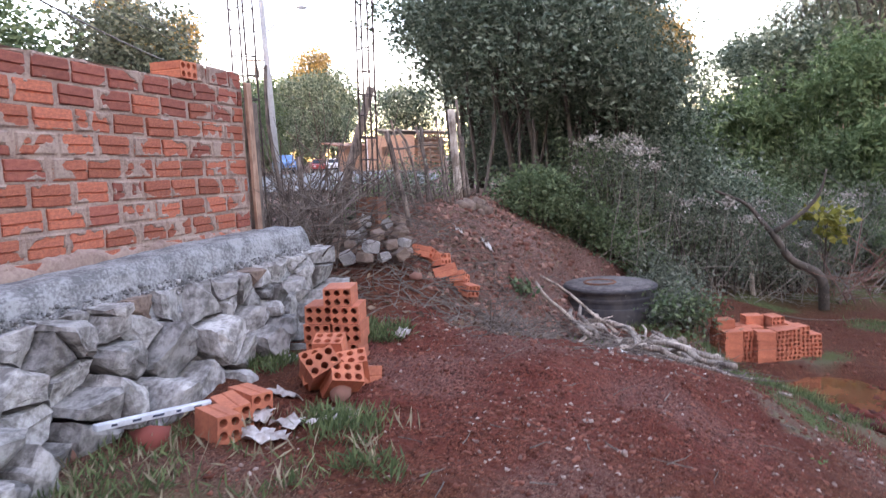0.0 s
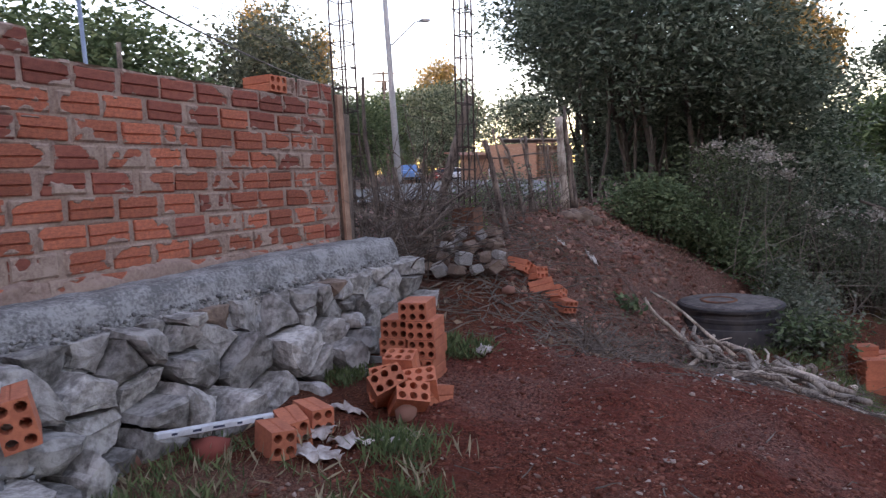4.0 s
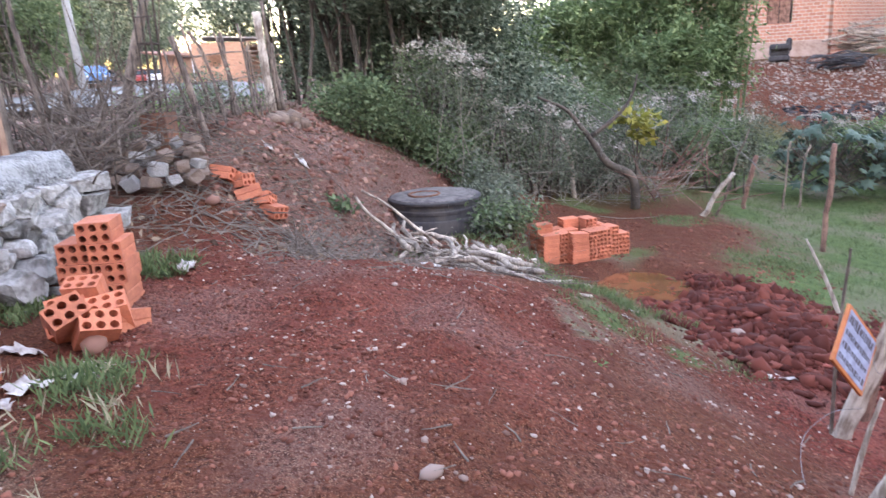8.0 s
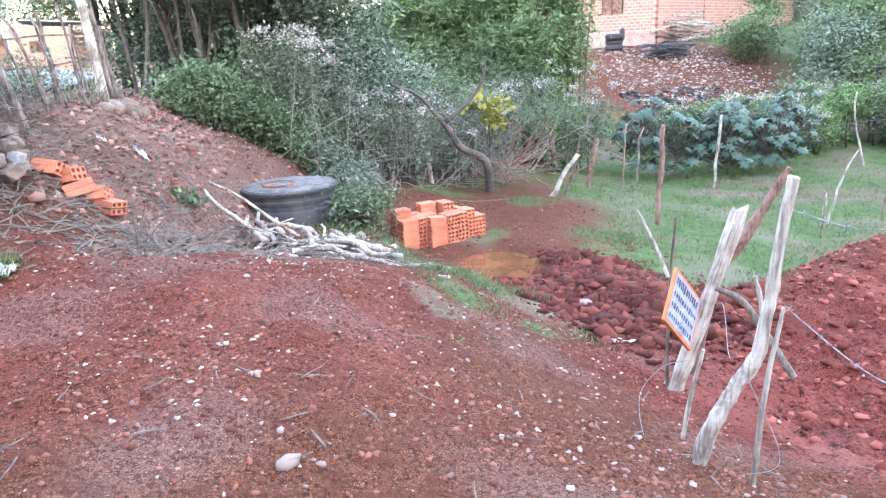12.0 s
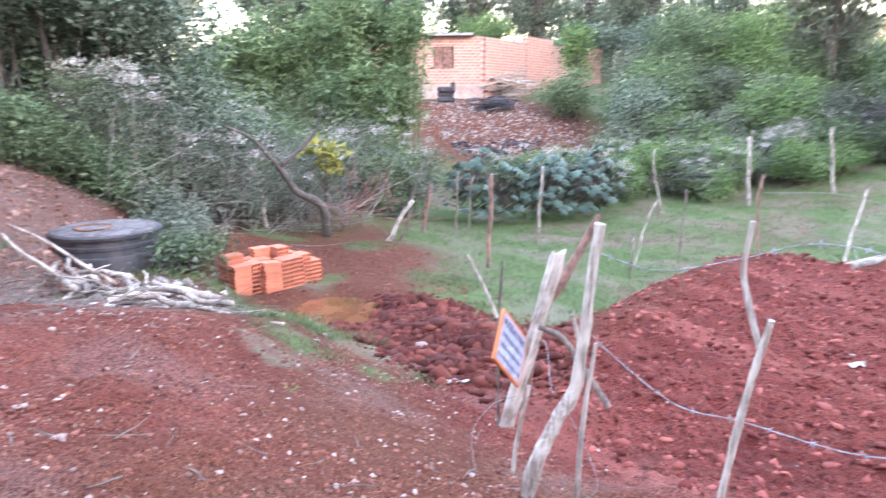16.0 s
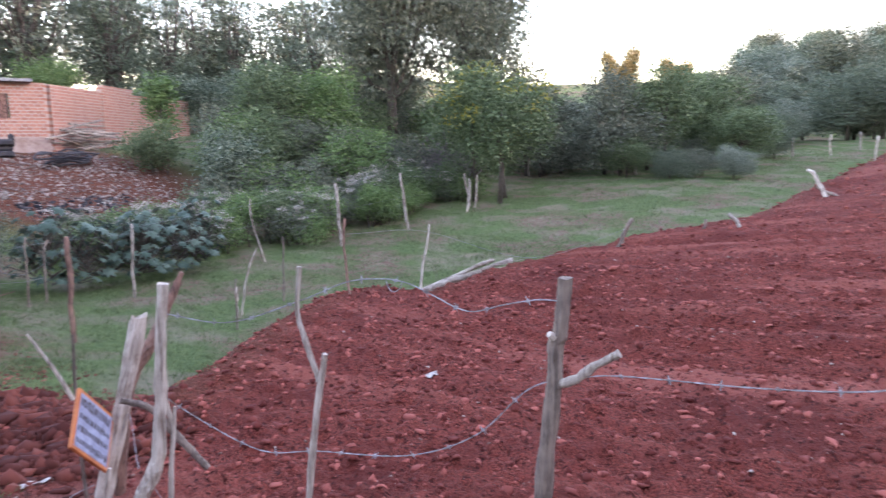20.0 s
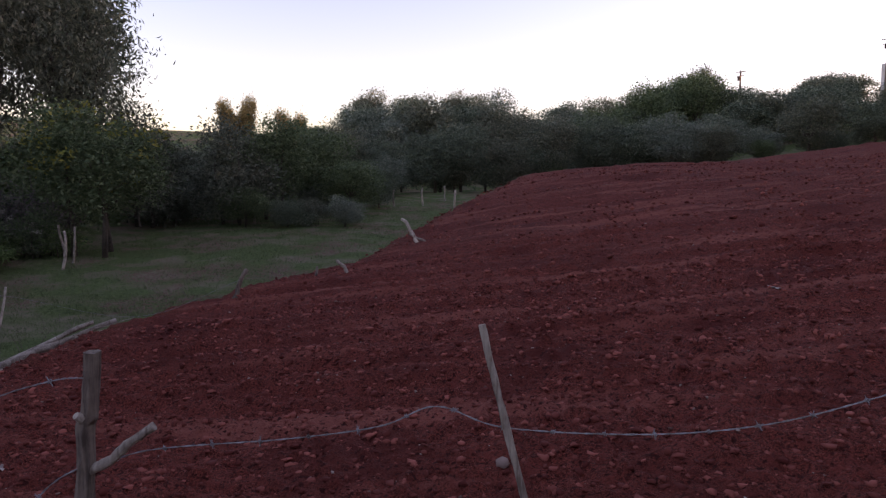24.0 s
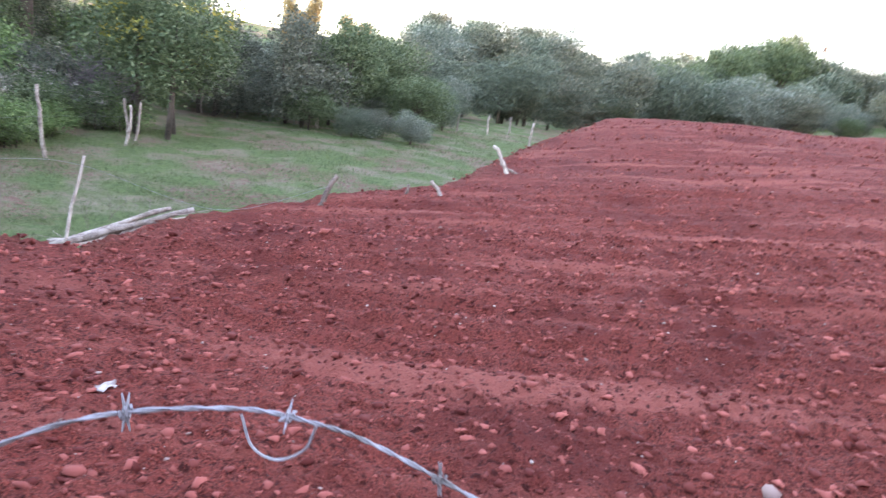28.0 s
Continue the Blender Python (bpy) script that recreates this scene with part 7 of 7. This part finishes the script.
SHED = far_brick("shed_boards", (0.40, 0.24, 0.16), (0.33, 0.18, 0.12), (0.28, 0.18, 0.13))
SHEET = material("fibre_roof_sheet", (0.36, 0.35, 0.34), 0.85, 8, 0.3, 0.002, (0.22, 0.21, 0.20), 1.5)
sh = thing("shed", (46.2, 19.6, 1.7), "low bare-brick shed with sheet roof and slatted side", "shed")
bpy.context.view_layer.update()
wall_seg(sh, "wall", (46.2, 19.6), (47.4, 16.4), 1.2, 4.2, SHED, 0.2, ((1.0, 1.5, 0.8, 0.7),))
wall_seg(sh, "wall", (46.2, 19.6), (50.5, 21.2), 1.2, 4.2, PAINT_WHITE, 0.2)
wall_seg(sh, "back_wall", (50.5, 21.0), (52.0, 15.5), 1.2, 4.2, SHED, 0.2)
for k in range(9):
    z = 1.6 + 0.32 * k
    wall_seg(sh, "slat", (47.45, 16.3), (48.4, 13.6), z, z + 0.11, WOOD_GREY, 0.05)
for k in range(4):
    wall_seg(sh, "upright", (47.5 + 0.28 * k, 16.15 - 0.78 * k), (47.54 + 0.28 * k, 16.05 - 0.78 * k), 1.2, 4.3, WOOD_GREY, 0.1)
bm = bmesh.new()
box(bm, (6.4, 4.4, 0.08), pose(49.4, 16.6, 4.45, 0, 3, -70))
ob = part("roof", bm, SHEET, sh, "grey corrugated sheet roof")
ob.matrix_parent_inverse = sh.matrix_world.inverted()
hs = thing("far_house", (52.5, 25.0, 2.0), "small brick house with tiled roof up the street", "house")
bpy.context.view_layer.update()
wall_seg(hs, "wall", (51.4, 24.4), (54.5, 22.4), 1.4, 3.8, SHED, 0.2)
bm = bmesh.new()
box(bm, (3.6, 3.0, 0.12), pose(53.0, 24.2, 4.0, 8, 0, -30))
ob = part("roof", bm, material("clay_roof_tiles", (0.30, 0.15, 0.10), 0.9, 9, 0.3, 0.004), hs)
ob.matrix_parent_inverse = hs.matrix_world.inverted()

GLASS = material("dark_car_glass", (0.03, 0.035, 0.04), 0.08, 5, 0.1)
TYRE = material("tyre_rubber", (0.03, 0.03, 0.03), 0.85, 30, 0.2)
CHROME = material("wheel_metal", (0.5, 0.5, 0.5), 0.35, 30, 0.2, metal=0.8)
LAMP = material("headlight_glass", (0.7, 0.7, 0.68), 0.15, 10, 0.1)


def car(at, turn, paint, label, pickup=False, length=4.0, wide=1.65, high=1.45):
    top = thing("car", at, label, "car", "parked cars", turn=turn)
    prof = [(-0.5, 0.22), (-0.5, 0.50), (-0.47, 0.60), (-0.20, 0.66), (-0.10, 0.97), (0.02, 1.0), (0.22, 0.98), (0.38, 0.70), (0.49, 0.62), (0.5, 0.24)]
    if pickup:
        prof = [(-0.5, 0.22), (-0.5, 0.55), (-0.46, 0.66), (-0.22, 0.70), (-0.13, 0.98), (0.02, 1.0), (0.10, 0.96), (0.13, 0.66), (0.5, 0.64), (0.5, 0.24)]
    bm = bmesh.new()
    rings = []
    for s, f in ((-0.5, 0.94), (-0.44, 1.0), (0.44, 1.0), (0.5, 0.94)):
        rings.append([bm.verts.new((p * length, s * wide * (1.0 if z < 0.7 else 0.86), z * high * f)) for p, z in prof])
    n = len(prof)
    for a, b in zip(rings, rings[1:]):
        for k in range(n):
            bm.faces.new((a[k], a[(k + 1) % n], b[(k + 1) % n], b[k]))
    bm.faces.new(rings[0][::-1])
    bm.faces.new(rings[-1])
    bmesh.ops.recalc_face_normals(bm, faces=bm.faces[:])
    part("body", bm, paint, top)
    for name, x0, z0, x1, z1 in (("windscreen", -0.185, 0.70, -0.105, 0.945), ("rear_window", 0.36, 0.74, 0.245, 0.95)):
        if pickup and name == "rear_window":
            x0, z0, x1, z1 = 0.132, 0.70, 0.108, 0.94
        bm = bmesh.new()
        s = -0.012 if x0 < 0 else 0.012
        q = [bm.verts.new((x * length + s * length, y * wide * 0.40, z * high)) for x, z, y in ((x0, z0, -1), (x0, z0, 1), (x1, z1, 1), (x1, z1, -1))]
        bm.faces.new(q)
        part(name, bm, GLASS, top)
    for s in (-1, 1):
        bm = bmesh.new()
        e = 0.08 if pickup else 0.28
        q = [bm.verts.new((x * length, s * (wide * 0.445 + 0.006), z * high)) for x, z in ((-0.16, 0.70), (-0.09, 0.93), (e - 0.06, 0.93), (e + 0.03, 0.71))]
        bm.faces.new(q if s > 0 else q[::-1])
        part("side_window", bm, GLASS, top)
        bm = bmesh.new()
        box(bm, (0.06, 0.26, 0.14), Matrix.Translation((-0.5 * length, s * wide * 0.34, 0.50 * high)), 0.02)
        part("headlight", bm, LAMP, top)
        for p in (-0.31, 0.31):
            bm = bmesh.new()
            bmesh.ops.create_cone(bm, cap_ends=True, segments=20, radius1=0.30, radius2=0.30, depth=0.2, matrix=pose(p * length, s * wide * 0.45, 0.30, 90, 0, 0))
            wheel = part("wheel", bm, TYRE, top)
            bm = bmesh.new()
            bmesh.ops.create_cone(bm, cap_ends=True, segments=16, radius1=0.17, radius2=0.15, depth=0.03, matrix=pose(p * length, s * (wide * 0.45 + 0.105), 0.30, 90, 0, 0))
            part("rim", bm, CHROME, wheel)
    bm = bmesh.new()
    box(bm, (0.06, wide * 0.95, 0.16), Matrix.Translation((-0.505 * length, 0, 0.28 * high)), 0.03)
    part("bumper", bm, TYRE, top)
    return top


WHITE_CAR = material("white_car_paint", (0.72, 0.73, 0.74), 0.3, 8, 0.1, 0.0, (0.62, 0.63, 0.64), 2)
BLUE_CAR = material("blue_car_paint", (0.10, 0.22, 0.42), 0.3, 8, 0.1, 0.0, (0.07, 0.16, 0.32), 2)
RED_CAR = material("red_car_paint", (0.35, 0.05, 0.04), 0.3, 8, 0.1, 0.0, (0.25, 0.03, 0.03), 2)
DARK_CAR = material("dark_car_paint", (0.04, 0.04, 0.045), 0.3, 8, 0.1, 0.0, (0.03, 0.03, 0.03), 2)
for at, turn, paint, label, pick in (((59.6, 28.8, 1.95), 30, WHITE_CAR, "white hatchback parked facing down the street", False), ((58.2, 26.0, 1.85), 62, WHITE_CAR, "white sedan parked across from the shed", False), ((45.2, 26.0, 1.62), 32, BLUE_CAR, "blue pickup with white front standing on the street", True), ((74.3, 41.6, 3.0), 30, DARK_CAR, "dark van far up the street", False), ((60.8, 31.0, 2.0), 30, RED_CAR, "red car parked behind the white ones", False)):
    car((at[0], at[1], height(at[0], at[1]) + 0.10), turn, paint, label, pick)

POLE_GREY = material("cast_pole_concrete", (0.40, 0.40, 0.40), 0.85, 12, 0.25, 0.001, (0.30, 0.30, 0.30), 1.5)
GALV = material("painted_steel_pole", (0.22, 0.28, 0.36), 0.5, 12, 0.2, 0.0, (0.16, 0.2, 0.27), 2, metal=0.3)


def street_pole(at, top_z, r, mat, label, lean=(0, 0), arm=None, cross=False, name="street_lamp"):
    top = thing(name, (*at, height(*at) - 0.1), label, "pole")
    h = top_z - height(*at) + 0.1
    part("pole", tube(bmesh.new(), [(0, 0, 0), (lean[0] / 2, lean[1] / 2, h / 2), (lean[0], lean[1], h)], [r, r * 0.82, r * 0.62], 12), mat, top, smooth=True)
    if arm:
        part("arm", tube(bmesh.new(), [(lean[0] * 0.8, lean[1] * 0.8, arm[3]), (arm[0] * 0.35, arm[1] * 0.35, arm[3] + (arm[2] - arm[3]) * 0.55), (arm[0] * 0.7, arm[1] * 0.7, arm[2] - 0.06), (arm[0], arm[1], arm[2])], 0.028, 8), mat, top, smooth=True)
        bm = bmesh.new()
        bmesh.ops.create_uvsphere(bm, u_segments=12, v_segments=8, radius=1, matrix=Matrix.Translation(arm[:3]) @ Matrix.Rotation(math.atan2(arm[1], arm[0]), 4, "Z") @ Matrix.Diagonal((0.24, 0.10, 0.08, 1)))
        part("lamp_head", bm, POLE_GREY, top, "grey lamp head")
    if cross:
        for z, w in ((h - 0.25, 1.0), (h - 0.9, 0.8)):
            bm = bmesh.new()
            box(bm, (2 * w, 0.09, 0.11), pose(0, 0, z, 0, 0, 118))
            part("crossarm", bm, WOOD_GREY, top)
        for k in (-0.8, -0.3, 0.3, 0.8):
            part("insulator", tube(bmesh.new(), [(k * math.cos(2.06), k * math.sin(2.06), h - 0.2), (k * math.cos(2.06), k * math.sin(2.06), h - 0.05)], 0.04, 6), POLE_GREY, top)
        bm = bmesh.new()
        bmesh.ops.create_cone(bm, cap_ends=True, segments=14, radius1=0.22, radius2=0.22, depth=0.7, matrix=pose(0.3, 0.15, h - 1.3))
        part("transformer", bm, STEEL, top)
    return top


street_pole((24.26, 14.31), 11.0, 0.15, POLE_GREY, "tall grey concrete street lamp pole leaning slightly", (-0.12, 0.22), (0.75, -1.15, 7.0, 5.9))
street_pole((51.3, 31.5), 11.6, 0.16, WOOD_GREY, "wooden power pole with crossarms up the street", cross=True, name="power_pole")
street_pole((11.99, 16.15), 7.1, 0.075, GALV, "thin blue-grey steel pole behind the brick wall", (-0.1, 0.05), name="steel_pole")
for x, y, z in ((-57, -106, 24.0), (-39, -114, 20.8)):
    street_pole((x, y), z, 0.22, WOOD_GREY, "far power pole on the ridge", cross=True, name="power_pole")


def cable(a, b, sag, label, r=0.012):
    a, b = Vector(a), Vector(b)
    pts = [a.lerp(b, k / 16) - Vector((0, 0, sag * 4 * (k / 16) * (1 - k / 16))) for k in range(17)]
    return tagged(mesh_object("overhead_cable", tube(bmesh.new(), pts, r, 5), STEEL), label, "cable", "overhead cables")


cable((8.9, 12.2, 5.95), (51.3, 31.5, 9.6), 0.9, "thick black overhead cable along the street", 0.028)
cable((11.2, 14.2, 6.95), (51.3, 31.5, 11.4), 0.7, "thin overhead power line along the street", 0.014)
cable((13.2, 14.9, 7.6), (51.5, 31.2, 11.4), 0.7, "thin overhead power line along the street", 0.014)
cable((51.3, 31.5, 9.0), (80, 20, 7.5), 0.8, "thin overhead line crossing the street", 0.02)
cable((51.3, 31.5, 8.2), (80, 20, 6.7), 0.8, "thin overhead line crossing the street", 0.02)

# stub posts behind the wall top and pale building on the ridge
pole("fence_pole", (6.6, 8.2, 1.2), (6.65, 8.15, 3.55), 0.045, 0.035, WOOD_GREY, "grey pole standing behind the brick wall", "poles behind the wall", 0.02)
pole("fence_pole", (4.6, 7.2, 1.2), (4.62, 7.15, 3.05), 0.03, 0.02, WOOD_GREY, "thin pole standing behind the brick wall", "poles behind the wall", 0.02)
fb = thing("apartment_block", (-67, -112, 11.6), "pale apartment block with window bands far on the ridge", "building")
bm = bmesh.new()
box(bm, (14, 10, 20), pose(-2, 0, 0, 0, 0, 20))
PALE_WALL = material("pale_facade_paint", (0.62, 0.60, 0.60), 0.85, 3, 0.2, 0.0, (0.5, 0.48, 0.48), 0.5)
part("wall", bm, PALE_WALL, fb)
bm = bmesh.new()
box(bm, (8, 8, 3), pose(-6, -2, 11.4, 0, 0, 20))
part("roof_block", bm, PALE_WALL, fb)
for k in range(4):
    for j in range(5):
        bm = bmesh.new()
        box(bm, (1.9, 0.1, 0.9), pose(-2, 0, 2, 0, 0, 20) @ Matrix.Translation((-5.6 + 2.8 * j, 5.02, 6.6 - 3 * k)))
        part("window", bm, GLASS, fb)

# plain rendered wall added unseen behind the camera, shades the yard from the sun
bm = bmesh.new()
box(bm, (0.2, 9.0, 3.4), pose(-9.0, 3.2, 1.6))
tagged(mesh_object("wall_west", bm, CONCRETE), "plain grey rendered wall added out of view to block the low sun", "wall", kind="structure")

# ---- the single bricks of the wall, last ----
wall_bricks(BRICK_WALL)
